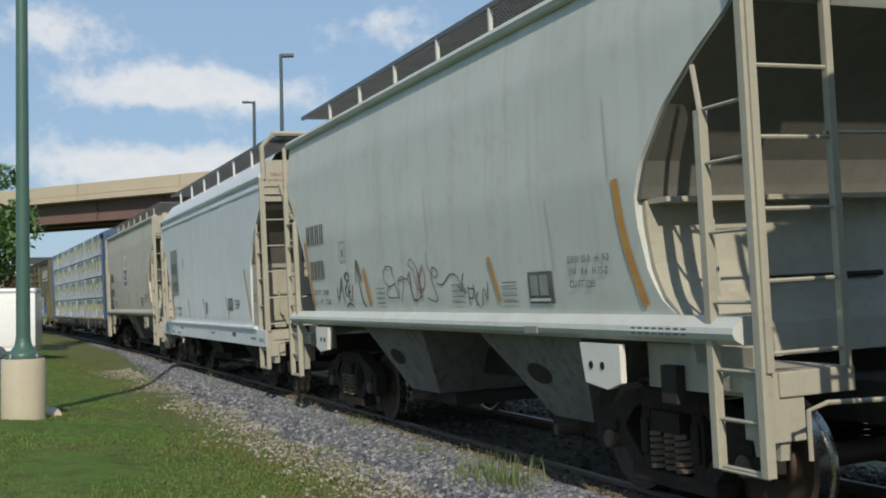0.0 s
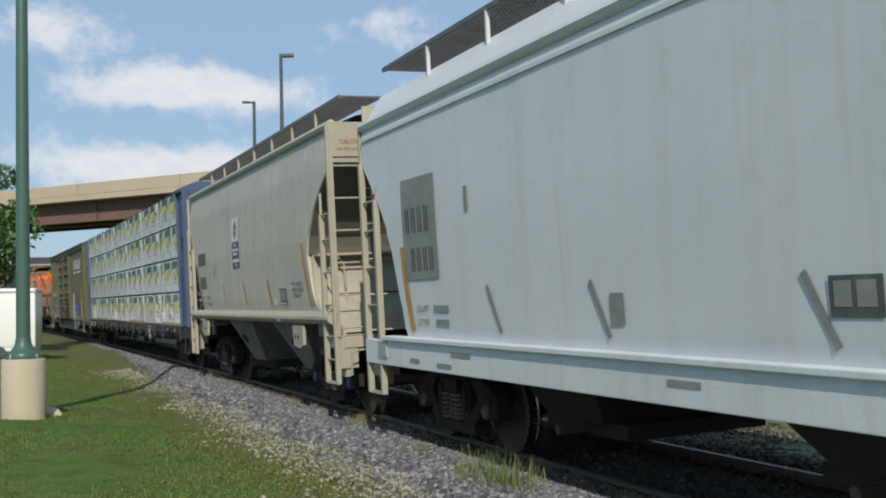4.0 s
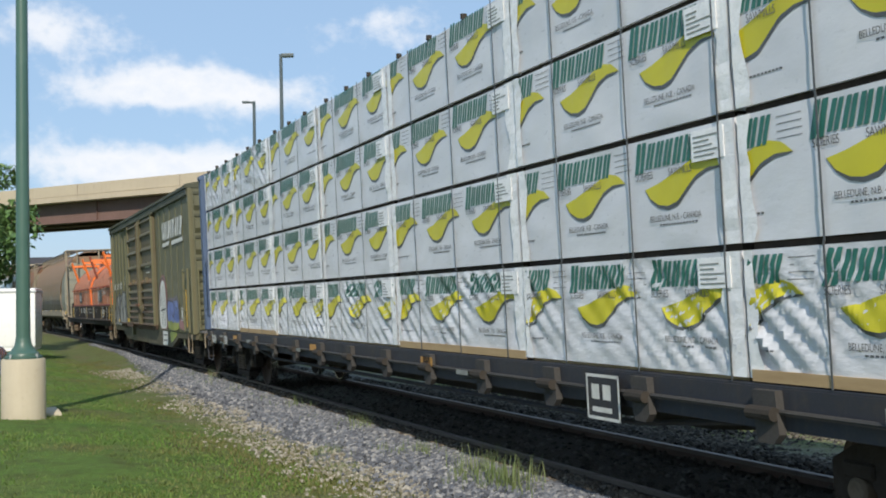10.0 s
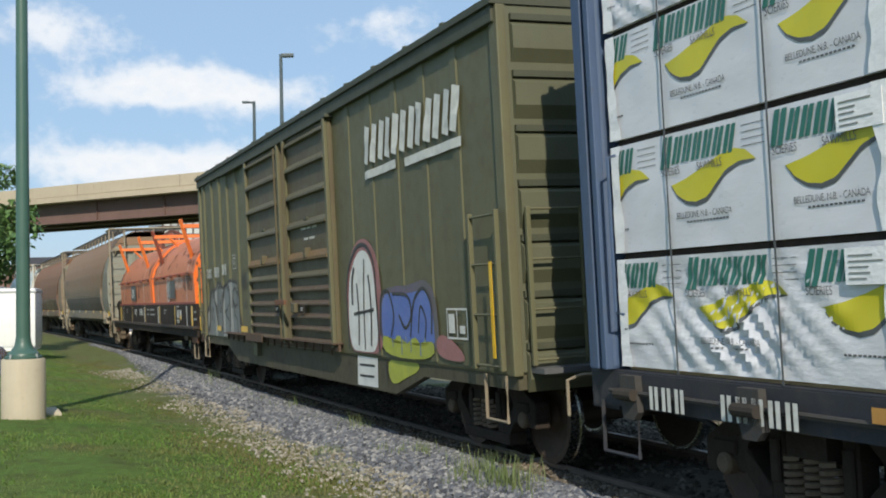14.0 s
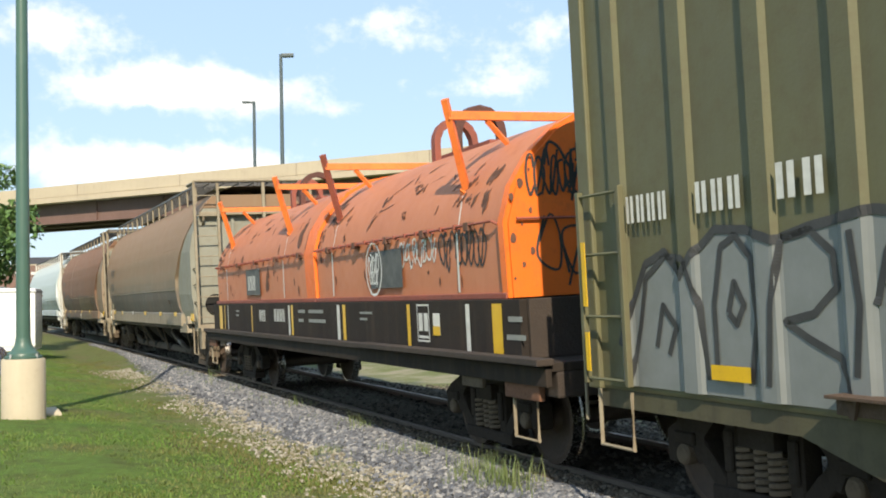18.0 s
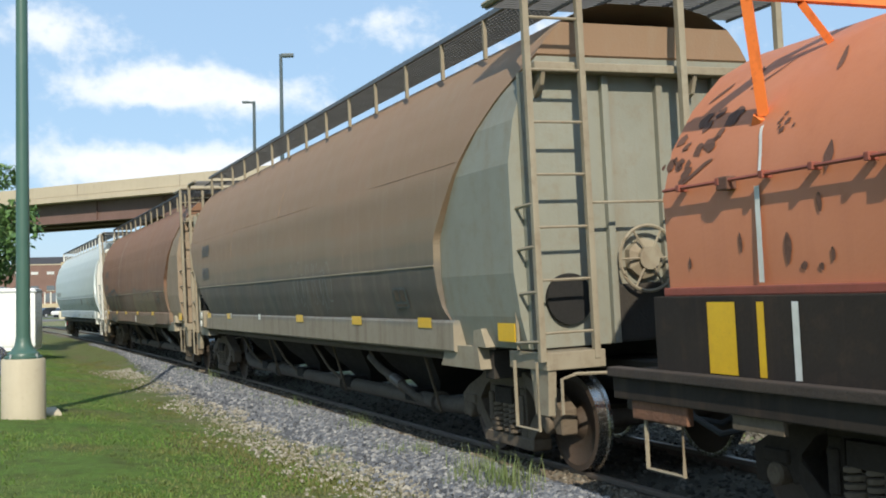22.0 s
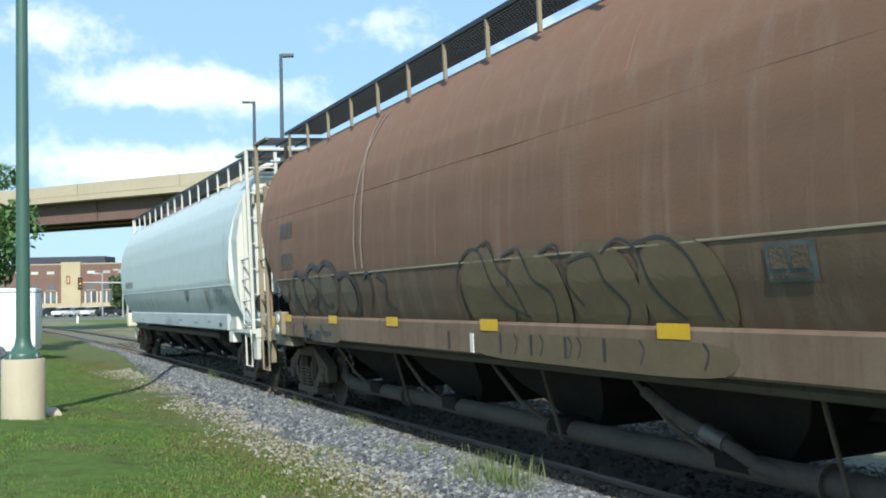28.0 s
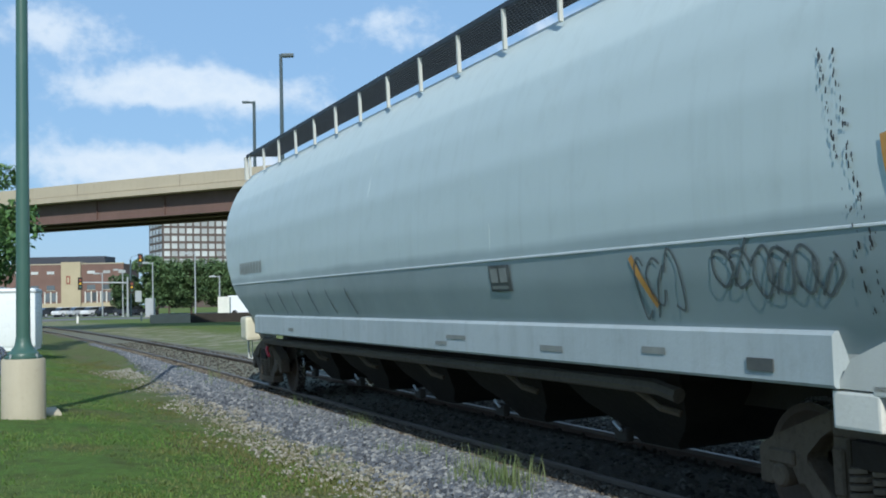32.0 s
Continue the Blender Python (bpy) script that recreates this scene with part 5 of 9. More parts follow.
def two_bay(name, label, u, body, trim, deep_sill=False, top=4.13, stripe=True):
    car = thing(name, label, "hopper car", "covered hopper cars")
    MOVING.append((car, u, 4.1, Matrix.Identity(4)))
    H = 5.77
    if deep_sill:
        rows_w = [(1.20, 1.44), (1.35, 1.47), (2.6, 1.50), (3.72, 1.50), (3.84, 1.46)]
        roof = [(-1.34, 4.06), (-1.2, 4.26), (-0.9, 4.4), (-0.5, 4.44), (0.5, 4.44), (0.9, 4.4), (1.2, 4.26), (1.34, 4.06)]
    else:
        rows_w = [(1.48, 1.42), (1.7, 1.45), (2.6, 1.50), (3.6, 1.47), (top, 1.40)]
        roof = [(-1.05, top + 0.14), (-0.6, top + 0.22), (0.6, top + 0.22), (1.05, top + 0.14)]
    cut = [(1.2, 4.9), (1.5, 4.84), (1.6, 4.62), (1.85, 4.46), (2.19, 4.38), (2.4, 4.37), (2.65, 4.48), (3.0, 4.78), (3.3, 5.18), (3.5, 5.52), (3.62, 5.66), (4.3, 5.70)]
    rear = [(1.2, 4.45), (1.6, 4.55), (1.75, 4.62), (2.16, 4.74), (2.6, 4.95), (2.9, 5.2), (3.14, 5.45), (3.36, 5.68), (4.3, 5.72)]
    if deep_sill:
        cut = [(1.2, 4.5), (1.82, 4.55), (2.34, 4.6), (2.65, 4.78), (2.92, 5.04), (3.33, 5.58), (3.45, 5.68), (4.3, 5.70)]
    part("body", shell(rows_w, cut, roof, 34, 30, 0.008, int(-u), rear), body, car, smooth=True)
    z_top = rows_w[-1][0]
    for s in (-1, 1):
        c = bmesh.new()
        tube(c, [(-5.7, s * (rows_w[-1][1] + 0.02), z_top + 0.02), (5.7, s * (rows_w[-1][1] + 0.02), z_top + 0.02)], 0.06, 8)
        part("top_chord", c, body, car)
        if deep_sill:
            part("side_sill", a_box(-H if s < 0 else -4.6, H if s < 0 else 4.6, s * 1.50 - 0.04, s * 1.50 + 0.04, 0.90, 1.20, 0.01), PALE_SILL, car, "off-white side sill")
            part("sill_ledge", a_box(-H + 0.7 if s < 0 else -4.5, H - 0.7 if s < 0 else 4.5, *sorted((s * 1.40, s * 1.58)), 1.2, 1.25, 0.01), PALE_SILL, car)
            part("roof_ledge", a_box(-5.66, 5.66, *sorted((s * 1.38, s * 1.52)), 3.66, 3.7), body, car)
        else:
            part("side_sill", prism_x(bmesh.new(), [(s * 1.40, 1.34), (s * 1.48, 1.34), (s * 1.55, 1.38), (s * 1.57, 1.42), (s * 1.56, 1.46), (s * 1.47, 1.53), (s * 1.40, 1.53)], -5.55, 5.55), trim if body is not GREY else body, car)
    # hopper bays below the sill
    zb = 0.90 if deep_sill else 1.31
    for x0, x1, b0, b1 in ((0.65, 3.1, 1.75, 2.5), (-3.05, -0.7, -2.2, -1.2)):
        bm = bmesh.new()
        t = [bm.verts.new(v) for v in ((x0, -1.3, 1.5), (x1, -1.3, 1.5), (x1, 1.3, 1.5), (x0, 1.3, 1.5))]
        q = [bm.verts.new(v) for v in ((b0, -0.85, 0.5), (b1, -0.85, 0.5), (b1, 0.85, 0.5), (b0, 0.85, 0.5))]
        bm.faces.new(q)
        for i in range(4):
            bm.faces.new((t[i], t[(i + 1) % 4], q[(i + 1) % 4], q[i]))
        bay = part("hopper_bay", bm, BLACK_STEEL if deep_sill else GRIMY_BAY, car)
        part("outlet_gate", a_box(b0 - 0.25, b1 + 0.25, -0.75, 0.75, 0.36, 0.5, 0.01), BLACK_STEEL, bay)
        if not deep_sill:
            bm = bmesh.new()
            blob(bm, [(b0 + 0.1 + 0.24 * math.cos(a), 0.93 + 0.11 * math.sin(a)) for a in (k * 0.7 for k in range(9))], lambda px_, pz_: (px_, -1.312 + (1.5 - pz_) * 0.45, pz_), 2)
            part("grease_stain", bm, BLACK_STEEL, bay, "dark grease stain")
        g = tube(bmesh.new(), [((b0 + b1) / 2, -1.05, 0.42), ((b0 + b1) / 2, -0.7, 0.42)], 0.05, 10)
        part("gate_handle", g, PIPE_BROWN, bay)
    part("centre_sill", a_box(-4.6, 4.6, -0.3, 0.3, 0.72, 1.02), BLACK_STEEL, car)
    for way in (1, -1):
        x = way * H
        sz = 1.18
        end_gear(car, H, way, trim, sz)
        # side ladder at the near corner, end ladder round it
        xi = x - way * 0.52
        ladder(car, (x - way * 0.03, -1.5), (xi, -1.5), 0.53, 3.6, (0.55, 0.86, 1.18, 1.62, 2.08, 2.54, 2.9), trim, tops=(z_top if way > 0 else 3.4, 2.9))
        ladder(car, (x, -1.48), (x, -0.87), 1.18, z_top, [1.3 + 0.45 * k for k in range(6)], trim, 0.028, name="end_ladder")
        ladder(car, (x, 1.46), (x, 0.95), 1.18, 3.4, [1.3 + 0.45 * k for k in range(5)], trim, 0.03, name="end_ladder")
        part("bent_stay", tube(bmesh.new(), [(x - way * 0.62, -1.47, 3.22), (x - way * 0.52, -1.5, 2.9)], 0.02, 6), trim, car)
        edge = cut if way > 0 else rear
        heights = [1.2 + 0.117 * k for k in range(11)]
        outline = [(way * (curve_at(edge, z) + 0.006), z) for z in heights] + [(way * (curve_at(edge, z) + 0.05), z) for z in reversed(heights)]
        part("end_bulkhead", prism(bmesh.new(), outline, -1.425, 1.425), trim, car, "beige end bulkhead")
        part("bulkhead_lip", a_box(*sorted((way * 4.4, way * 4.66)), -1.4, 1.4, 2.342, 2.38), trim, car)
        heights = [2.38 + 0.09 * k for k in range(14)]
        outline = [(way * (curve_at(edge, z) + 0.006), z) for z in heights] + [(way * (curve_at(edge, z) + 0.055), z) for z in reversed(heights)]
        part("slope_sheet_cover", prism(bmesh.new(), outline, -1.465, 1.465), SLOPE_GREY, car, "dark slope sheet, the overhang's shade in its grey")
        part("brake_pipe", tube(bmesh.new(), [(way * 4.63, -1.1, 2.34), (way * 4.64, -1.0, 2.2), (way * 4.66, -0.98, 1.5), (way * 4.7, -0.8, 1.2)], 0.018, 6), trim, car)
        part("shackle_bar", tube(bmesh.new(), [(way * 4.61, -0.55, 1.75), (way * 4.61, 0.6, 1.75)], 0.025, 6), BLACK_STEEL, car)
        part("cross_rail", tube(bmesh.new(), [(x, -0.93, 2.68), (x, 1.4, 2.68)], 0.014, 6), trim, car)
        part("corner_plate", a_box(*sorted((x - way * 0.02, x - way * 0.28)), -1.47, -1.2, 0.74, 1.18, 0.008), trim, car)
        if way > 0 or deep_sill:
            for y0, y1 in ((-1.46, 1.46),) if deep_sill else ((-1.46, -0.70), (0.70, 1.46)):
                part("upper_end_plate", a_box(*sorted((x - way * 0.06, x - way * 0.03)), y0, y1, 3.42 if deep_sill else 3.6, z_top + (0.3 if deep_sill else 0.04), 0.005), trim, car)
            part("warning_panel", a_box(*sorted((x - way * 0.025, x - way * 0.005)), -1.46, -0.84, 3.68, 4.16 if not deep_sill else 3.95), BEIGE, car)
        if deep_sill and way > 0:
            part("brake_handle", tube(bmesh.new(), [(x + 0.03, -1.18, 3.72), (x + 0.06, -1.1, 3.4), (x + 0.04, -0.98, 3.1)], 0.035, 8), trim, car, "hanging beige brake handle")
            post = tube(bmesh.new(), [(x, -1.46, 3.8), (x, -1.46, 4.37), (x, -1.26, 4.6), (x, 1.26, 4.6), (x, 1.46, 4.37), (x, 1.46, 3.8)], 0.045, 6)
            part("crossover_frame", post, trim, car, "bent beige frame over the roof end")
            g = bmesh.new()
            for k in range(11):
                box(g, x - 0.06 - 0.07 * k, x - 0.045 - 0.07 * k, -1.2, 1.2, 4.54, 4.57)
            for k in range(13):
                box(g, x - 0.8, x, -1.2 + 0.2 * k - 0.008, -1.2 + 0.2 * k + 0.008, 4.53, 4.56)
            part("crossover_platform", g, GRATE, car)
        stirrup(car, x - way * 0.26, -1.5, 0.53, 0.9, trim, 0.46)
        # jacking bracket with round holes
        if not deep_sill:
            br = part("jacking_bracket", prism(bmesh.new(), [(way * 3.55, 1.31), (way * 4.15, 1.31), (way * 4.15, 1.02), (way * 3.95, 0.96), (way * 3.62, 1.0)], -1.55, -1.5), WHITE_PLASTIC if body is not GREY_WARM else trim, car)
            for k in (0, 1):
                part("bracket_hole", lathe(bmesh.new(), [(-1.556, 0.032), (-1.552, 0.032)], "y", 14), DARK_HOLE, br, at=pose(way * (3.72 + 0.17 * k), 0, 1.14))
            part("bolster_web", a_box(*sorted((way * 4.15, way * 5.4)), -1.3, -1.25, 0.98, 1.31), trim, car)
    cap = BLUE_CAP if body is GREY_WARM else None
    truck(car, 4.07, False, cap)
    truck(car, -4.07, False, cap)
    zb = 4.57
    board_post = PALE if deep_sill else (trim if body is not GREY else GREY)
    for y0, y1 in ((-1.24, -0.62), (1.24, 0.62)):
        running_board(car, -5.45, 5.6, y0, y1, zb, 4.18, GRATE, board_post, 1.6 if deep_sill else 1.38, 1.5)
    for k in range(4):
        part("roof_hatch", lathe(bmesh.new(), [(z_top + 0.15, 0.42), (z_top + 0.32, 0.42), (z_top + 0.38, 0.3)], "z", 20), body, car, at=pose(-3.9 + 2.6 * k, 0, 0))
    return car


H_FIRST, H_ONE, H_TWO, H_THREE = 1.72, -11.3, -24.45, -37.35


def side_of(rows_w):
    return lambda x, z: (x, -(curve_at(rows_w, z) + 0.012), z)


TWO_BAY_SIDE = side_of([(1.48, 1.42), (1.7, 1.45), (2.6, 1.50), (3.6, 1.47), (4.13, 1.40)])
DEEP_SIDE = side_of([(1.20, 1.44), (1.35, 1.47), (2.6, 1.50), (3.72, 1.50), (3.84, 1.46)])


def laid(name, parent, rows, material, place, label=""):
    """Bars laid on a curved side."""
    out = None
    for g in clusters(rows, 0.005 if name in ("car_mark", "sign_blocks") else 0.1):
        bm = bmesh.new()
        for x, z, w, h in g:
            n = max(1, int(h / 0.12))
            for k in range(n):
                za, zb = z + h * k / n, z + h * (k + 1) / n
                bm.faces.new([bm.verts.new(place(a, b)) for a, b in ((x, za), (x + w, za), (x + w, zb), (x, zb))])
        out = part(name, bm, material, parent, label)
    return out


def slanted(name, parent, pts, width, material, place, label=""):
    bm = bmesh.new()
    ribbon(bm, pts, width, place)
    return part(name, bm, material, parent, label)


def hopper_marks(car, place, seed, tag=True):
    """Stencilled panels, orange stripes and chalked tags on a two-bay hopper's side."""
    rnd = random.Random(seed)
    slanted("rust_stripe", car, [(4.13, 2.56), (4.2, 2.1), (4.4, 1.6)], 0.09, OCHRE, place, "ochre stripe by the end of the side")
    slanted("rust_stripe", car, [(-4.69, 2.56), (-4.62, 2.1), (-4.46, 1.6)], 0.09, OCHRE, place, "ochre stripe by the end of the side")
    slanted("rust_stripe", car, [(1.73, 2.07), (1.92, 1.64)], 0.1 if not tag else 0.06, OCHRE, place)
    slanted("rust_stripe", car, [(-2.07, 2.08), (-1.88, 1.62)], 0.1 if tag else 0.05, OCHRE, place)
    laid("car_mark", car, word_bars(-4.58, 2.5, 4, 0.18, 0.28, 0.05) + word_bars(-4.5, 1.99, 4, 0.14, 0.27, 0.04), STENCIL_BLACK, place, "faded black stencil blocks")
    if tag:
        for z, words in ((1.95, "EXW 10-8   H  9-3"), (1.85, "EW   8-6   H 15-0"), (1.75, "CU FT 3281")):
            part("lettering", text_mesh(words, 0.085, STENCIL_BLACK), None, car, at=pose(3.3, place(3.3, z + 0.06)[1] - 0.004, z, 88, 0, 0))
    else:
        laid("data_marking", car, [(3.34, 1.95, .2, .04), (3.6, 1.95, .36, .04), (3.34, 1.86, .3, .04), (3.7, 1.86, .32, .04), (3.4, 1.77, .42, .04)], STENCIL_GREY, place)
    if tag:
        part("lettering", text_mesh("232800", 0.105, STENCIL_BLACK), None, car, at=pose(-3.98, -1.472, 1.77, 88, 0, 0))
        part("lettering", text_mesh("53200", 0.105, STENCIL_BLACK), None, car, at=pose(-3.9, -1.452, 1.63, 86, 0, 0))
    else:
        laid("data_marking", car, [(-3.92, 1.77, 0.42, 0.07), (-3.85, 1.63, 0.36, 0.07)], STENCIL_GREY, place)
    part("lettering", text_mesh("LD LMT", 0.105, STENCIL_BLACK), None, car, at=pose(-4.42, -1.472, 1.77, 88, 0, 0))
    part("lettering", text_mesh("LT  WT", 0.105, STENCIL_BLACK), None, car, at=pose(-4.36, -1.452, 1.63, 86, 0, 0))
    if not tag:
        laid("panel_border", car, [(2.52, 1.6, 0.50, 0.32)], STENCIL_WHITE, lambda x, z: (x, place(x, z)[1] + 0.003, z), "white painted panel border")
        laid("defect_card_holder", car, [(2.1, 1.63, 0.22, 0.13)], STENCIL_WHITE, place)
    p = laid("data_panel", car, [(2.54, 1.62, 0.46, 0.28)], STENCIL_BLACK, place, "black stencilled panel")
    q = lambda x, z: (x, place(x, z)[1] - 0.003, z)
    laid("panel_marking", p, [(2.58, 1.69, 0.15, 0.18), (2.76, 1.69, 0.15, 0.18)], STENCIL_GREY, q)
    laid("panel_marking", p, [(2.56, 1.64, 0.38, 0.025)], STENCIL_WHITE, q)
    part("sill_plate", a_box(2.62, 2.86, -1.575, -1.56, 1.37, 1.43), STENCIL_GREY, car)
    flat("sill_marking", car, [(4.35 + 0.09 * k, 1.4, 0.06, 0.05) for k in range(8)], STENCIL_BLACK, 1.566)
    laid("small_box", car, [(-3.02, 2.2, .015, .27), (-2.77, 2.2, .015, .27), (-3.02, 2.2, .26, .015), (-3.02, 2.46, .26, .015), (-2.93, 2.27, .08, .1)], STENCIL_GREY, place)
    for x, top in ((0.2, 2.9), (3.0, 2.5), (4.0, 3.2)):
        slanted("run_off_stain", car, [(x, top), (x + 0.03, top - 0.3), (x + 0.06, top - 0.6)], 0.012, RUN_OFF, place)
    if tag:
        thick = [[(-3.27, 1.86), (-3.21, 1.7), (-3.04, 1.97), (-3.02, 1.85), (-2.96, 1.65)], [(-3.04, 2.0), (-3.11, 1.78)], [(-2.79, 1.9), (-2.9, 1.82), (-2.81, 1.72)], [(-2.68, 1.88), (-2.77, 1.79), (-2.68, 1.67)],
                 [(-2.75, 1.79), (-2.66, 1.8)], [(-2.56, 1.88), (-2.64, 1.67)], [(-2.9, 1.6), (-2.77, 1.64), (-2.59, 1.6)], [(-2.9, 2.01), (-2.78, 2.05), (-2.69, 2.0), (-2.77, 1.93), (-2.9, 2.01)]]
        arrow = [[(-2.4, 1.9), (-2.33, 2.2), (-2.16, 1.92)], [(-2.33, 2.18), (-2.2, 1.7), (-2.08, 1.6)]]
        thin = [[(-0.95, 2.05), (-1.2, 2.08), (-1.31, 1.95), (-1.16, 1.84), (-0.91, 1.87), (-1.2, 1.81), (-1.18, 1.71), (-0.87, 1.7)], [(-1.01, 2.05), (-0.81, 1.67), (-0.82, 1.9), (-0.62, 1.92), (-0.76, 1.64)],
                [(-0.79, 1.89), (-0.56, 1.92), (-0.43, 1.85)], [(-0.42, 1.96), (-0.37, 1.67), (-0.11, 1.72), (-0.25, 1.85), (-0.28, 2.0), (-0.43, 2.07), (-0.32, 2.13), (-0.13, 1.96), (-0.11, 1.69)],
                [(0.16, 2.2), (0.16, 2.03), (0.34, 1.91), (0.43, 1.96), (0.3, 2.02), (0.24, 1.89), (0.36, 1.72), (0.31, 1.65), (0.08, 1.69)], [(0.37, 1.85), (0.54, 1.83), (0.76, 1.93), (0.95, 1.9), (1.08, 1.75)]]
        thin_end = [[(1.12, 1.94), (1.06, 1.85), (1.14, 1.73), (0.94, 1.81)], [(1.2, 1.8), (1.21, 1.6)], [(1.19, 1.78), (1.33, 1.76), (1.29, 1.68), (1.2, 1.69)], [(1.33, 1.82), (1.38, 1.6)], [(1.44, 1.74), (1.36, 1.67), (1.45, 1.58)],
                    [(1.51, 1.6), (1.57, 1.77), (1.64, 1.66), (1.68, 1.83)]]
        rusty = [[(-0.5, 1.9), (-0.42, 1.98), (-0.36, 1.72), (-0.24, 1.7), (-0.16, 1.98), (-0.06, 1.66)], [(-0.02, 2.07), (0.06, 1.89), (-0.05, 1.78), (-0.14, 1.87), (-0.03, 2.04)]]
        for strokes, w, mat in ((thick, 0.026, SPRAY_BLACK), (arrow, 0.028, SPRAY_BLACK), (thin, 0.013, SPRAY_BLACK), (thin_end, 0.015, SPRAY_BLACK), (rusty, 0.018, MAROON)):
            for pts in strokes:
                bm = bmesh.new()
                ribbon(bm, pts, w, place)
                part("spray_tag", bm, mat, car, "looping spray-painted line")
        laid("data_marking", car, [(x, 1.63 + 0.06 * k, 0.3, 0.016) for x in (-1.62, 0.78, 2.0) for k in range(4)], STENCIL_GREY, place)



car_zero = two_bay("covered_hopper_car", "brown-grey two-bay covered hopper car, grimy end", H_FIRST, GREY_WARM, GREY_WARM)
car_one = two_bay("covered_hopper_car", "weathered grey two-bay covered hopper car with spray tags", H_ONE, GREY, BEIGE)
car_two = two_bay("covered_hopper_car", "pale blue-grey covered hopper car with a deep white sill", H_TWO, PALE, BEIGE, True)
car_three = two_bay("covered_hopper_car", "warm grey two-bay covered hopper car with a blue placard", H_THREE, GREY_WARM, BEIGE)
hopper_marks(car_one, TWO_BAY_SIDE, 2)
hopper_marks(car_three, TWO_BAY_SIDE, 3, False)


def extra_marks():
    # placard on the third car: a white diamond over violet panels
    q = lambda x, z: (x, TWO_BAY_SIDE(x, z)[1] - 0.003, z)
    laid("placard_panel", car_three, [(-0.92, 2.86, 0.62, 0.45)], WHITE_PLASTIC, TWO_BAY_SIDE, "white placard panel")
    bm = bmesh.new()
    for row in ([(-0.80, 3.08), (-0.62, 3.26), (-0.45, 3.08), (-0.63, 2.89)],):
        bm.faces.new([bm.verts.new(q(x, z)) for x, z in row])
    diamond = part("diamond_mark", bm, PLACARD_BLUE, car_three, "slate-violet diamond")
    for k in range(3):
        bm = bmesh.new()
        x = -0.76 + 0.10 * k
        bm.faces.new([bm.verts.new((a, TWO_BAY_SIDE(a, b)[1] - 0.006, b)) for a, b in ((x, 3.03), (x + 0.05, 3.03), (x + 0.06, 3.11 + 0.02 * (k % 2)), (x + 0.01, 3.11))])
        part("diamond_stroke", bm, WHITE_PLASTIC, diamond)
    laid("placard_panel", car_three, [(-0.92, 2.34, 0.63, 0.5)], PLACARD_BLUE, TWO_BAY_SIDE, "slate-violet placard panel")
    for row in ((-0.69, 2.76, .12, .045), (-0.87, 2.67, .53, .045), (-0.77, 2.59, .32, .045), (-0.88, 2.45, .56, .07), (-0.7, 2.38, .2, .025)):
        laid("placard_line", car_three, [row], STENCIL_WHITE, q)
    slanted("rust_stripe", car_three, [(-0.19, 2.09), (-0.02, 1.63)], 0.07, OCHRE, TWO_BAY_SIDE)
    # second car
    pl = DEEP_SIDE
    laid("grey_patch", car_two, [(-4.33, 1.9, 1.0, 1.13)], STENCIL_GREY, pl, "grey painted-out patch")
    q2 = lambda x, z: (x, pl(x, z)[1] - 0.003, z)
    laid("car_mark", car_two, word_bars(-4.22, 2.42, 4, 0.13, 0.28, 0.06) + word_bars(-4.1, 1.99, 4, 0.12, 0.26, 0.06), STENCIL_BLACK, q2, "black stencil blocks")
    part("lettering", text_mesh("LD LMT", 0.105, STENCIL_BLACK), None, car_two, at=pose(-4.05, -1.488, 1.54, 90, 0, 0))
    part("lettering", text_mesh("LT WT", 0.105, STENCIL_BLACK), None, car_two, at=pose(-4.02, -1.484, 1.39, 90, 0, 0))
    laid("data_marking", car_two, [(-3.55, 1.54, 0.42, 0.07), (-3.5, 1.39, 0.36, 0.07), (3.1, 1.7, 0.5, 0.035), (3.12, 1.63, 0.44, 0.035), (3.15, 1.56, 0.3, 0.035), (0.1, 1.45, .2, .25)], STENCIL_GREY, pl)
    slanted("rust_stripe", car_two, [(-4.39, 2.28), (-4.33, 1.8), (-4.2, 1.32)], 0.13, OCHRE, pl, "ochre stripe by the end of the side")
    slanted("rust_stripe", car_two, [(4.08, 2.28), (4.25, 1.9), (4.5, 1.36)], 0.07, OCHRE, pl, "ochre stripe by the end of the side")
    for x in (-2.15, -0.19, 2.29):
        slanted("rust_stripe", car_two, [(x, 1.8), (x + 0.26, 1.35)], 0.06, STENCIL_GREY, pl)
    p = laid("data_panel", car_two, [(2.5, 1.53, 0.42, 0.24)], STENCIL_BLACK, pl, "black stencilled panel")
    laid("panel_marking", p, [(2.54, 1.59, 0.14, 0.15), (2.72, 1.59, 0.15, 0.15)], STENCIL_GREY, q2)
    laid("small_box", car_two, [(-2.55, 2.55, 0.08, 0.25)], STENCIL_GREY, pl)
    part("sill_plate", a_box(3.08, 3.36, -1.552, -1.54, 1.04, 1.12), STENCIL_BLACK, car_two)
    flat("sill_marking", car_two, [(4.6, 1.02, .45, .04), (0.9, 1.04, .4, .05), (-3.0, 1.08, .5, .05), (-4.2, 0.97, .3, .05), (-3.4, 0.95, .4, .05), (5.3, 1.0, 0.3, 0.05)], STENCIL_GREY, 1.546)
    part("lamp_box", a_box(-5.25, -4.95, -1.56, -1.54, 1.0, 1.18), GALV, car_two)
    part("lettering", text_mesh("DEFECT", 0.075, STENCIL_BLACK), None, car_two, at=pose(4.6, -1.452, 1.78, 90, 0, 0))
    part("lettering", text_mesh("CARD", 0.075, STENCIL_BLACK), None, car_two, at=pose(4.6, -1.452, 1.7, 90, 0, 0))
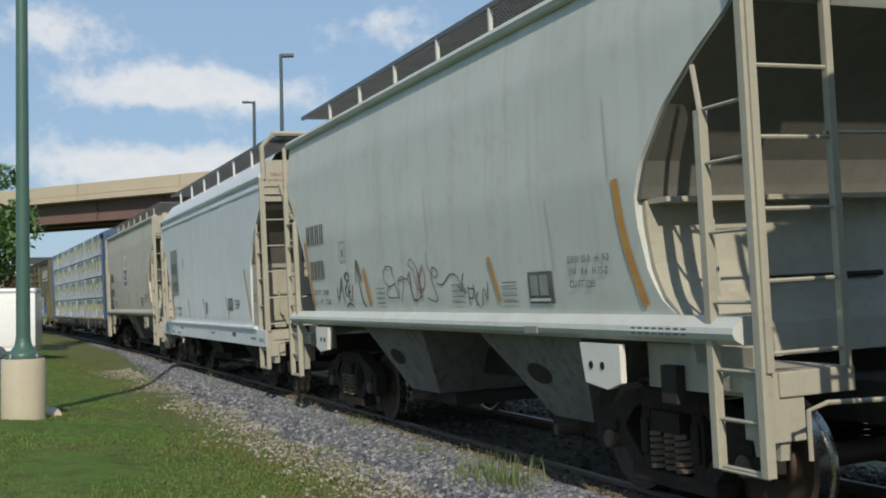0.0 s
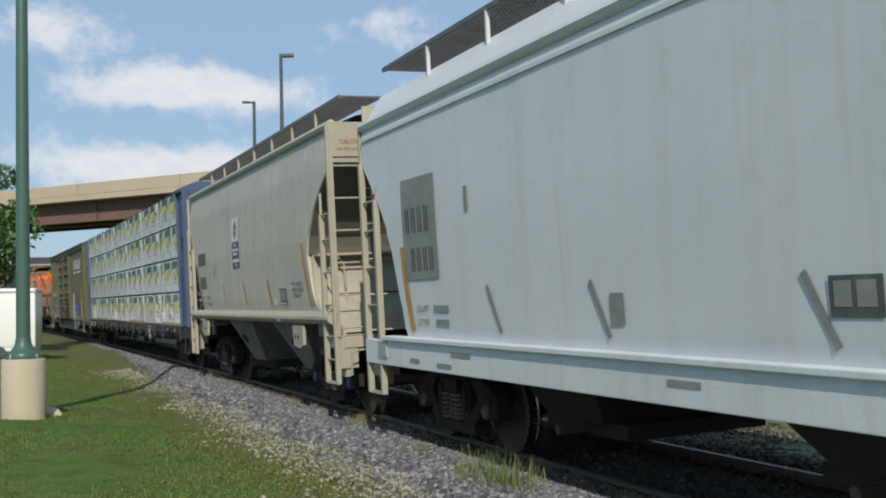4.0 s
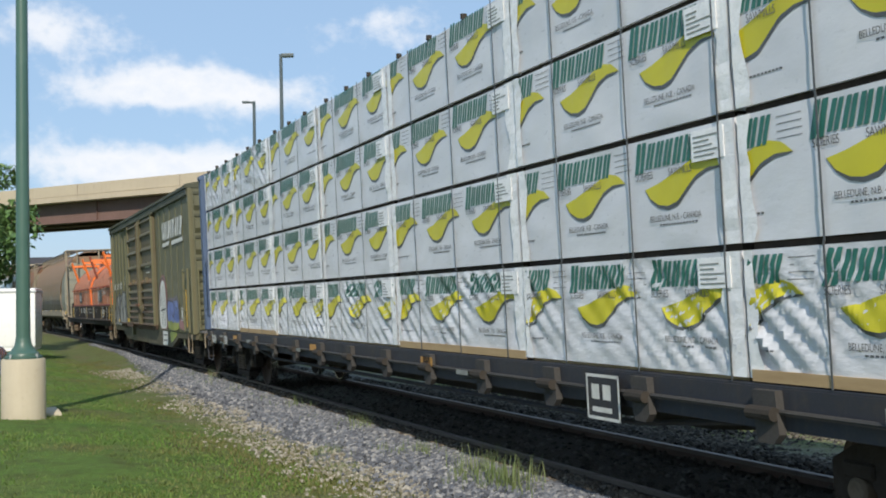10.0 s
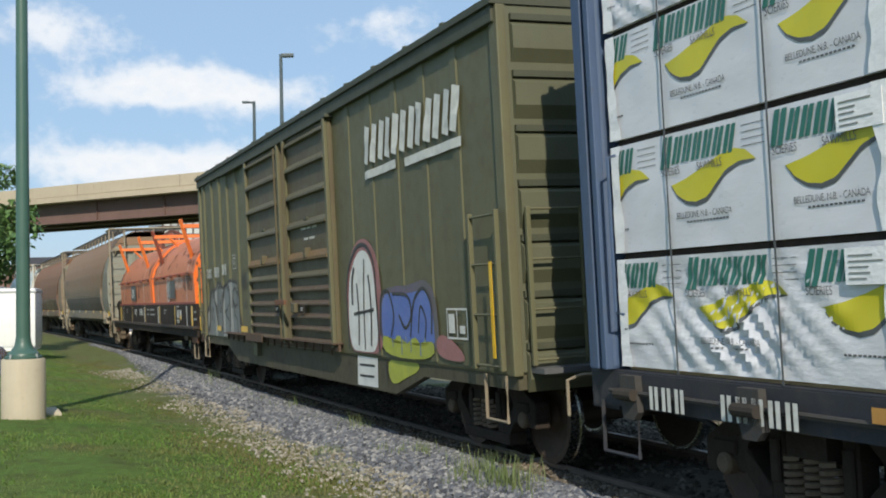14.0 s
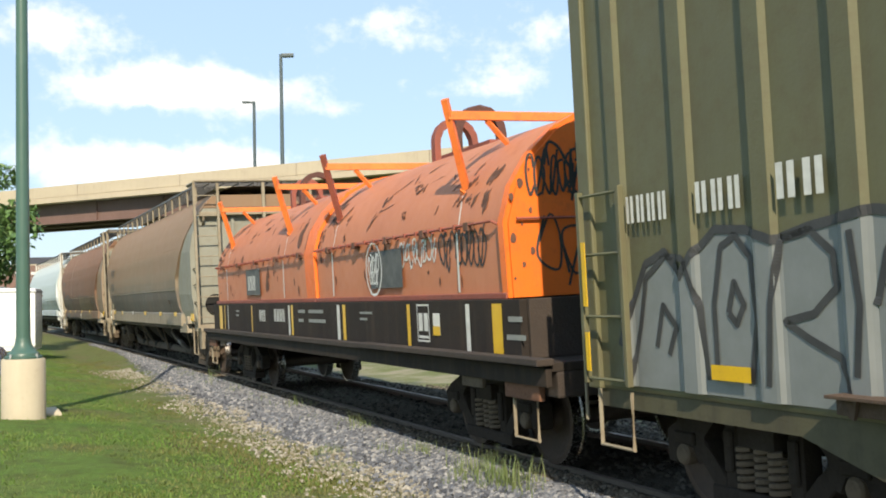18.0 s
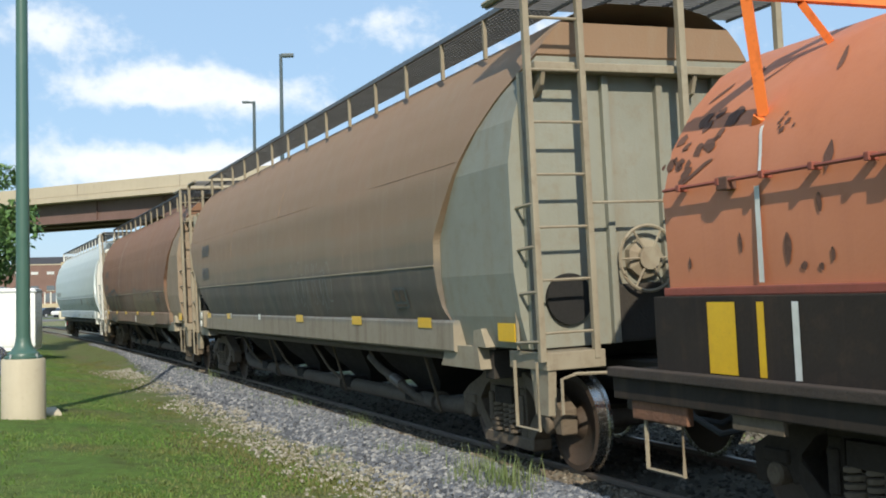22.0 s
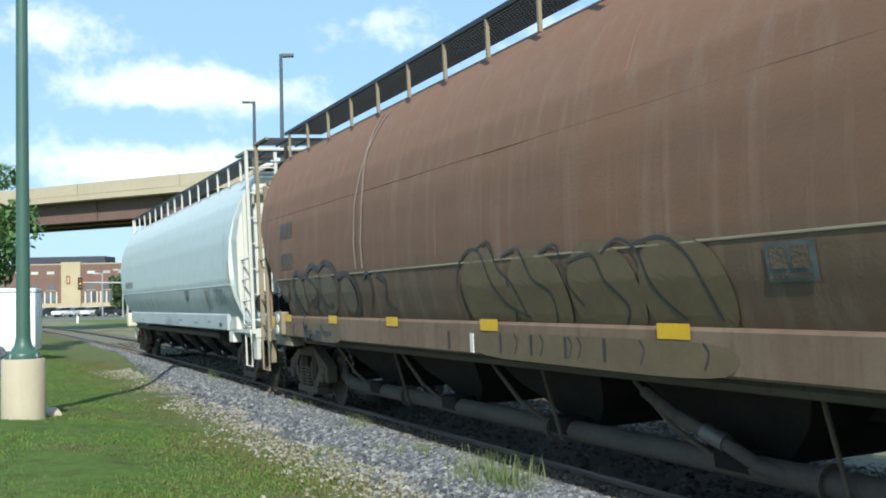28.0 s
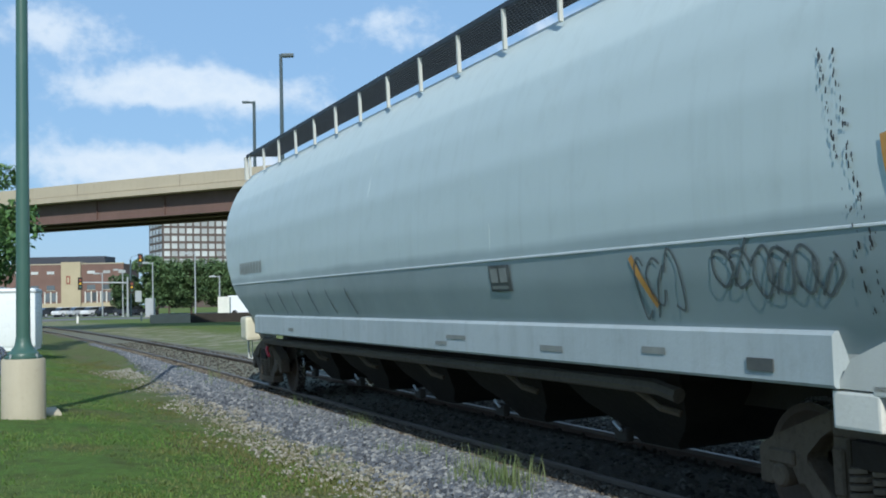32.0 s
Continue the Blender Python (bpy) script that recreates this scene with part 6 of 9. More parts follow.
    part("defect_plate", a_box(4.5, 5.05, -1.45, -1.44, 1.24, 2.36), BEIGE, car_two)
    # warning lettering on the end panels
    for c in (car_two, car_three):
        part("lettering", text_mesh("CAUTION", 0.085, MAROON), None, c, at=pose(5.772, -1.34, 3.86, 90, 0, 90))
        part("lettering", text_mesh("NO SIDE LADDER", 0.052, MAROON), None, c, at=pose(5.772, -1.38, 3.77, 90, 0, 90))


extra_marks()


# ---- three-bay hoppers with rounded sides ----
ROUND_W = [(1.30, 1.42), (1.5, 1.50), (1.8, 1.575), (2.03, 1.60), (2.4, 1.60), (2.9, 1.56), (3.3, 1.47), (3.6, 1.36), (3.85, 1.23), (4.05, 1.09), (4.2, 0.94)]
ROUND_ROOF = [(-0.7, 4.33), (-0.4, 4.40), (0.4, 4.40), (0.7, 4.33)]
ROUND_SIDE = side_of(ROUND_W)


def pocket(half, top, low):
    """A bowed hopper pocket: wide at the top, drawn in on all four sides to its outlet."""
    bm = bmesh.new()
    rings = []
    for z, a, b in ((top, half, 1.0), (top - 0.12, half * 0.96, 0.96), (top - 0.3, half * 0.8, 0.84), (top - 0.45, half * 0.56, 0.7), (low + 0.05, half * 0.33, 0.62), (low, half * 0.3, 0.58)):
        rings.append([bm.verts.new((x, y, z)) for x, y in ((-a, -b), (a, -b), (a, b), (-a, b))])
    for p, q in zip(rings, rings[1:]):
        for k in range(4):
            bm.faces.new((p[k], p[(k + 1) % 4], q[(k + 1) % 4], q[k]))
    bm.faces.new(rings[0])
    bm.faces.new(rings[-1][::-1])
    return bm


def three_bay(name, label, u, body, end_mat, trim, half, truck_x, sill_mat, board_mat, tail=False, pockets=()):
    car = thing(name, label, "hopper car", "rounded covered hopper cars")
    MOVING.append((car, u, truck_x, Matrix.Identity(4)))
    e = half - 8.75
    if tail:
        rows_x = [(1.30, 9.2), (1.46, 9.08), (1.8, 8.84), (2.13, 8.65), (2.5, 8.56), (2.9, 8.52), (3.3, 8.55), (3.7, 8.67), (4.0, 8.82), (4.2, 8.9)]
        rows_b = [(1.30, 6.9), (1.5, 7.2), (1.9, 7.95), (2.3, 8.4), (2.7, 8.7), (3.1, 8.9), (3.4, 9.0), (3.7, 9.02), (3.95, 8.98), (4.2, 8.9)]
    else:
        rows_x = [(1.30, 6.92 + e), (1.6, 6.70 + e), (2.3, 6.72 + e), (2.6, 6.95 + e), (3.07, 7.35 + e), (3.5, 7.85 + e), (3.9, 8.45 + e), (4.2, 8.5 + e)]
        rows_b = [(1.30, 6.3 + e), (1.6, 6.4 + e), (2.0, 7.0 + e), (2.54, 7.75 + e), (3.0, 8.15 + e), (3.5, 8.3 + e), (3.9, 8.4 + e), (4.2, 8.42 + e)]
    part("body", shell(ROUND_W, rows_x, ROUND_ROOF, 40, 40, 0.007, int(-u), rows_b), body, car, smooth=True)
    seam = bmesh.new()
    n = 24
    x_a, x_b = -curve_at(rows_b, 2.03), curve_at(rows_x, 2.03)
    pts = [(x_a + (x_b - x_a) * k / n, -1.602, 2.03) for k in range(n + 1)]
    tube(seam, pts, 0.011, 5)
    part("side_seam", seam, TAN_TRIM if body is not WHITE_BLUE else PALE_SILL, car)
    if not tail:
        upper = bmesh.new()
        tube(upper, [(-curve_at(rows_b, 3.05) + (curve_at(rows_b, 3.05) + curve_at(rows_x, 3.05)) * k / n, -curve_at(ROUND_W, 3.05) + 0.002, 3.05) for k in range(n + 1)], 0.006, 5)
        part("upper_weld", upper, body, car)
    for x in (-3.6, 0.0, 3.6):
        rib = bmesh.new()
        zs = [1.34 + 2.84 * k / 14 for k in range(15)]
        tube(rib, [(x, -curve_at(ROUND_W, z) + (0.006 if tail else 0.003), z) for z in zs], 0.0055, 5)
        part("side_weld", rib, body, car)
    for s in (-1, 1):
        part("side_sill", prism_x(bmesh.new(), [(s * 1.40, 1.13), (s * 1.52, 1.13), (s * 1.54, 1.15), (s * 1.535, 1.43), (s * 1.51, 1.455), (s * 1.40, 1.455)], -7.0 - e if not tail else -6.6, 7.0 + e if not tail else 7.95), sill_mat, car)
    if tail:
        line = [(-7.2, -1.15, 0.90), (-6.9, -1.3, 0.98), (5.8, -1.3, 0.98), (6.05, -1.28, 0.93)]
    else:
        line = [(-6.4, -1.3, 1.07), (6.4, -1.3, 1.07)]
    part("train_line_pipe", tube(bmesh.new(), line, 0.06, 8), PIPE_BROWN, car, "dusty brown pipe below the sill", smooth=True)
    part("centre_sill", a_box(-7.6, 7.6, -0.32, 0.32, 0.74, 1.1), BLACK_STEEL, car)
    if not tail:
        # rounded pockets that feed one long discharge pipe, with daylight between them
        part("bay_shroud", a_box(-5.4, 5.4, -1.25, 1.25, 1.06, 1.38), NEAR_BLACK, car)
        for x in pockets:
            bay = part("hopper_pocket", pocket(1.02, 1.06, 0.40), NEAR_BLACK, car, smooth=True, at=pose(x, 0, 0))
            part("outlet_valve", a_box(-0.22, 0.22, -0.9, -0.45, 0.34, 0.5, 0.03), NEAR_BLACK, bay)
            part("valve_arm", tube(bmesh.new(), [(-0.9, -1.12, 0.98), (-0.55, -1.0, 0.62), (-0.2, -0.86, 0.40)], 0.022, 6), TRUCK_TAN, bay)
        pipe = tube(bmesh.new(), [(-6.3, -0.72, 0.72), (-6.0, -0.76, 0.5), (-5.6, -0.8, 0.40), (-5.0, -0.8, 0.38), (5.0, -0.8, 0.38), (5.6, -0.8, 0.40), (6.0, -0.76, 0.5), (6.3, -0.72, 0.72)], 0.1, 12)
        part("discharge_pipe", pipe, PIPE_BROWN, car, "dusty brown discharge pipe", smooth=True)
        for x in (-3.1, 1.0, 4.8):
            part("pipe_flange", tube(bmesh.new(), [(x - 0.02, -0.8, 0.38), (x + 0.02, -0.8, 0.38)], 0.14, 14), PIPE_BROWN, car)
            part("pipe_hanger", tube(bmesh.new(), [(x + 0.3, -1.1, 1.0), (x + 0.3, -0.92, 0.3)], 0.02, 6), TRUCK_TAN, car)
        bend = [(3.07, -1.1, 0.9), (3.4, -1.06, 0.74), (3.85, -1.0, 0.6), (4.2, -0.9, 0.42), (4.6, -0.82, 0.36)]
        part("unloading_spout", tube(bmesh.new(), bend, 0.055, 10), PIPE_BROWN, car, "dusty curved unloading spout", smooth=True)
        part("spout_collar", tube(bmesh.new(), [(3.72, -1.02, 0.64), (3.92, -0.98, 0.57)], 0.066, 12), GATE_STEEL, car, "worn steel pipe collar", smooth=True)
    else:
        part("bay_shroud", a_box(-6.0, 5.8, -1.1, 1.1, 0.98, 1.38), NEAR_BLACK, car)
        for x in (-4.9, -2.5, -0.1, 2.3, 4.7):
            bay = part("hopper_pocket", pocket(0.98, 0.98, 0.34), NEAR_BLACK, car, smooth=True, at=pose(x, 0, 0))
            x = 0.0
            part("valve_arm", tube(bmesh.new(), [(0.5, -1.12, 0.92), (0.8, -1.08, 0.78), (0.95, -1.0, 0.74)], 0.03, 6), TRUCK_TAN, bay)
            part("outlet_valve", a_box(x - 0.1, x + 0.1, -0.98, -0.9, 0.42, 0.54, 0.02), BLACK_STEEL, bay)
            part("valve_handle", tube(bmesh.new(), [(x - 0.06, -1.0, 0.58), (x + 0.06, -1.0, 0.52)], 0.016, 6), GALV, bay)
    for way in (1, -1):
        x = way * half
        f = x - way * (0.72 if tail else 0.32)
        if tail and way < 0:
            part("stub_sill", a_box(-half + 0.3, -6.5, -0.32, 0.32, 0.72, 1.1), BLACK_STEEL, car)
            part("end_platform", a_box(-half + 0.5, -half + 1.6, -1.1, 1.1, 1.02, 1.16, 0.01), trim, car)
            coupler(car, -half + 0.4, -1, trim)
            part("tail_step", tube(bmesh.new(), [(-half + 0.55, -1.1, 1.1), (-half + 0.55, -1.1, 0.55), (-half + 0.9, -1.1, 0.55), (-half + 0.9, -1.1, 1.1)], 0.02, 6), trim, car)
            part("box_bracket", a_box(-7.6, -7.25, -1.3, -1.0, 1.0, 1.1), trim, car)
            part("tail_post", a_box(-8.75, -8.68, -1.12, -1.05, 4.1, 4.55), trim, car)
            continue
        ew = [(1.2, 1.40), (1.5, 1.47), (1.9, 1.52), (2.9, 1.52), (3.3, 1.45), (3.6, 1.34), (3.85, 1.20), (4.06, 1.06)]
        if way < 0:
            ew = [(z, w - 0.45) for z, w in ew]
        part("end_box", prism_x(bmesh.new(), [(-w, z) for z, w in ew] + [(w, z) for z, w in ew[::-1]], *sorted((f, way * (6.2 + e)))), end_mat, car, "flat end panel")
        for y in (-1.36, -0.5, 0.1, 0.75, 1.3):
            part("end_rib", a_box(*sorted((f, f + way * 0.07)), y - 0.035, y + 0.035, 1.2, 3.72, 0.008), end_mat, car)
        part("end_beam", a_box(*sorted((f, f + way * 0.2)), -1.3, 1.3, 3.72, 3.8, 0.01), trim, car)
        for y in (-1.2, 0.45):
            part("beam_gusset", prism(bmesh.new(), [(f, 3.72), (f + way * 0.18, 3.72), (f + way * 0.12, 3.55), (f, 3.5)], y - 0.02, y + 0.02), trim, car)
        hole = part("discharge_port", lathe(bmesh.new(), [(0, 0.235), (0.05, 0.235), (0.055, 0.0)], "x", 32), DARK_HOLE, car, "round dark opening in the end sheet", at=pose(f + way * 0.005, -0.98, 1.64, 0, 0, 0 if way > 0 else 180))
        end_gear(car, half, way, trim, 1.18)
        zt = 4.46
        rungs = [1.35 + 0.47 * k for k in range(7)]
        ladder(car, (x - way * 0.02, -1.43), (x - way * 0.02, -0.88), 1.1, zt, rungs, trim, 0.03, name="end_ladder")
        if way > 0:
            for z in (1.28, 1.72, 2.12, 2.5):
                part("side_grab_iron", tube(bmesh.new(), [(x - 0.02, -1.45, z), (x - (0.62 if tail else 0.42), -1.47, z - 0.02), (x - (0.66 if tail else 0.45), -1.4, z - 0.03)], 0.017, 6), trim, car)
            part("side_grab_post", tube(bmesh.new(), [(x - (0.62 if tail else 0.42), -1.46, 1.2), (x - (0.62 if tail else 0.42), -1.46, 2.48)], 0.017, 6), trim, car)
        else:
            ladder(car, (x - way * 0.02, -1.45), (x - way * 0.5, -1.45), 1.0, 2.45, (1.28, 1.72, 2.42), trim, 0.026)
        stirrup(car, x - way * 0.28, -1.47, 0.5, 1.1, trim, 0.44)
        for y in (0.2, 1.35):
            part("platform_post", a_box(x - 0.035, x + 0.035, y - 0.035, y + 0.035, 1.18 if y > 1 else 2.6, zt, 0.005), trim, car)
        # roof-end platform
        g = bmesh.new()
        for k in range(12):
            xx = x - way * (0.06 + 0.07 * k)
            box(g, xx - 0.01, xx + 0.01, -1.4, 1.4, zt, zt + 0.03)
        for k in range(9):
            yy = -1.4 + 0.35 * k
            box(g, *sorted((x, x - way * 0.85)), yy - 0.012, yy + 0.012, zt - 0.02, zt + 0.01)
        part("end_walkway", g, board_mat, car)
        rail = bmesh.new()
        tube(rail, [(x, -1.43, zt), (x, -1.43, zt + 0.05), (x, 1.43, zt + 0.05)], 0.03, 6)
        tube(rail, [(x, -1.43, zt + 0.02), (x - way * 0.85, -1.43, zt + 0.02)], 0.03, 6)
        part("walkway_rim", rail, trim, car)
        part("grab_iron", tube(bmesh.new(), [(x, -0.85, 2.5), (x, 1.4, 2.5)], 0.015, 6), trim, car)
        # corner shroud above the truck
        if tail:
            part("jacking_pad", a_box(7.88, 8.25, -1.5, -1.3, 0.90, 1.12, 0.02), WHITE_PLASTIC, car, "white jacking pad")
            part("bolster_end", prism(bmesh.new(), [(7.92, 1.13), (8.05, 1.3), (8.3, 1.4), (8.62, 1.4), (8.62, 1.13)], -1.5, -1.28), trim, car)
            part("side_step", a_box(8.2, 9.7, -1.5, -1.3, 1.1, 1.17, 0.01), trim, car)
        else:
            part("bolster_top", prism(bmesh.new(), [(way * (7.4 + e), 1.2), (way * (7.42 + e), 1.36), (way * (7.6 + e), 1.38), (way * (7.7 + e), 1.2)], -1.5, -1.3), trim, car)
            part("bolster_cover", prism(bmesh.new(), [(way * (6.55 + e), 0.98), (way * (6.7 + e), 1.2), (way * (7.5 + e), 1.2), (way * (7.55 + e), 0.98)], -1.5 if not tail else -1.44, -1.3), trim, car)
        if way > 0:
            w = part("hand_brake_wheel", ring_mesh(0.31), trim, car, "spoked hand brake wheel", at=pose(x - 0.2, -0.16, 1.98))
            part("brake_gear_case", lathe(bmesh.new(), [(-0.12, 0.1), (-0.1, 0.2), (0.02, 0.2), (0.05, 0.12)], "x", 7), trim, car, "dusty brake gear casing", at=pose(x - 0.26, -0.16, 1.98))
            part("brake_housing", a_box(x - 0.42, x - 0.28, -0.45, 0.2, 1.2, 1.75, 0.03), BLACK_STEEL, car)
            part("air_reservoir", lathe(bmesh.new(), [(-.5, .12), (-.46, .22), (.46, .22), (.5, .12)], "y", 18), trim, car, at=pose(x - 0.25, 0.95, 1.45))
    truck(car, truck_x, True)
    truck(car, -truck_x, True)
    running_board(car, -half + (1.1 if tail else 0.8), half - 0.8, -1.08, -0.45, 4.58, 4.18, board_mat, trim, 1.15)
    running_board(car, -half + 0.8, half - 0.8, 1.08, 0.45, 4.58, 4.18, board_mat, trim, 1.15)
    for k in range(6):
        part("roof_hatch", a_box(-0.9, 0.9, -0.33, 0.33, 4.38, 4.5, 0.03), body, car, at=pose(-6.25 + 2.5 * k, 0, 0))
    return car


def ring_mesh(r):
    bm = bmesh.new()
    tube(bm, [(0, r * math.cos(a), r * math.sin(a)) for a in (2 * math.pi * k / 28 for k in range(29))], 0.018, 6)
    for k in range(6):
        a = math.pi * k / 3
        tube(bm, [(0.02, 0, 0), (0, r * math.cos(a), r * math.sin(a))], 0.012, 5)
    lathe(bm, [(-0.03, 0.11), (0.03, 0.11)], "x", 14)
    return mesh_of(bm, TAN_TRIM, name="hand_brake_wheel")


GATE_STEEL = surface("scuffed_steel", (0.22, 0.2, 0.18), (0.13, 0.115, 0.1), 6.0, 0.5, 0.4, bump=0.1)
TAN_SILL = surface("streaked_tan_sill", (0.24, 0.21, 0.155), (0.2, 0.165, 0.115), 1.2, 0.75, dirt=(0.12, 0.075, 0.045), dirt_amount=0.4, streak=0.9, bands=[(0, (0.25, 0.215, 0.16)), (1.375, (0.15, 0.155, 0.145))])
BROWN_SILL = surface("rust_browned_sill", (0.20, 0.14, 0.095), (0.16, 0.10, 0.066), 1.2, 0.78, dirt=(0.10, 0.06, 0.036), dirt_amount=0.45, streak=0.9)
H_SEVEN, H_EIGHT, H_NINE = -110.92, -129.6, -148.85
GRATE_DARK = surface("dark_grating", (0.05, 0.06, 0.075), (0.04, 0.045, 0.055), 4.0, 0.6, 0.3)
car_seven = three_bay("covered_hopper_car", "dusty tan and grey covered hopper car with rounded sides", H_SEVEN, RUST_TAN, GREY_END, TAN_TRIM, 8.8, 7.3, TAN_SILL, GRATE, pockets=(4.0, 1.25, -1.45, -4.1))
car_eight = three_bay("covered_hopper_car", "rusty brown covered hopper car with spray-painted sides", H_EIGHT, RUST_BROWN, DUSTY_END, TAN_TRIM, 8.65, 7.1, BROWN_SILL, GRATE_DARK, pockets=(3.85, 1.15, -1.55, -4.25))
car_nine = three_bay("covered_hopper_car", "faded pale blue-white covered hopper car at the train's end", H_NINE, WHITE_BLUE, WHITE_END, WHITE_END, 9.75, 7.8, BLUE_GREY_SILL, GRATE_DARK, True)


CHALK = surface("chalky_wash_streak", (0.36, 0.29, 0.24), (0.26, 0.18, 0.14), 3.0, 0.85, bump=0)


def round_marks():
    q = lambda x, z: (x, ROUND_SIDE(x, z)[1] - 0.003, z)
    for car, xs in ((car_seven, (6.08, 3.7, 0.9, -4.38, -6.48)), (car_eight, (3.96, 0.92, -1.79, -4.2, -6.63))):
        for x in xs:
            flat("reflector", car, [(x, 1.37, 0.4, 0.11)], YELLOW_TAPE, 1.545, "yellow reflective patch on the sill")
        for x in (-4.1, -1.65):
            if car is car_seven:
                flat("small_label", car, [(x, 1.38, 0.16, 0.1)], WHITE_PLASTIC, 1.545)
    for car in (car_seven, car_eight):
        for way in (1, -1):
            part("corner_reflector", a_box(*(sorted((way * 8.0, way * 8.36)) if way > 0 else (-7.76, -7.4)), -1.482, -1.474, 1.27, 1.44), YELLOW_TAPE, car, "yellow reflective patch")
    for car, dz in ((car_seven, 0.0), (car_eight, -0.15), (car_nine, -1.85)):
        k = STENCIL_GREY if car is not car_nine else STENCIL_BLACK
        p = laid("data_panel", car, [(5.4 + dz, 1.58 + (0.16 if dz else 0), 0.44, 0.24)], STENCIL_BLACK, ROUND_SIDE, "black stencilled panel")
        laid("panel_marking", p, [(5.44 + dz, 1.66 + (0.16 if dz else 0), 0.15, 0.13), (5.63 + dz, 1.66 + (0.16 if dz else 0), 0.15, 0.13), (5.44 + dz, 1.6 + (0.16 if dz else 0), 0.34, 0.03)], STENCIL_GREY if car is car_nine else TRUCK_TAN, q)
    for car in (car_seven, car_eight):
        laid("car_mark", car, word_bars(-6.6, 2.68, 4, 0.15, 0.24, 0.05) + word_bars(-6.5, 2.2, 4, 0.14, 0.24, 0.05), STENCIL_BLACK, ROUND_SIDE, "dark stencil blocks")
        part("gauge_box", a_box(-7.12, -6.66, -1.6, -1.46, 1.16, 1.52, 0.02), TAN_TRIM, car)
        for z in (1.42, 1.24):
            part("gauge_dial", lathe(bmesh.new(), [(-1.612, 0.075), (-1.6, 0.075)], "y", 18), WHITE_PLASTIC, car, "round white dial", at=pose(-6.92 + (0.06 if z > 1.3 else 0), 0, z))
    # the tan car: ghost of a painted-over tag
    rnd = random.Random(77)
    bm = bmesh.new()
    scrawl(bm, rnd, 0.8, 3.0, 1.55, 2.25, ROUND_SIDE, 0.008, 9)
    part("spray_tag", bm, STENCIL_GREY, car_seven, "faint grey scribbled tag")
    # the brown car: large spray-painted shapes along the lower side, over the sill
    def lower(x, z):
        """The lower side down to 1.37, the sill's face below it."""
        if z > 1.37:
            return (x, ROUND_SIDE(x, max(z, 1.4))[1] - 0.004, z)
        return (x, -1.546, z)
    bm = bmesh.new()
    for s in (0.7, 1.75, 2.85, 3.9):
        blob(bm, [(s, 1.42), (s - 0.12, 1.8), (s + 0.1, 2.1), (s + 0.5, 2.2 if s < 1 else 2.1), (s + 0.85, 1.98), (s + 1.0, 1.7), (s + 0.95, 1.42), (s + 0.5, 1.39)], ROUND_SIDE, 5)
        part("spray_fill", bm, SPRAY_OLIVE, car_eight, "olive-gold spray-painted shape")
        bm = bmesh.new()
    bm.free()
    strokes = [[(0.62, 1.4), (0.55, 1.9), (0.85, 2.14), (1.15, 2.1), (1.3, 1.85), (1.55, 1.62), (1.95, 1.5)], [(1.05, 2.14), (1.35, 2.2), (1.5, 1.95), (1.75, 1.8), (1.9, 1.5)], [(1.6, 2.05), (1.95, 2.1), (2.15, 1.85), (2.45, 1.7), (2.4, 1.45), (2.1, 1.42)],
               [(2.35, 2.05), (2.65, 2.1), (2.75, 1.8), (2.95, 1.6)], [(2.8, 1.95), (3.2, 2.0), (3.35, 1.8), (3.6, 1.6), (3.5, 1.45)], [(3.35, 2.0), (3.6, 2.1), (3.85, 2.0), (4.0, 1.72), (4.3, 1.5)], [(3.8, 2.05), (4.2, 2.08), (4.5, 1.9), (4.7, 1.5)]]
    for p in strokes:
        ribbon_part = bmesh.new()
        ribbon(ribbon_part, p, 0.026, q)
        part("spray_outline", ribbon_part, SPRAY_BLACK, car_eight, "thin dark spray stroke")
    rnd = random.Random(12)
    for k, x in enumerate((1.65, 2.15, 2.65, 2.8, 3.72, 4.5)):
        ribbon_part = bmesh.new()
        ribbon(ribbon_part, [(x, 1.35), (x + 0.06, 1.28), (x, 1.17)], 0.022, lower)
        part("spray_outline", ribbon_part, SPRAY_BLACK, car_eight)
    # thick black and buff shapes towards the rear
    for pts in ([(-6.6, 1.86), (-6.4, 1.96), (-6.15, 1.92), (-6.2, 1.78), (-6.4, 1.72)], [(-5.75, 1.92), (-5.5, 2.06), (-5.25, 1.98), (-5.2, 1.7), (-5.3, 1.48), (-5.55, 1.55)],
                [(-5.2, 2.0), (-4.9, 2.0), (-4.6, 2.06), (-4.5, 1.85), (-4.7, 1.72), (-4.95, 1.7), (-5.15, 1.62)], [(-4.4, 2.05), (-4.0, 2.1), (-3.6, 1.95), (-3.65, 1.6), (-4.1, 1.45), (-4.4, 1.6)], [(-3.4, 1.95), (-3.0, 2.0), (-2.75, 1.75), (-3.0, 1.5), (-3.35, 1.55)]):
        bm = bmesh.new()
        blob(bm, pts, ROUND_SIDE, 4)
        part("spray_fill", bm, SPRAY_BUFF, car_eight, "buff spray-painted shape")
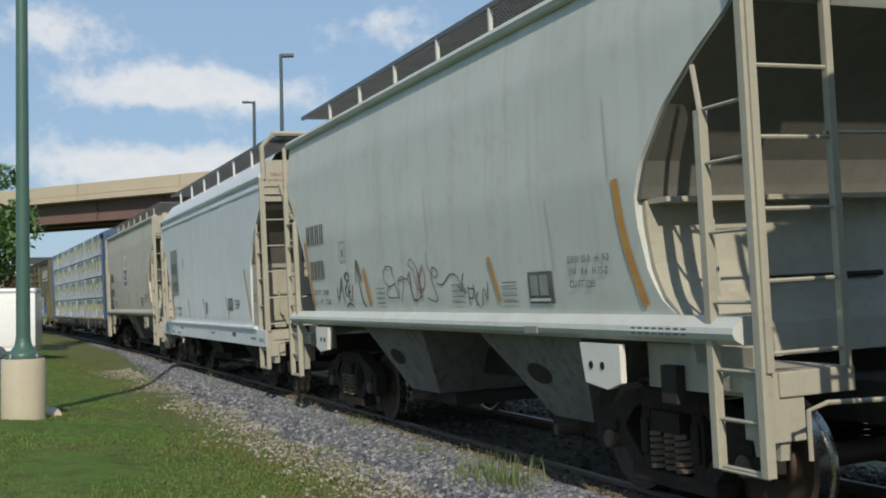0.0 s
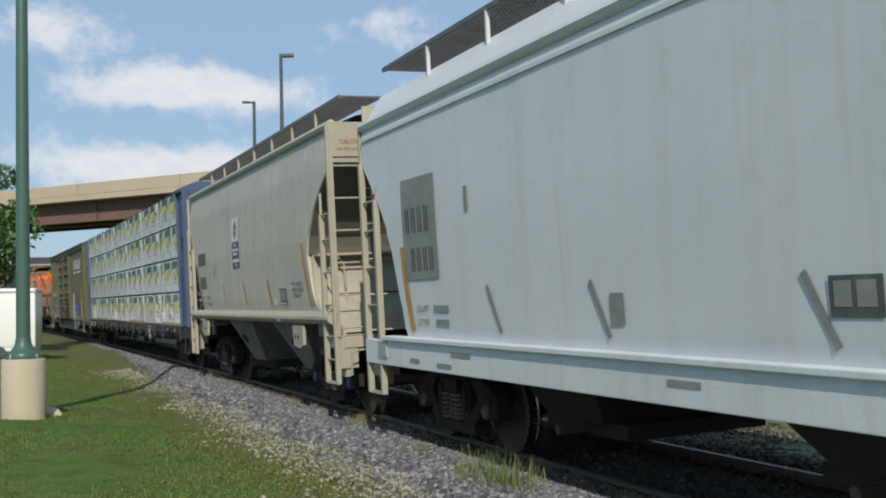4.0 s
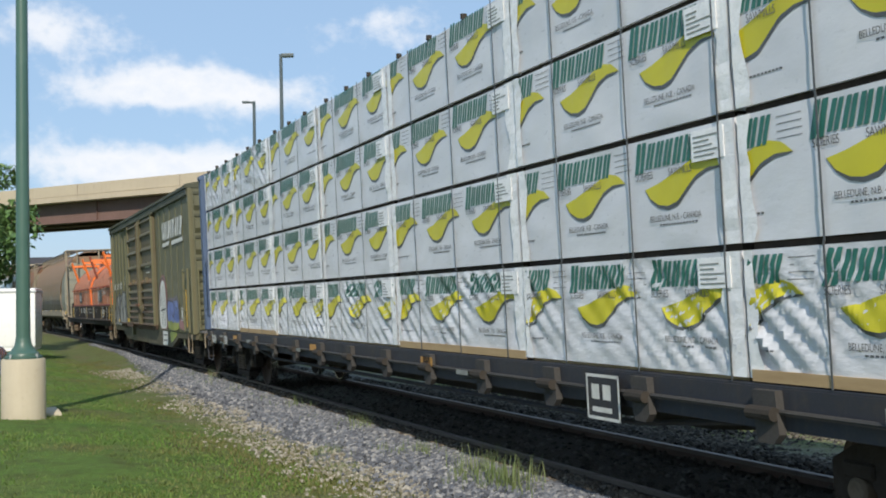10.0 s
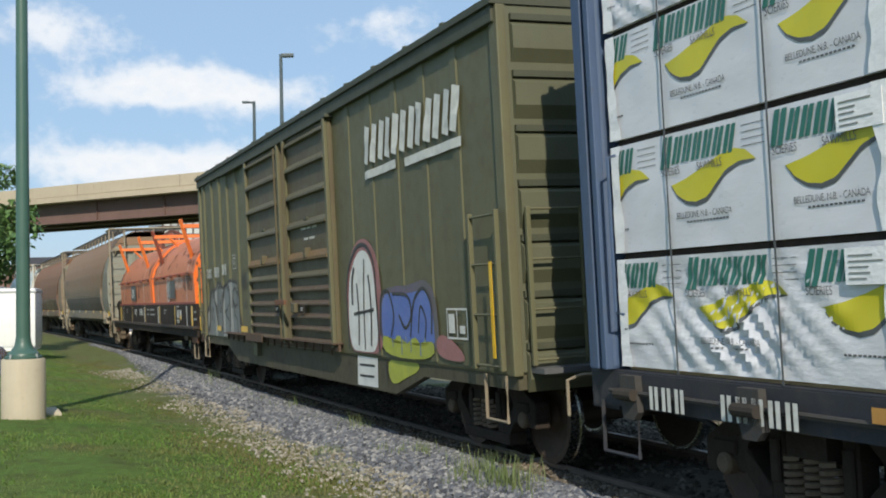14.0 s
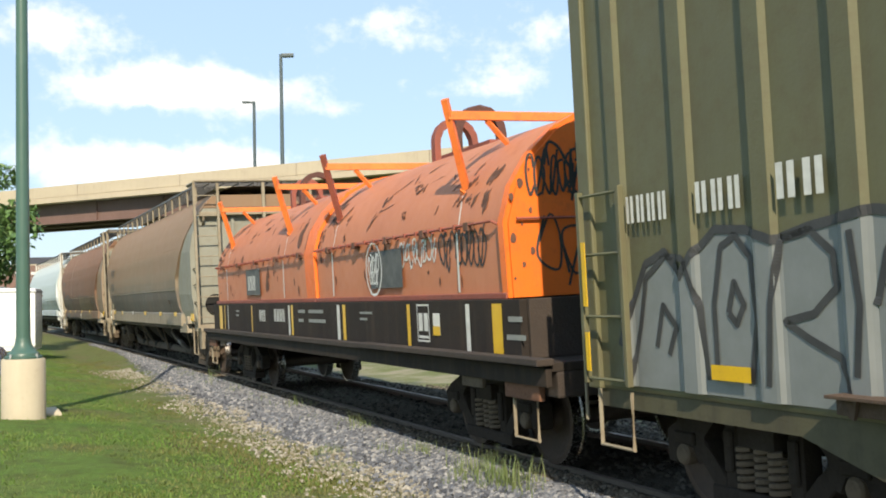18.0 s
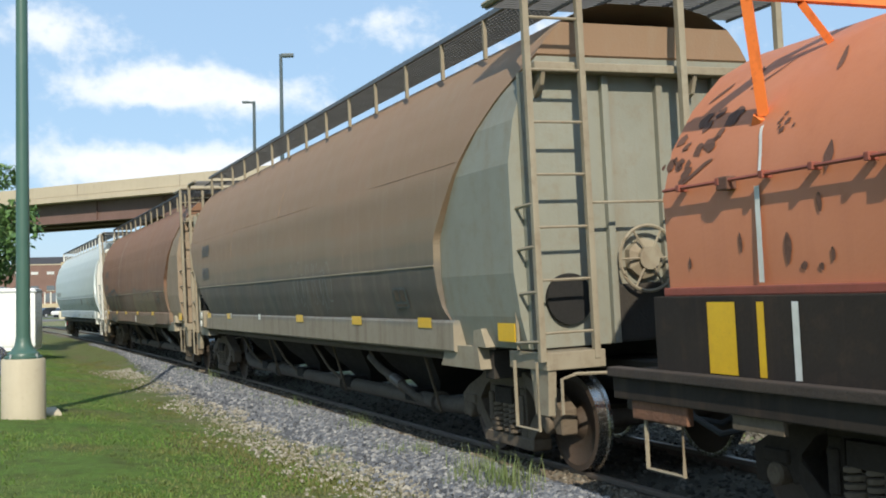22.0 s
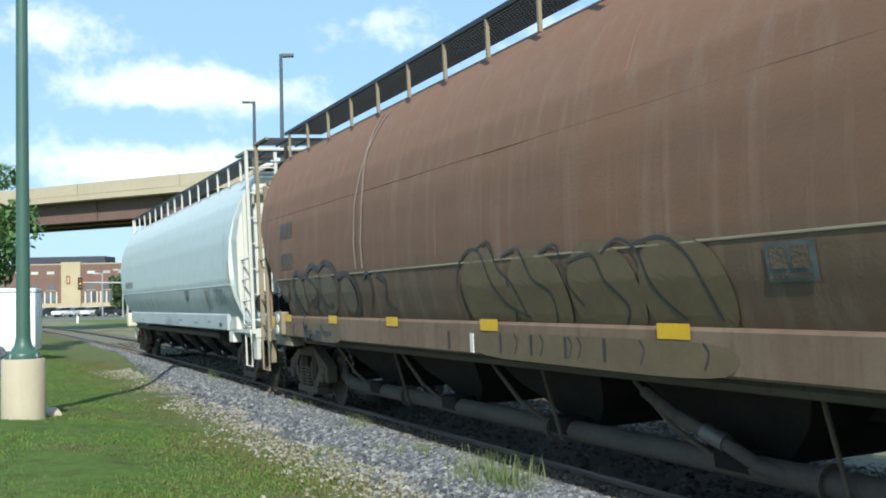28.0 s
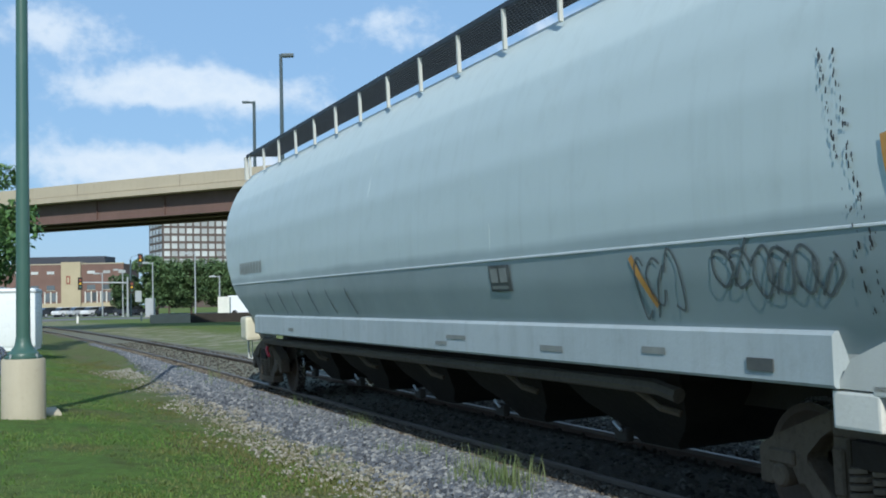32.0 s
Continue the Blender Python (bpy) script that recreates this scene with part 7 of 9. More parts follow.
    for w, p in ((0.05, [(-6.62, 1.86), (-6.42, 1.98), (-6.12, 1.92), (-6.2, 1.76), (-6.45, 1.7), (-6.62, 1.86)]), (0.08, [(-5.85, 1.62), (-5.82, 1.95), (-5.6, 2.12), (-5.3, 2.05), (-5.0, 2.1), (-4.75, 2.2), (-4.4, 2.14), (-4.05, 2.22), (-3.6, 2.1), (-3.45, 1.8)]),
                 (0.075, [(-5.8, 1.75), (-5.6, 1.55), (-5.42, 1.42), (-5.35, 1.4)]), (0.07, [(-5.05, 2.05), (-4.75, 1.95), (-4.55, 1.8), (-4.72, 1.66), (-4.92, 1.7)]), (0.05, [(-4.9, 1.62), (-4.7, 1.5), (-4.62, 1.4)]),
                 (0.08, [(-4.3, 2.05), (-4.4, 1.8), (-4.2, 1.6), (-3.9, 1.62)]), (0.07, [(-3.5, 2.0), (-3.1, 2.04), (-2.7, 1.85), (-2.8, 1.55), (-3.1, 1.45)]), (0.05, [(-2.4, 1.95), (-2.2, 2.02), (-2.1, 1.8), (-2.3, 1.6)]), (0.05, [(-1.9, 2.0), (-1.6, 1.9), (-1.7, 1.65), (-1.4, 1.55)])):
        bm = bmesh.new()
        ribbon(bm, p, w, q)
        part("spray_outline", bm, SPRAY_BLACK, car_eight, "thick black spray stroke")
    bm = bmesh.new()
    ribbon(bm, [(-5.45, 1.36), (-5.5, 1.28), (-5.3, 1.2), (-5.1, 1.17)], 0.1, lower)
    part("spray_outline", bm, SPRAY_BLACK, car_eight)
    for w, p in ((0.16, [(-5.78, 1.9), (-5.68, 1.6), (-5.5, 1.38), (-5.42, 1.25), (-5.5, 1.14)]), (0.10, [(-5.42, 1.3), (-5.2, 1.2), (-4.95, 1.15), (-4.6, 1.17)]), (0.07, [(-4.62, 1.34), (-4.5, 1.24), (-4.3, 1.2)]), (0.05, [(-6.1, 1.34), (-6.16, 1.24), (-6.08, 1.14)])):
        bm = bmesh.new()
        ribbon(bm, p, w, lower)
        part("spray_outline", bm, SPRAY_BLACK, car_eight, "thick black spray stroke over the sill")
    bm = bmesh.new()
    blob(bm, [(-5.3, 1.12), (-5.3, 1.36), (-4.6, 1.36), (-3.9, 1.36), (-3.6, 1.2), (-3.8, 1.1), (-4.6, 1.1)], lambda x, z: (x, -1.5445, z), 2)
    part("spray_fill", bm, SPRAY_BUFF, car_eight, "buff spray paint over the sill")
    bm = bmesh.new()
    blob(bm, [(0.7, 1.12), (0.7, 1.36), (2.0, 1.36), (3.4, 1.36), (4.8, 1.36), (4.9, 1.2), (4.6, 1.1), (2.6, 1.11)], lambda x, z: (x, -1.5445, z), 2)
    part("spray_fill", bm, SPRAY_OLIVE, car_eight, "olive-gold spray paint over the sill")
    for a, b in ((-2.72, 0.05), (-2.45, -0.2)):
        bm = bmesh.new()
        ribbon(bm, [(a + b * 2, 4.1), (a + b * 1.2, 3.6), (a, 3.0), (a + 0.02, 2.4), (a + 0.06, 2.08)], 0.06, ROUND_SIDE)
        part("chalky_weld", bm, CHALK, car_eight, "chalky pale weld streak")
    flat("sill_marking", car_eight, [(-5.4 + 0.5 * k, 1.2, 0.3, 0.06) for k in range(3)] + [(0.1 + 0.62 * k, 1.17, 0.05, 0.18) for k in range(6)], SPRAY_BLACK, 1.547)
    part("sill_lamp", a_box(0.68, 0.76, -1.555, -1.545, 1.15, 1.34), WHITE_PLASTIC, car_eight)
    # the pale car: faint black tag strokes, a rust stripe, scuffed paint near the front weld
    rnd = random.Random(31)
    bm = bmesh.new()
    scrawl(bm, rnd, 6.0, 6.6, 1.5, 2.02, ROUND_SIDE, 0.02, 3)
    scrawl(bm, rnd, 6.95, 8.1, 1.66, 2.0, ROUND_SIDE, 0.022, 6)
    for k in range(6):
        x = -5.5 + k * 0.9
        ribbon(bm, [(x, 1.85), (x + 0.1, 1.7), (x + 0.3, 1.5)], 0.03, ROUND_SIDE)
    part("spray_tag", bm, SPRAY_SLATE, car_nine, "faded slate scribbled tags")
    slanted("rust_stripe", car_nine, [(6.0, 1.96), (6.1, 1.8), (6.24, 1.6)], 0.06, OCHRE, ROUND_SIDE)
    rnd2 = random.Random(9)
    bm = bmesh.new()
    for k in range(90):
        z = 1.55 + 1.5 * rnd2.random() ** 1.1
        x = 8.32 + rnd2.choice((-0.05, 0.05)) + rnd2.gauss(0, 0.014) - 0.26 * max(0, z - 2.0)
        r = rnd2.uniform(0.003, 0.011)
        blob(bm, [(x + r * math.cos(a) * rnd2.uniform(.6, 1.2), z + 2.4 * r * math.sin(a)) for a in (k2 * 1.05 for k2 in range(6))], q, 1)
    part("scuffed_weld", bm, SPRAY_BLACK, car_nine, "dark scuffs along a weld")
    slanted("rust_stripe", car_nine, [(8.5, 2.5), (8.56, 2.2), (8.72, 1.9), (8.92, 1.6)], 0.05, OCHRE, q)
    laid("car_mark", car_nine, word_bars(-7.3, 2.2, 8, 0.16, 0.2, 0.06), STENCIL_GREY, ROUND_SIDE)
    flat("sill_marking", car_nine, [(2.0, 1.2, .3, .04), (2.3, 1.27, .5, .04), (4.4, 1.22, .4, .05), (-4.2, 1.22, .3, .05), (6.0, 1.26, .3, .05)], STENCIL_GREY, 1.546)
    part("sill_plate", a_box(7.2, 7.45, -1.552, -1.544, 1.2, 1.28), STENCIL_BLACK, car_nine)
    # end-of-train device and red marker at the tail
    part("tail_box", a_box(-7.65, -7.2, -1.58, -1.25, 0.98, 1.42, 0.06), CREAM_BOX, car_nine, "cream plastic box")
    t = tube(bmesh.new(), [(-7.3, -1.15, 0.9), (-7.2, -1.2, 0.78), (-7.05, -1.2, 0.68)], 0.03, 6)
    part("red_marker", t, RED_HOSE, car_nine, "bright red hose coupling")


round_marks()


# ---- centre-beam flat car with wrapped lumber ----
LUM = -56.0


POCKET_DUST = surface("dusty_winch_bracket", (0.05, 0.046, 0.041), (0.034, 0.034, 0.035), 3.0, 0.85, dirt=(0.03, 0.027, 0.024), dirt_amount=0.5, bump=0.2)


def lumber_car():
    car = thing("centre_beam_flat_car", "dirty blue centre-beam flat car loaded with wrapped lumber", "flat car")
    MOVING.append((car, LUM, 9.1, Matrix.Identity(4)))
    part("deck", a_box(-11.2, 11.85, -1.40, 1.40, 0.98, 1.10, 0.01), BLUE_BLACK, car)
    for s in (-1, 1):
        bm = prism(bmesh.new(), [(-11.2, 1.08), (-11.2, 0.82), (11.85, 0.82), (11.85, 1.08)], s * 1.36 - 0.05, s * 1.36 + 0.05)
        part("side_sill", bm, BLUE_BLACK, car)
        for k in range(16):
            x = -10.7 + k * 1.43
            pk = part("stake_pocket", prism(bmesh.new(), [(x - .11, 1.07), (x + .11, 1.07), (x + .13, .80), (x + .07, .74), (x - .07, .74), (x - .09, .80)], *sorted((s * 1.41, s * 1.47))), POCKET_DUST, car, "dusty trapezoid winch bracket")
            part("winch_drum", tube(bmesh.new(), [(x - 0.12, s * 1.49, 0.93), (x + 0.12, s * 1.49, 0.93)], 0.045, 10), BLACK_STEEL, pk)
        part("truss_rod", tube(bmesh.new(), [(-7.6, s * 1.2, 0.82), (-6.0, s * 1.2, 0.66), (6.0, s * 1.2, 0.66), (7.6, s * 1.2, 0.82)], 0.025, 6), BLUE_BLACK, car)
        part("winch_bar", tube(bmesh.new(), [(-11.0, s * 1.44, 0.94), (11.0, s * 1.44, 0.94)], 0.018, 6), POCKET_DUST, car)
    part("centre_sill", prism(bmesh.new(), [(-11.0, 0.98), (-11.0, 0.66), (-7.0, 0.62), (-5.8, 0.5), (5.8, 0.5), (7.0, 0.62), (11.0, 0.66), (11.0, 0.98)], -0.35, 0.35), BLACK_STEEL, car)
    part("centre_beam", a_box(-10.9, 10.9, -0.05, 0.05, 1.10, 4.45), BLUE, car)
    for way in (1, -1):
        E, B = (11.85, 10.98) if way > 0 else (11.2, 10.96)
        x0, x1 = sorted((way * B, way * E))
        bk = part("end_bulkhead", a_box(x0, x1, -1.42, 1.42, 1.10, 4.42, 0.03), BLUE, car, "blue steel end bulkhead")
        part("bulkhead_flange", a_box(*sorted((way * (B + 0.01), way * (B + 0.08))), -1.48, 1.48, 1.10, 4.46, 0.01), BLUE, bk)
        part("bulkhead_cap", prism_x(bmesh.new(), [(-1.5, 4.42), (-1.5, 4.5), (-1.1, 4.66), (1.1, 4.66), (1.5, 4.5), (1.5, 4.42)], x0, x1), BLUE, bk)
        part("corner_post", a_box(*sorted((way * (E - 0.09), way * (E + 0.04))), -1.47, -1.33, 1.1, 4.46, 0.01), BLUE, bk)
        if way > 0:
            part("tie_slot", a_box(*sorted((way * (E - 0.5), way * (E - 0.3))), -1.426, -1.418, 3.02, 3.3), DARK_HOLE, bk)
        if way > 0:
            part("rust_run", a_box(*sorted((way * (E - 0.25), way * (E - 0.17))), -1.427, -1.419, 1.7, 2.9), OCHRE, bk)
        rung = [1.3 + 0.45 * k for k in range(7)]
        ladder(car, (way * (E + 0.1), -1.35), (way * (E + 0.1), -0.85), 1.1, 4.5, rung, BLUE, 0.028, name="end_ladder")
        for z in (1.9, 2.6, 3.3):
            part("end_rib", a_box(*sorted((way * E, way * (E + 0.08))), -1.3, 1.3, z - 0.06, z + 0.06, 0.01), BLUE, bk)
        part("grab_iron", tube(bmesh.new(), [(way * (E - 0.45), -1.43, 2.75), (way * (E - 0.45), -1.5, 2.73), (way * (E - 0.45), -1.5, 1.55), (way * (E - 0.45), -1.43, 1.53)], 0.014, 6), BLUE, bk)
        part("end_sill", a_box(*sorted((way * (E - 0.25), way * (E + 0.15))), -1.4, 1.4, 0.78, 1.09, 0.02), BLUE_BLACK, car)
        stirrup(car, way * (E - 0.3), -1.42, 0.45, 0.85, BLUE_BLACK, 0.5)
        part("stub_sill", a_box(*sorted((way * (E - 0.85), way * (E + 0.3))), -0.34, 0.34, 0.68, 1.0), RUST_FLAKE, car)
        coupler(car, way * (E + 0.25), way, TRUCK_TAN)
        truck(car, way * 9.15)
    # panels and plates along the sill
    p = flat("data_panel", car, [(5.7, 0.70, 0.5, 0.36)], BLUE_BLACK, 1.475, "black panel with a white frame")
    flat("panel_marking", p, [(5.7, 0.70, .5, .025), (5.7, 1.035, .5, .025), (5.7, 0.70, .025, .36), (6.175, 0.70, .025, .36), (5.78, .86, .12, .12), (5.95, .86, .12, .12), (5.78, .76, .3, .04)], STENCIL_WHITE, 0.004)
    flat("car_mark", car, word_bars(-10.4, 0.84, 3, 0.12, 0.17, 0.04) + word_bars(-9.55, 0.84, 5, 0.12, 0.17, 0.04), STENCIL_WHITE, 1.47, "white stencil blocks on the sill")
    flat("sill_marking", car, [(8.9, .95, .18, .09), (9.3, .93, .3, .05), (3.0, .9, .3, .05), (-3.5, .9, .35, .05), (-7.0, .93, .4, .06), (10.6, .93, .25, .04)], STENCIL_GREY, 1.47)
    flat("reflector", car, [(9.9, .95, .35, .09), (-8.2, .95, .35, .09), (2.0, .95, .35, .09), (-2.6, .95, .35, .09)], OCHRE, 1.47)
    return car


lumber = lumber_car()
SCIERIES, SAWMILLS = text_mesh("SCIERIES", 0.11, PRINT_DARK), text_mesh("SAWMILLS", 0.11, PRINT_DARK)
TOWN = text_mesh("BELLEDUNE, N.B. - CANADA", 0.075, PRINT_DARK)


def film_slack(x, z, seed, loose):
    """How far the slack film stands out from the stack at a place on its side."""
    d = 0.010 * noise.noise((x * 1.5 + seed, z * 2.0, seed)) + 0.006 * noise.noise((x * 4 + seed, z * 6 - x * 3, seed * 2.0))
    if loose:
        d += 0.012 * noise.noise((x * 2.2 + z * 6 + seed, z * 2.5 - x * 1.2, 5.0))
        d += 0.032 * math.sin((x * 0.75 + z) * 30 + 4 * noise.noise((x, z, 3))) * max(0, 0.3 + noise.noise((x * 0.8, z * 1.2, seed + 4.0)))
    return d


WAVE_TOP = [(0.13, 0.45), (0.3, 0.48), (0.5, 0.535), (0.7, 0.60), (0.85, 0.625), (0.97, 0.60), (1.07, 0.53)]
WAVE_LOW = [(0.13, 0.45), (0.2, 0.375), (0.3, 0.325), (0.42, 0.31), (0.54, 0.335), (0.64, 0.41), (0.76, 0.495), (0.9, 0.535), (1.07, 0.53)]


def print_mesh(x, z0, seed, loose, a, b):
    """One printed mark of the wrap, lying on the film between a and b: slanted green bars for the brand word, a yellow wave with a dark rim, small lines."""
    sheets = []

    def patch(pts, slot, lift, nu=1, nv=3):
        """A four-sided patch (two corners below, two above), cut at the ends of the film."""
        p0, p1, q1, q0 = [Vector(p) for p in pts]
        verts, faces, slots = sheets[-1]
        k = len(verts)
        for j in range(nv + 1):
            for i in range(nu + 1):
                p = p0.lerp(p1, i / nu).lerp(q0.lerp(q1, i / nu), j / nv)
                px, pz = min(max(x + p.x, a), b), z0 + p.y
                verts.append((px, -1.375 - film_slack(px, pz, seed, loose) - lift, pz))
        for j in range(nv):
            for i in range(nu):
                c = k + j * (nu + 1) + i
                if abs(verts[c][0] - verts[c + 1][0]) > 1e-4:
                    faces.append((c, c + 1, c + nu + 2, c + nu + 1))
                    slots.append(slot)
    sheets.append(([], [], []))
    n = 26
    for k in range(n):
        u0, u1 = 0.13 + 0.94 * k / n, 0.13 + 0.94 * (k + 1) / n
        l0, l1, t0, t1 = curve_at(WAVE_LOW, u0), curve_at(WAVE_LOW, u1), curve_at(WAVE_TOP, u0), curve_at(WAVE_TOP, u1)
        r0, r1 = (0.030 * max(0.0, math.sin(math.pi * (k + e) / n)) ** 0.6 + 0.004 for e in (0, 1))
        patch(((u0, l0), (u1, l1), (u1, t1), (u0, t0)), 1, 0.004)
        patch(((u0, l0 - r0), (u1, l1 - r1), (u1, l1), (u0, l0)), 2, 0.004, 1, 1)
    sheets.append(([], [], []))
    u = 0.0
    for k in range(7):
        w, h = (0.135, 0.225) if k == 0 else (0.108, 0.185)
        za, sl = 0.60 - (0.025 if k == 0 else 0), 0.06
        for s0, s1, f0, f1 in ((0, .38, 0, 1), (.5, .86, 0, 1)):
            patch(((u + w * s0 + sl * f0, za + h * f0), (u + w * s1 + sl * f0, za + h * f0), (u + w * s1 + sl * f1, za + h * f1), (u + w * s0 + sl * f1, za + h * f1)), 0, 0.006)
        u += w + 0.010
    sheets.append(([], [], []))
    for px, pz, w, h in ((0.3, 0.172, 0.46, 0.013),):
        k = 0
        while k * 0.036 < w:
            patch(((px + k * .036, pz), (px + k * .036 + .025, pz), (px + k * .036 + .025, pz + h), (px + k * .036, pz + h)), 2, 0.004, 1, 1)
            k += 1
    for k in range(4):
        patch(((0.93, 0.62 + .045 * k), (1.16, 0.62 + .045 * k), (1.16, 0.625 + .045 * k), (0.93, 0.625 + .045 * k)), 2, 0.004, 1, 1)
    out = []
    for nm, (verts, faces, slots) in zip(("printed_wave", "printed_word", "small_print"), sheets):
        me = bpy.data.meshes.new(nm)
        me.from_pydata(verts, [], faces)
        for m in (PRINT_GREEN, PRINT_YELLOW, PRINT_DARK):
            me.materials.append(m)
        me.polygons.foreach_set("material_index", slots)
        me.polygons.foreach_set("use_smooth", [True] * len(me.polygons))
        out.append(me)
    return out


ROWS_Z = [(1.13, 1.95), (2.0, 2.82), (2.87, 3.67), (3.72, 4.50)]
SEAMS = [-45.05, -48.33, -51.5, -54.9, -57.9, -60.93, -63.93, -66.88]


def wrap_mesh(x0, x1, y0, y1, z0, z1, seed, loose):
    """A wrapped stack: slack, wrinkled film over square edges."""
    rnd = random.Random(seed)
    bm = bmesh.new()
    nx, nz = int((x1 - x0) / 0.05), int((z1 - z0) / 0.05)
    grid = []
    for j in range(nz + 1):
        row = []
        for i in range(nx + 1):
            x, z = x0 + (x1 - x0) * i / nx, z0 + (z1 - z0) * j / nz
            edge = min(i, nx - i, 1.5) / 1.5 * min(j, nz - j, 1.5) / 1.5
            d = film_slack(x, z, seed, loose)
            row.append(bm.verts.new((x, y0 - d * edge, z)))
        grid.append(row)
    for j in range(nz):
        for i in range(nx):
            bm.faces.new((grid[j][i], grid[j][i + 1], grid[j + 1][i + 1], grid[j + 1][i]))
    back = [bm.verts.new(v) for v in ((x0, y1, z0), (x1, y1, z0), (x1, y1, z1), (x0, y1, z1))]
    bm.faces.new(back)
    bm.faces.new([grid[-1][i] for i in range(nx + 1)] + [back[2], back[3]])
    bm.faces.new([grid[0][i] for i in range(nx, -1, -1)] + [back[0], back[1]])
    bm.faces.new([grid[j][0] for j in range(nz + 1)] + [back[3], back[0]])
    bm.faces.new([grid[j][nx] for j in range(nz, -1, -1)] + [back[1], back[2]])
    return mesh_of(bm, WRAP_LOOSE if loose else WRAP, True, "wrap")


def lumber_stacks():
    rnd = random.Random(4)
    for c, (b, a) in enumerate(zip(SEAMS, SEAMS[1:])):
        x0, x1 = a - LUM + 0.015, b - LUM - 0.015
        for r, (z0, z1) in enumerate(ROWS_Z):
            st = thing("lumber_package", "stack of lumber in pale printed wrap, film wrinkled" if r == 0 else "stack of lumber in pale grey printed plastic wrap", "lumber", "wrapped lumber on the flat car")
            dy = rnd.uniform(-0.012, 0.012)
            MOVING.append((st, LUM, 9.1, pose(0, dy, 0)))
            seed, loose = c * 7 + r, r == 0 or rnd.random() < 0.15
            part("wrap", wrap_mesh(x0, x1, -1.375, -0.08, z0, z1, seed, loose), None, st)
            part("dunnage", a_box(x0 + 0.04, x1 - 0.04, -1.34, -0.1, z0 - 0.05 if r else z0 - 0.028, z0 + (0.0 if r else 0.005)), TIMBER if r == 0 else COIL_BLACK, st)
            if r == 0 and c in (0, 2, 5):
                part("bottom_board", a_box(x0 + 0.02, x1 - 0.02, -1.392, -1.376, z0 - 0.02, z0 + 0.055), TIMBER, st)
            # folded white film at the ends
            n = 10
            for xx, w in ((x0, 0.12), (x1 - 0.17, 0.17)):
                f = bmesh.new()
                pts = []
                for k in range(n + 1):
                    z = z0 + (z1 - z0) * k / n
                    j = 0.07 * noise.noise((z * 4, xx, c))
                    pts.append((bm_v(f, xx + (j if xx != x0 else 0), -1.386 - 0.008 * rnd.random(), z), bm_v(f, xx + w + (j if xx == x0 else 0), -1.386 - 0.008 * rnd.random(), z)))
                for p0, p1 in zip(pts, pts[1:]):
                    f.faces.new((p0[0], p0[1], p1[1], p1[0]))
                part("end_fold", f, WRAP_WHITE, st, "white folded film at the end")
            x = x0 + rnd.uniform(0.6, 0.95) - 1.22
            while x < x1 - 0.2:
                if x + 1.05 > x0 + 0.2:
                    wave, word_bar, small = print_mesh(x, z0, seed, loose, x0 + 0.02, x1 - 0.02)
                    p = part("printed_wave", wave, None, st, "yellow printed wave with a dark rim")
                    if len(word_bar.polygons):
                        part("printed_word", word_bar, None, p, "dark green slanted bars")
                    if len(small.polygons):
                        tagged(part("small_print", small, None, p), kind="stuff")
                    for word, ox, ok in ((SCIERIES, 0.02, x0 < x), (SAWMILLS, 0.45, x0 < x + 0.4 and x + 0.9 < x1)):
                        if ok and x + ox + 0.38 < x1:
                            y = -1.375 - max(film_slack(x + ox + q, z0 + 0.56, seed, loose) for q in (0, .1, .2, .3)) - 0.008
                            part("lettering", word, None, p, at=pose(x + ox, y, z0 + 0.525, 90, 0, 0) @ Matrix.Diagonal((0.55, 0.72, 1, 1)))
                    if x0 < x + 0.15 and x + 0.95 < x1:
                        y = -1.375 - max(film_slack(x + 0.2 + 0.12 * q, z0 + 0.22, seed, loose) for q in range(7)) - 0.006
                        part("lettering", TOWN, None, p, at=pose(x + 0.18, y, z0 + 0.205, 90, 0, 0) @ Matrix.Diagonal((0.66, 0.85, 1, 1)))
                x += 1.22
            # paper tag at one end
            tag = part("paper_tag", a_box(x1 - 0.46, x1 - 0.1, -1.398, -1.394, z1 - 0.24, z1 - 0.03), WRAP_WHITE, st, "white paper tag")
            for k in range(5):
                part("tag_line", a_box(x1 - 0.43, x1 - 0.43 + rnd.uniform(0.1, 0.28), -1.401, -1.399, z1 - 0.08 - k * 0.033, z1 - 0.07 - k * 0.033), STENCIL_GREY, tag)
            # tie-down straps
            x = x0 + 0.75
            while x < x1:
                part("strap", a_box(x - 0.008, x + 0.008, -1.400, -1.396, z0 - 0.03, z1 + 0.02), PRINT_DARK, st)
                x += 1.12
            if r == 3:
                for k in range(3):
                    x = x0 + 0.4 + k * 0.95
                    part("strap_buckle", a_box(x - 0.02, x + 0.02, -1.40, -1.34, z1, z1 + 0.06, 0.008), BLACK_STEEL, st)
            # twin stack on the far side of the beam
            fs = thing("lumber_package", "stack of lumber in pale grey plastic wrap, far side", "lumber", "wrapped lumber on the flat car")
            MOVING.append((fs, LUM, 9.1, Matrix.Identity(4)))
            part("wrap", a_box(x0, x1, 0.08, 1.375, z0 - 0.02, z1, 0.02), WRAP, fs)


def bm_v(bm, x, y, z):
    return bm.verts.new((x, y, z))


lumber_stacks()


# ---- box car ----
BOX = -76.4


POSTS = [-7.28, -6.42, -5.60, -4.84, -3.98, -3.12]


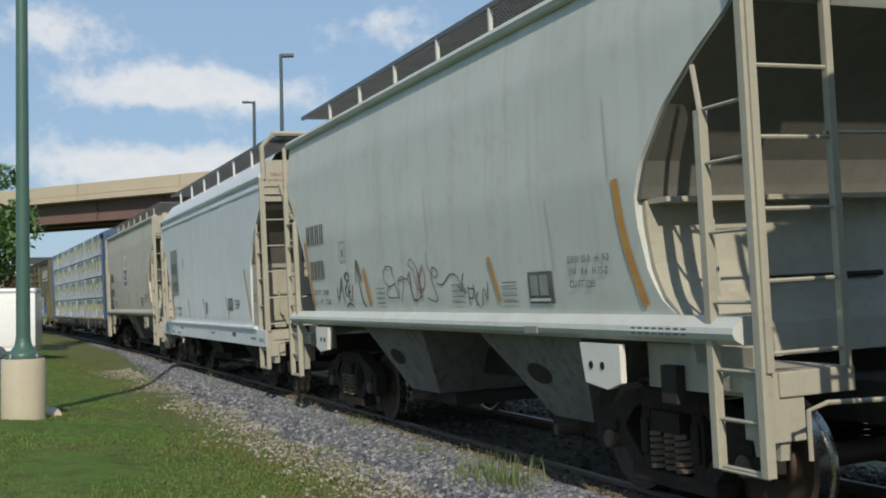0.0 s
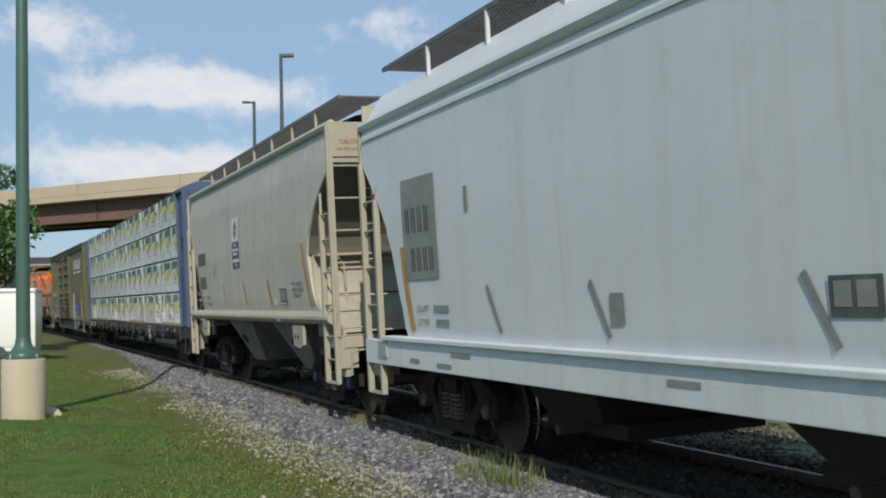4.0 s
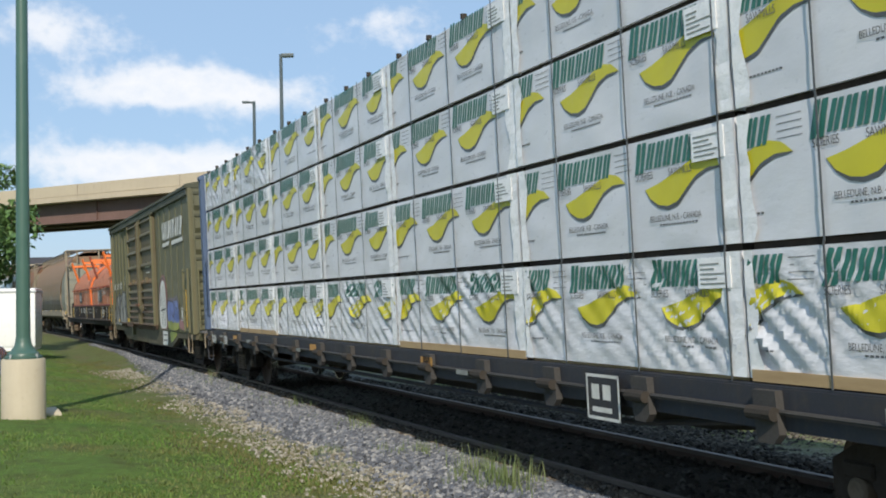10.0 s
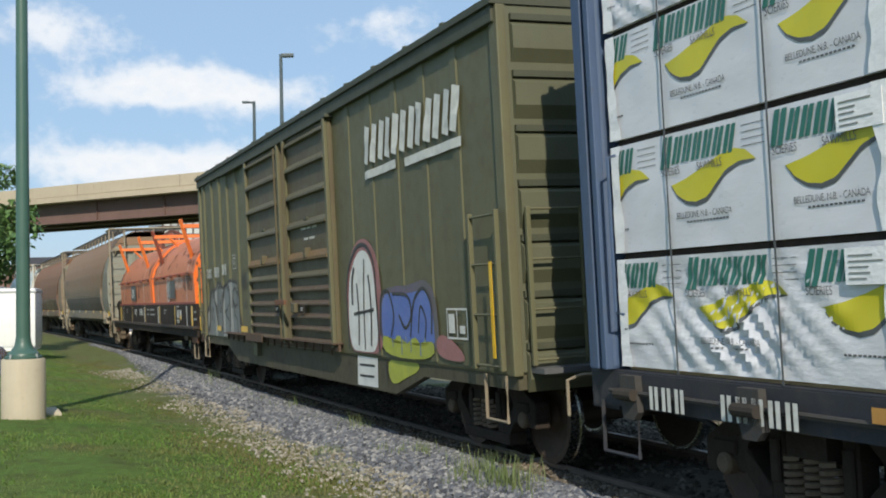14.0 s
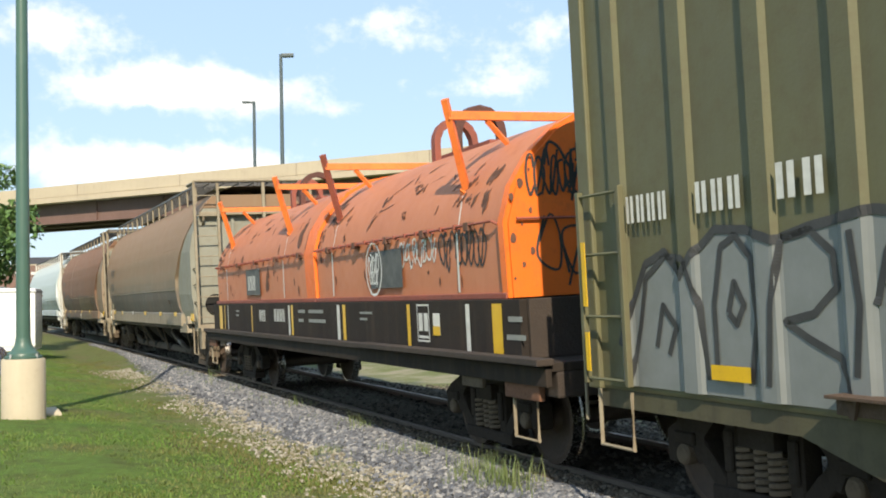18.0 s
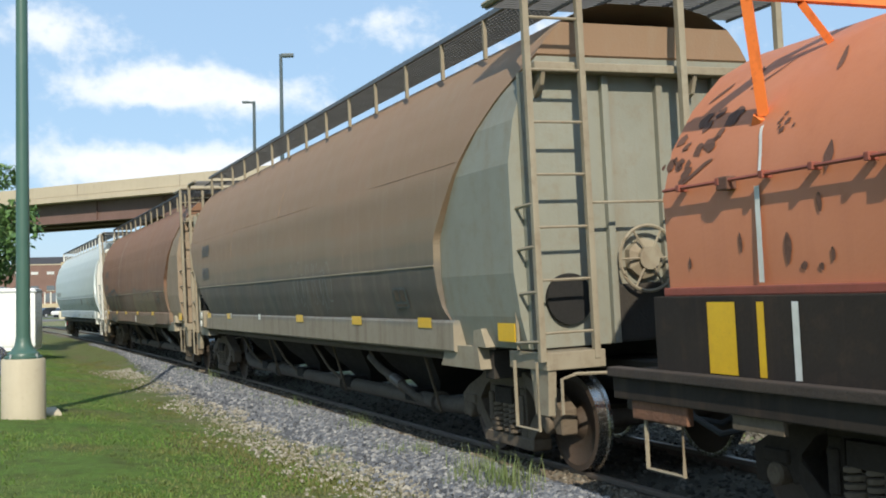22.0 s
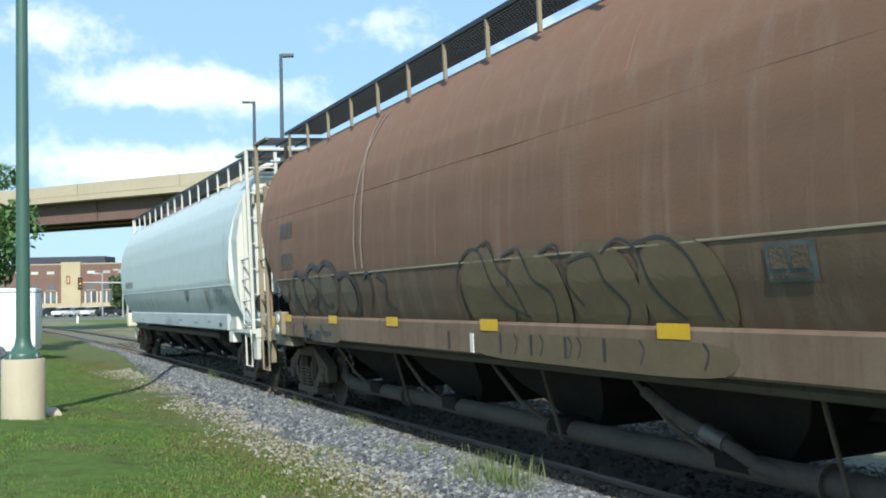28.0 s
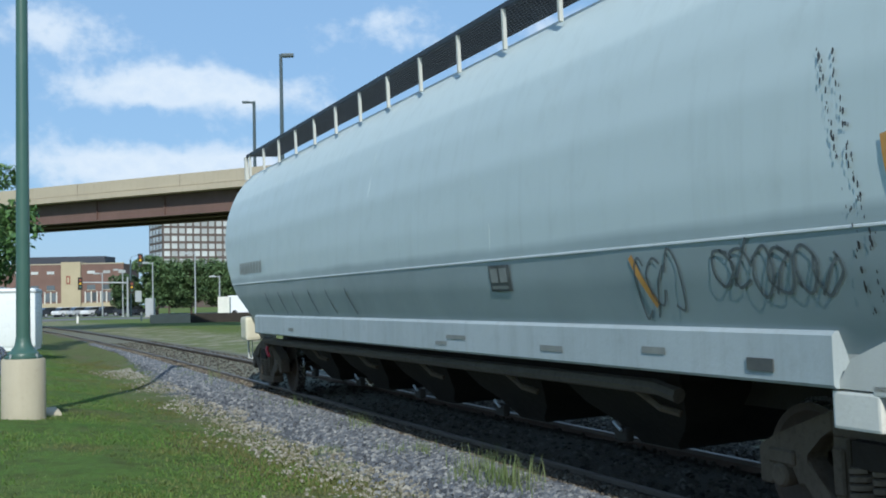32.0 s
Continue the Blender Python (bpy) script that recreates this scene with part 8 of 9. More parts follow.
def box_car():
    car = thing("box_car", "faded olive green box car with ribbed double doors", "box car")
    MOVING.append((car, BOX, 6.2, Matrix.Identity(4)))
    L = 7.78
    part("body", a_box(-L, L, -1.46, 1.46, 0.95, 4.42, 0.03), BOX_GREEN, car)
    roof = prism_x(bmesh.new(), [(-1.56, 4.40), (-1.56, 4.47), (-0.5, 4.72), (0, 4.75), (0.5, 4.72), (1.56, 4.47), (1.56, 4.40)], -L - 0.05, L + 0.05)
    part("roof", roof, BOX_DARK, car)
    for k in range(15):
        x = -L + 0.2 + k * 1.09
        part("roof_seam", prism_x(bmesh.new(), [(-1.55, 4.475), (-1.55, 4.50), (0, 4.78), (1.55, 4.50), (1.55, 4.475), (0, 4.755)], x, x + 0.06), BOX_DARK, car)
    part("eave_rail", a_box(-L, L, -1.53, -1.455, 4.24, 4.40, 0.01), BOX_DARK, car)
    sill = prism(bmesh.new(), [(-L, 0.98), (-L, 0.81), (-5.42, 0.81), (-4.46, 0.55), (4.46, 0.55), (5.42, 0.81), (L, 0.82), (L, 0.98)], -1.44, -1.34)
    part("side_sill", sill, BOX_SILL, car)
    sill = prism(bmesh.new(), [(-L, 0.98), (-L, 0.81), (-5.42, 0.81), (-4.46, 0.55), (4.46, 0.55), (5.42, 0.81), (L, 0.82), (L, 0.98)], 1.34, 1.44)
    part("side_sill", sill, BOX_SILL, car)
    part("centre_sill", a_box(-L, L, -0.33, 0.33, 0.68, 0.95), BLACK_STEEL, car)
    # side posts
    bm = bmesh.new()
    hat = [(-0.12, -1.455), (-0.08, -1.495), (0.08, -1.495), (0.12, -1.455)]
    lo, hi = [bm.verts.new((x, y, 1.0)) for x, y in hat], [bm.verts.new((x, y, 4.24)) for x, y in hat]
    bm.faces.new(lo)
    bm.faces.new(hi[::-1])
    for i in range(4):
        bm.faces.new((lo[i], lo[(i + 1) % 4], hi[(i + 1) % 4], hi[i]))
    post = mesh_of(bm, BOX_GREEN, name="side_post")
    for x in POSTS + [3.1, 4.0, 4.9, 5.8, 6.7]:
        part("side_post", post, None, car, at=pose(x, 0.02 if x > 0 else 0, 0))
    for x in (-L + 0.04, L - 0.04):
        part("corner_post", a_box(x - 0.09, x + 0.09, -1.50, -1.40, 0.95, 4.40, 0.015), BOX_GREEN, car)
    # pair of sliding doors: broad panels above, close ledges below
    ledges = ((4.10, .10), (3.72, .13), (3.29, .13), (2.84, .13), (2.35, .15), (2.08, .10), (1.87, .09), (1.66, .09), (1.47, .09), (1.29, .09), (1.12, .06))
    for x0, x1 in ((-2.72, -0.24), (0.06, 2.42)):
        d = part("sliding_door", a_box(x0, x1, -1.53, -1.46, 1.04, 4.2, 0.012), BOX_DOOR, car, "rusting olive sliding door with ledges")
        for xe in (x0 + 0.05, x1 - 0.05):
            part("door_edge", a_box(xe - 0.05, xe + 0.05, -1.585, -1.531, 1.04, 4.2, 0.01), BOX_GREEN, d, "upright door edge")
        for z, h in ledges:
            bm = prism_x(bmesh.new(), [(-1.53, z - h * 0.42), (-1.595, z - h * 0.36), (-1.595, z - h * 0.1), (-1.53, z + h * 0.5)], x0 + 0.11, x1 - 0.11)
            part("door_ledge", bm, OCHRE_RUST if z == 2.35 else LEDGE_RUST if z < 2 else DOOR_LEDGE, d, "ochre rusty ledge" if z == 2.35 else "")
        xb = x0 + 0.15 if x0 > 0 else x1 - 0.15
        part("door_lock_bar", tube(bmesh.new(), [(xb, -1.6, 1.05), (xb, -1.6, 4.15)], 0.018, 6), BOX_DOOR, d)
        xm = (x0 + x1) / 2
        part("door_stop", a_box(xm - 0.03, xm + 0.09, -1.625, -1.53, 2.33, 2.47, 0.01), BOX_DOOR, d)
        part("wedge_block", a_box(xm - 0.12, xm + 0.06, -1.57, -1.53, 2.88, 2.93, 0.01), BOX_DARK, d)
    part("door_latch", a_box(-0.34, 0.26, -1.70, -1.655, 1.64, 1.72, 0.012), RUST_FLAKE, car, "red-brown latch across the doors")
    for x0, x1 in ((-0.65, -0.43), (0.88, 1.08)):
        part("label_plate", a_box(x0, x1, -1.615, -1.602, 1.51, 1.63), COIL_BLACK, car, "small black plate")
        flat("plate_lines", car, [(x0 + .03, 1.58, .15, .012), (x0 + .03, 1.55, .12, .012)], STENCIL_WHITE, 1.617)
    part("door_gap", a_box(-0.3, 0.12, -1.475, -1.462, 1.04, 4.2), BOX_DARK, car, "dark gap between the doors")
    part("latch_box", a_box(0.49, 0.71, -1.66, -1.6, 1.52, 1.66, 0.012), DOOR_LEDGE, car)
    part("door_track", a_box(-5.0, 2.5, -1.62, -1.46, 1.085, 1.105, 0.004), TRACK_RUST, car, "rusty door track")
    part("track_face", a_box(-5.0, 2.5, -1.535, -1.50, 0.985, 1.08, 0.006), TRACK_RUST, car)
    part("track_roller_plate", a_box(-2.86, -1.6, -1.64, -1.622, 1.0, 1.14, 0.008), TRACK_RUST, car)
    rnd = random.Random(31)
    for k in range(16):
        x = -4.9 + 0.47 * k
        part("track_bracket", prism(bmesh.new(), [(x, 1.085), (x + 0.09, 1.085), (x + 0.06, 0.97 - 0.04 * rnd.random()), (x + 0.02, 0.98)], -1.56, -1.536), TRACK_RUST, car)
    part("sill_bracket", prism(bmesh.new(), [(-2.78, 0.97), (-2.5, 0.97), (-2.5, 0.74), (-2.56, 0.72), (-2.78, 0.74)], -1.52, -1.445), BOX_GREEN, car)
    part("door_track", a_box(-5.0, 2.5, -1.58, -1.46, 4.2, 4.25, 0.008), BOX_DARK, car)
    # ends with pressed ribs and ladders
    for way in (1, -1):
        x = way * L
        e = part("end_sheet", a_box(*sorted((x, x + way * 0.03)), -1.40, 1.40, 0.98, 4.45, 0.01), BOX_END, car)
        for z in (1.0, 1.48, 2.0, 2.51, 3.02, 3.53, 4.06):
            bm = prism(bmesh.new(), [(x + way * 0.03, z - 0.20), (x + way * 0.1, z - 0.08), (x + way * 0.1, z + 0.13), (x + way * 0.03, z + 0.18)], -1.36, 1.36)
            part("end_corrugation", bm, BOX_END, e)
            part("corrugation_gap", a_box(*sorted((x + way * 0.031, x + way * 0.075)), -1.36, 1.36, z + 0.19, z + 0.25), BOX_DARK, e)
        ladder(car, (x + way * 0.18, -1.35), (x + way * 0.18, -0.79), 1.05, 2.5, (1.1, 1.56, 2.02, 2.48), BOX_GREEN, 0.022, name="end_ladder")
        ladder(car, (x - way * 0.06, -1.56), (x - way * 0.66, -1.56), 1.0, 2.5, (1.04, 1.52, 2.0, 2.46), BOX_GREEN, 0.024)
        stirrup(car, x - way * 0.36, -1.5, 0.52, 0.95, TAN_TRIM, 0.46)
        for z0, z1 in ((1.12, 2.02),) if way > 0 else ((1.1, 1.4), (1.6, 2.1)):
            part("yellow_strip", a_box(*sorted((x - way * 0.12, x - way * 0.18)), -1.602, -1.596, z0, z1), YELLOW_TAPE, car, "yellow reflective strip")
        part("stub_sill", a_box(*sorted((x, x + way * 0.75)), -0.3, 0.3, 0.66, 0.95), BLACK_STEEL, car)
        part("crossover_step", a_box(*sorted((x + way * 0.1, x + way * 0.35)), -1.35, -0.5, 0.98, 1.03), GRATE, car)
        coupler(car, x + way * 0.7, way, TAN_TRIM)
        truck(car, way * 6.25)
    # lettering blocks and paint
    slope_up = lambda x, z: (x, -1.500 if abs((x - 3.1 + 0.45) % 0.9 - 0.45) < 0.13 else -1.486, z)
    for k in range(6):
        for a in (3.82 + k * 0.51, 4.06 + k * 0.51):
            bm = bmesh.new()
            ribbon(bm, [(a + 0.08, 3.38), (a + 0.2, 3.83)], 0.17, slope_up)
            part("side_mark", bm, STENCIL_WHITE, car, "white slanted block")
    for xa, xb in ((3.82, 4.98), (5.24, 6.86)):
        bm = bmesh.new()
        ribbon(bm, [(xa, 3.24), (xb, 3.26)], 0.1, slope_up)
        part("side_mark", bm, STENCIL_WHITE, car, "white underline")
    rows = word_bars(-7.12, 2.21, 4, 0.105, 0.2, 0.035) + word_bars(-6.25, 2.22, 3, 0.13, 0.21, 0.045) + word_bars(-5.43, 2.24, 2, 0.18, 0.22, 0.06)
    flat("car_mark", car, rows, STENCIL_WHITE, 1.503, "white stencil blocks")
    flat("small_box", car, [(-4.54, 2.34, .012, .27), (-4.24, 2.34, .012, .27), (-4.54, 2.34, .31, .012), (-4.54, 2.6, .31, .012), (-4.46, 2.53, .15, .03), (-4.42, 2.42, .06, .07)], STENCIL_WHITE, 1.47)
    flat("reflector", car, [(-6.18, 1.11, 0.41, 0.1), (-3.84, 1.13, 0.57, 0.11)], YELLOW_TAPE, 1.507, "yellow reflective patch")
    flat("data_marking", car, [(0.83, 2.75, .3, .035), (1.18, 2.75, .2, .035), (1.44, 2.75, .25, .035), (1.0, 2.59, .22, .035), (1.28, 2.59, .29, .035)], STENCIL_WHITE, 1.534)
    sign(car, "50K", 0.13, STENCIL_WHITE, -2.99, 1.36, 1.476)
    flat("panel_marking", car, [(6.25, 1.26, .54, .02), (6.25, 1.56, .54, .02), (6.25, 1.26, .02, .32), (6.77, 1.26, .02, .32), (6.51, 1.26, .02, .32), (6.3, 1.32, .16, .2), (6.58, 1.32, .14, .08)], STENCIL_WHITE, 1.486)
    # the silver bubble piece at the tail end
    def wavy(x, z):
        # the film of paint rides over the ribs
        d = min(abs(x - r) for r in POSTS)
        return (x, -(1.469 + 0.032 * max(0.0, min(1.0, (0.13 - d) / 0.045))), z)
    over = lambda x, z: (x, wavy(x, z)[1] - 0.006, z)
    xs = [-7.28 + 0.03 * k for k in range(113)]
    crest = [(-7.3, 1.3), (-7.15, 1.6), (-6.95, 1.9), (-6.7, 1.98), (-6.5, 1.8), (-6.35, 1.95), (-6.1, 2.1), (-5.8, 2.08), (-5.5, 2.0), (-5.2, 2.06), (-4.7, 2.12), (-4.2, 2.06), (-3.95, 1.8), (-3.88, 1.2)]
    bm = bmesh.new()
    prev = None
    for x in xs:
        top = curve_at(crest, x)
        col = [bm.verts.new(wavy(x, 1.0 + (top - 1.0) * k / 6)) for k in range(7)]
        if prev:
            for k in range(6):
                bm.faces.new((prev[k], col[k], col[k + 1], prev[k + 1]))
        prev = col
    part("spray_fill", bm, SPRAY_GREY, car, "silver-grey sprayed letter shapes")
    bm = bmesh.new()

    def stroke(pts, w=0.05):
        fine = []
        for (xa, za), (xb, zb) in zip(pts, pts[1:]):
            fine += [(xa + (xb - xa) * k / 4, za + (zb - za) * k / 4) for k in range(4)]
        ribbon(bm, fine + [pts[-1]], w, over)
    stroke(crest, 0.06)
    for s in ([(-7.2, 1.05), (-7.05, 1.45), (-6.95, 1.8), (-6.7, 1.95), (-6.45, 1.92), (-6.3, 1.6), (-6.25, 1.1)], [(-6.15, 1.1), (-6.15, 1.6), (-6.05, 1.98), (-5.9, 2.05), (-5.75, 1.9), (-5.72, 1.5), (-5.8, 1.1)],
              [(-5.6, 1.1), (-5.55, 1.6), (-5.45, 2.0), (-5.2, 2.04), (-5.02, 1.9), (-5.0, 1.7), (-5.2, 1.55), (-5.45, 1.5), (-5.25, 1.4), (-5.0, 1.3), (-4.92, 1.1)], [(-4.85, 2.02), (-4.8, 1.6), (-4.85, 1.2)],
              [(-4.7, 1.6), (-4.6, 1.9), (-4.4, 1.98), (-4.22, 1.85), (-4.25, 1.65), (-4.45, 1.6), (-4.6, 1.72), (-4.5, 1.45), (-4.3, 1.35), (-4.25, 1.1)], [(-6.0, 1.55), (-5.93, 1.75), (-5.84, 1.6), (-5.92, 1.48), (-6.0, 1.55)], [(-6.85, 1.3), (-6.75, 1.6), (-6.6, 1.45), (-6.7, 1.25)]):
        stroke(s)
    rnd = random.Random(14)
    scrawl(bm, rnd, -3.78, -3.32, 1.9, 2.25, on_plane(1.475), 0.022, 7)
    scrawl(bm, rnd, -3.65, -3.38, 1.56, 1.73, on_plane(1.475), 0.018, 3)
    part("spray_outline", bm, SPRAY_BLACK, car, "black spray outline")
    # plain painted shapes near the leading end
    h = on_plane(1.481)
    k2 = on_plane(1.486)
    low = on_plane(1.447)
    for pts, mat, pl2, label in (([(2.8, 1.02), (2.8, 1.9), (3.12, 2.40), (3.68, 2.5), (4.12, 2.22), (4.2, 1.7), (4.24, 1.02), (3.4, 1.0)], SPRAY_PINK, on_plane(1.478), "dusty pink halo of spray"),
                                 ([(2.84, 1.03), (2.88, 1.9), (3.25, 2.28), (3.65, 2.34), (3.92, 2.12), (3.98, 1.7), (4.02, 1.03), (3.4, 1.02)], SPRAY_WHITE, h, "white painted figure"),
                                 ([(4.05, 1.0), (4.1, 1.78), (4.6, 1.84), (5.2, 1.84), (5.7, 1.92), (5.98, 1.7), (6.0, 1.0)], SPRAY_HAZE, on_plane(1.479), "violet-blue spray haze"),
                                 ([(4.2, 1.0), (4.16, 1.72), (4.6, 1.77), (5.2, 1.74), (5.67, 1.82), (5.86, 1.6), (5.88, 1.0)], SPRAY_BLUE, h, "blue painted letters' fill"),
                                 ([(4.18, 1.0), (4.2, 1.3), (4.5, 1.12), (4.75, 1.3), (5.0, 1.14), (5.3, 1.28), (5.5, 1.12), (5.85, 1.26), (5.86, 1.0)], SPRAY_LIME, k2, "yellow-green painted lower edge"),
                                 ([(4.3, 0.62), (4.2, 0.97), (4.8, 0.97), (5.3, 0.96), (5.25, 0.86), (4.9, 0.78)], SPRAY_LIME, low, "yellow-green paint run over the sill"),
                                 ([(3.0, 0.57), (3.05, 0.96), (3.85, 0.96), (3.82, 0.58)], SPRAY_WHITE, low, "white painted box on the sill"),
                                 ([(5.92, 1.05), (5.92, 1.28), (6.22, 1.3), (6.66, 1.12), (6.66, 1.02)], SPRAY_PINK, h, "dusty pink painted patch")):
        bm = bmesh.new()
        blob(bm, pts, pl2, 3)
        part("spray_patch", bm, mat, car, label)
    for w, pts, pl2 in ((0.05, [(2.84, 1.04), (2.84, 1.9), (3.22, 2.32), (3.65, 2.38), (3.96, 2.14), (4.02, 1.7), (4.06, 1.04)], k2), (0.07, [(3.05, 1.62), (3.08, 1.95), (3.18, 2.1)], k2),
                        (0.05, [(3.25, 1.1), (3.3, 1.5), (3.26, 1.9)], k2), (0.04, [(3.5, 1.05), (3.52, 1.6), (3.6, 2.2)], k2), (0.05, [(3.75, 1.1), (3.8, 1.6), (3.74, 2.0)], k2), (0.04, [(3.1, 1.5), (3.9, 1.56)], k2), (0.04, [(4.12, 1.25), (4.18, 1.7), (4.45, 1.78), (4.62, 1.5), (4.5, 1.25)], k2),
                        (0.04, [(4.6, 1.75), (5.1, 1.72), (5.2, 1.5), (5.0, 1.35), (4.8, 1.5)], k2), (0.04, [(5.15, 1.25), (5.3, 1.65), (5.6, 1.8), (5.82, 1.62), (5.8, 1.3)], k2), (0.03, [(5.4, 1.3), (5.5, 1.6), (5.65, 1.45), (5.6, 1.25)], k2),
                        (0.04, [(4.2, 0.62), (4.15, 0.97)], on_plane(1.451)), (0.03, [(3.12, 0.84), (3.74, 0.85)], on_plane(1.451)), (0.03, [(3.12, 0.7), (3.7, 0.71)], on_plane(1.451))):
        bm = bmesh.new()
        ribbon(bm, pts, w, pl2)
        part("spray_outline", bm, SPRAY_BLACK, car)
    rnd = random.Random(23)
    for k in range(9):
        bm = bmesh.new()
        x = 4.4 + 0.15 * k
        ribbon(bm, [(x, 1.25), (x + 0.01, 1.15), (x, 1.03 + 0.1 * rnd.random())], 0.02, on_plane(1.489))
        part("paint_run", bm, SPRAY_BLUE if k % 2 else SPRAY_LIME, car)
    return car


box_car()


# ---- coil car ----
COIL = -92.85


def coil_car():
    car = thing("coil_car", "black coil steel car with two faded orange covers", "coil car")
    MOVING.append((car, COIL, 5.75, Matrix.Identity(4)))
    L = 7.95
    part("deck_plank", a_box(-L, 2.98, -1.58, -1.47, 1.07, 1.14, 0.01), DECK_RUST, car, "rust-streaked walkway edge")
    part("deck_plank", a_box(3.0, L + 0.05, -1.64, -1.47, 1.09, 1.15, 0.01), DECK_RUST, car, "rust-streaked walkway edge")
    part("deck", a_box(-L, L, -1.47, 1.5, 1.03, 1.11, 0.01), COIL_BLACK, car)
    part("deck_edge", a_box(-L, L, -1.53, -1.47, 0.90, 1.068, 0.01), COIL_BLACK, car, "rust-streaked deck edge")
    for s in (-1, 1):
        part("trough_side", a_box(-L + 0.45, L - 0.66, *sorted((s * 1.34, s * 1.42)), 1.11, 1.66, 0.01), COIL_BLACK, car, "black side sill with white and yellow marks")
    for way in (1, -1):
        part("trough_end", a_box(*sorted((way * (L - 0.45) if way < 0 else L - 0.62, way * (L - 0.53) if way < 0 else L - 0.70)), -1.34, 1.34, 1.11, 1.66, 0.01), DECK_RUST, car)
        part("end_sill", a_box(*sorted((way * (L - 0.35), way * L)), -1.42, 1.42, 0.8, 1.03, 0.02), DECK_RUST, car)
        part("stub_sill", a_box(*sorted((way * (L - 1.2), way * (L + 0.35))), -0.33, 0.33, 0.66, 1.0), DECK_RUST, car)
        part("corner_plate", a_box(*sorted((way * (L - 0.9), way * (L - 0.2))), -1.5, -1.44, 0.76, 0.9, 0.015), RUST_FLAKE, car, "rust-brown corner plate")
        coupler(car, way * (L + 0.3), way, TAN_TRIM)
        stirrup(car, way * (L - 0.55), -1.46, 0.4, 0.95, TAN_TRIM, 0.46)
        part("pocket_plate", a_box(*sorted((way * (L - 1.9), way * (L - 1.4))), -1.5, -1.46, 0.8, 1.0, 0.01), TRUCK_TAN, car)
        truck(car, way * 5.75)
    part("belly", prism(bmesh.new(), [(-5.0, 1.03), (-4.6, 0.86), (-0.2, 0.86), (0.2, 0.74), (1.8, 0.74), (2.2, 0.86), (4.6, 0.86), (5.0, 1.03)], -0.4, 0.4), BLACK_STEEL, car)
    for x in (-2.5, 0.2, 2.8):
        part("cross_bearer", prism_x(bmesh.new(), [(-1.5, 1.03), (-1.5, 0.95), (-0.6, 0.8), (0.6, 0.8), (1.5, 0.95), (1.5, 1.03)], x, x + 0.1), BLACK_STEEL, car)
    # sill marks: white and yellow bars, a framed panel, blocks for lettering
    for x, w in ((-1.12, .1), (1.58, .13), (6.06, .1), (-6.0, .06)):
        flat("white_bar", car, [(x, 1.14, w, .48)], STENCIL_WHITE, 1.426, "white bar on the black sill")
    for x, w in ((6.70, .22), (4.36, .1), (1.85, .13), (-0.93, .11), (-3.82, .07), (-6.33, .07), (-6.85, .3)):
        flat("yellow_bar", car, [(x, 1.14, w, .48)], YELLOW_TAPE, 1.427, "yellow reflective bar")
    flat("panel_marking", car, [(4.68, 1.2, .36, .02), (4.68, 1.6, .36, .02), (4.68, 1.2, .02, .42), (5.03, 1.2, .02, .42), (4.73, 1.32, .12, .2), (4.89, 1.32, .12, .2), (4.72, 1.24, .3, .03)], STENCIL_WHITE, 1.426)
    flat("small_label", car, [(5.16, 1.28, .2, .24)], WHITE_PLASTIC, 1.426)
    flat("small_label", car, [(5.16, 1.28, .2, .1)], YELLOW_TAPE, 1.43)
    flat("car_mark", car, word_bars(-3.18, 1.34, 3, 0.12, 0.2, 0.04) + word_bars(-2.08, 1.35, 4, 0.15, 0.21, 0.04), STENCIL_WHITE, 1.426, "white stencil blocks")
    flat("data_marking", car, [(-0.5, 1.5, .4, .05), (0.1, 1.5, .8, .05), (-0.5, 1.36, .3, .05), (0.1, 1.36, .9, .05), (2.6, 1.5, .5, .03), (2.6, 1.42, .3, .03), (7.05, 1.45, .3, .05), (7.0, 1.28, .4, .05), (-5.2, 1.5, .3, .03), (-5.2, 1.42, .25, .03)], STENCIL_GREY, 1.426)
    # two covers
    prof = [(-1.30, 1.67), (-1.32, 2.38), (-1.22, 2.72), (-1.02, 3.02), (-0.75, 3.28), (-0.4, 3.46), (0, 3.53), (0.4, 3.46), (0.75, 3.28), (1.02, 3.02), (1.22, 2.72), (1.32, 2.38), (1.30, 1.67)]
    big = [(y * 1.035, 1.66 + (z - 1.66) * 1.022) for y, z in prof]

    def cover_y(z):
        rows = [(b, -a) for a, b in prof[:7]]
        return -curve_at(rows, z)
    for x0, x1, seed in ((0.3, 6.9, 6), (-7.45, 0.28, 9)):
        cv = part("coil_cover", prism_x(bmesh.new(), prof, x0, x1), ORANGE, car, "faded orange steel cover with rust patches", smooth=True)
        part("cover_flange", prism_x(bmesh.new(), big, x1 - (0.1 if seed == 6 else 0.5), x1 + 0.02), ORANGE_DEEP, cv, "bright orange end band", smooth=True)
        part("cover_end", prism_x(bmesh.new(), prof, x1 + 0.02, x1 + 0.05), ORANGE_DEEP, cv, "bright orange end plate, sprayed over")
        part("shut_line", tube(bmesh.new(), [(x0 + 0.1, -1.38, 2.42), (x1 - (0.2 if seed == 6 else 0.6), -1.38, 2.42), (x1 - (0.15 if seed == 6 else 0.55), -1.33, 2.38)], 0.014, 6), MAROON, cv, "locking rod")
        for k in range(15):
            x = x0 + 0.3 + k * (x1 - x0 - 1.4) / 14
            part("rod_clip", a_box(x - 0.02, x + 0.02, -1.405, -1.325, 2.395, 2.445, 0.006), MAROON, cv)
        part("lower_rail", a_box(x0, x1, -1.36, -1.30, 1.66, 1.72, 0.01), MAROON, cv)
        rnd = random.Random(seed)
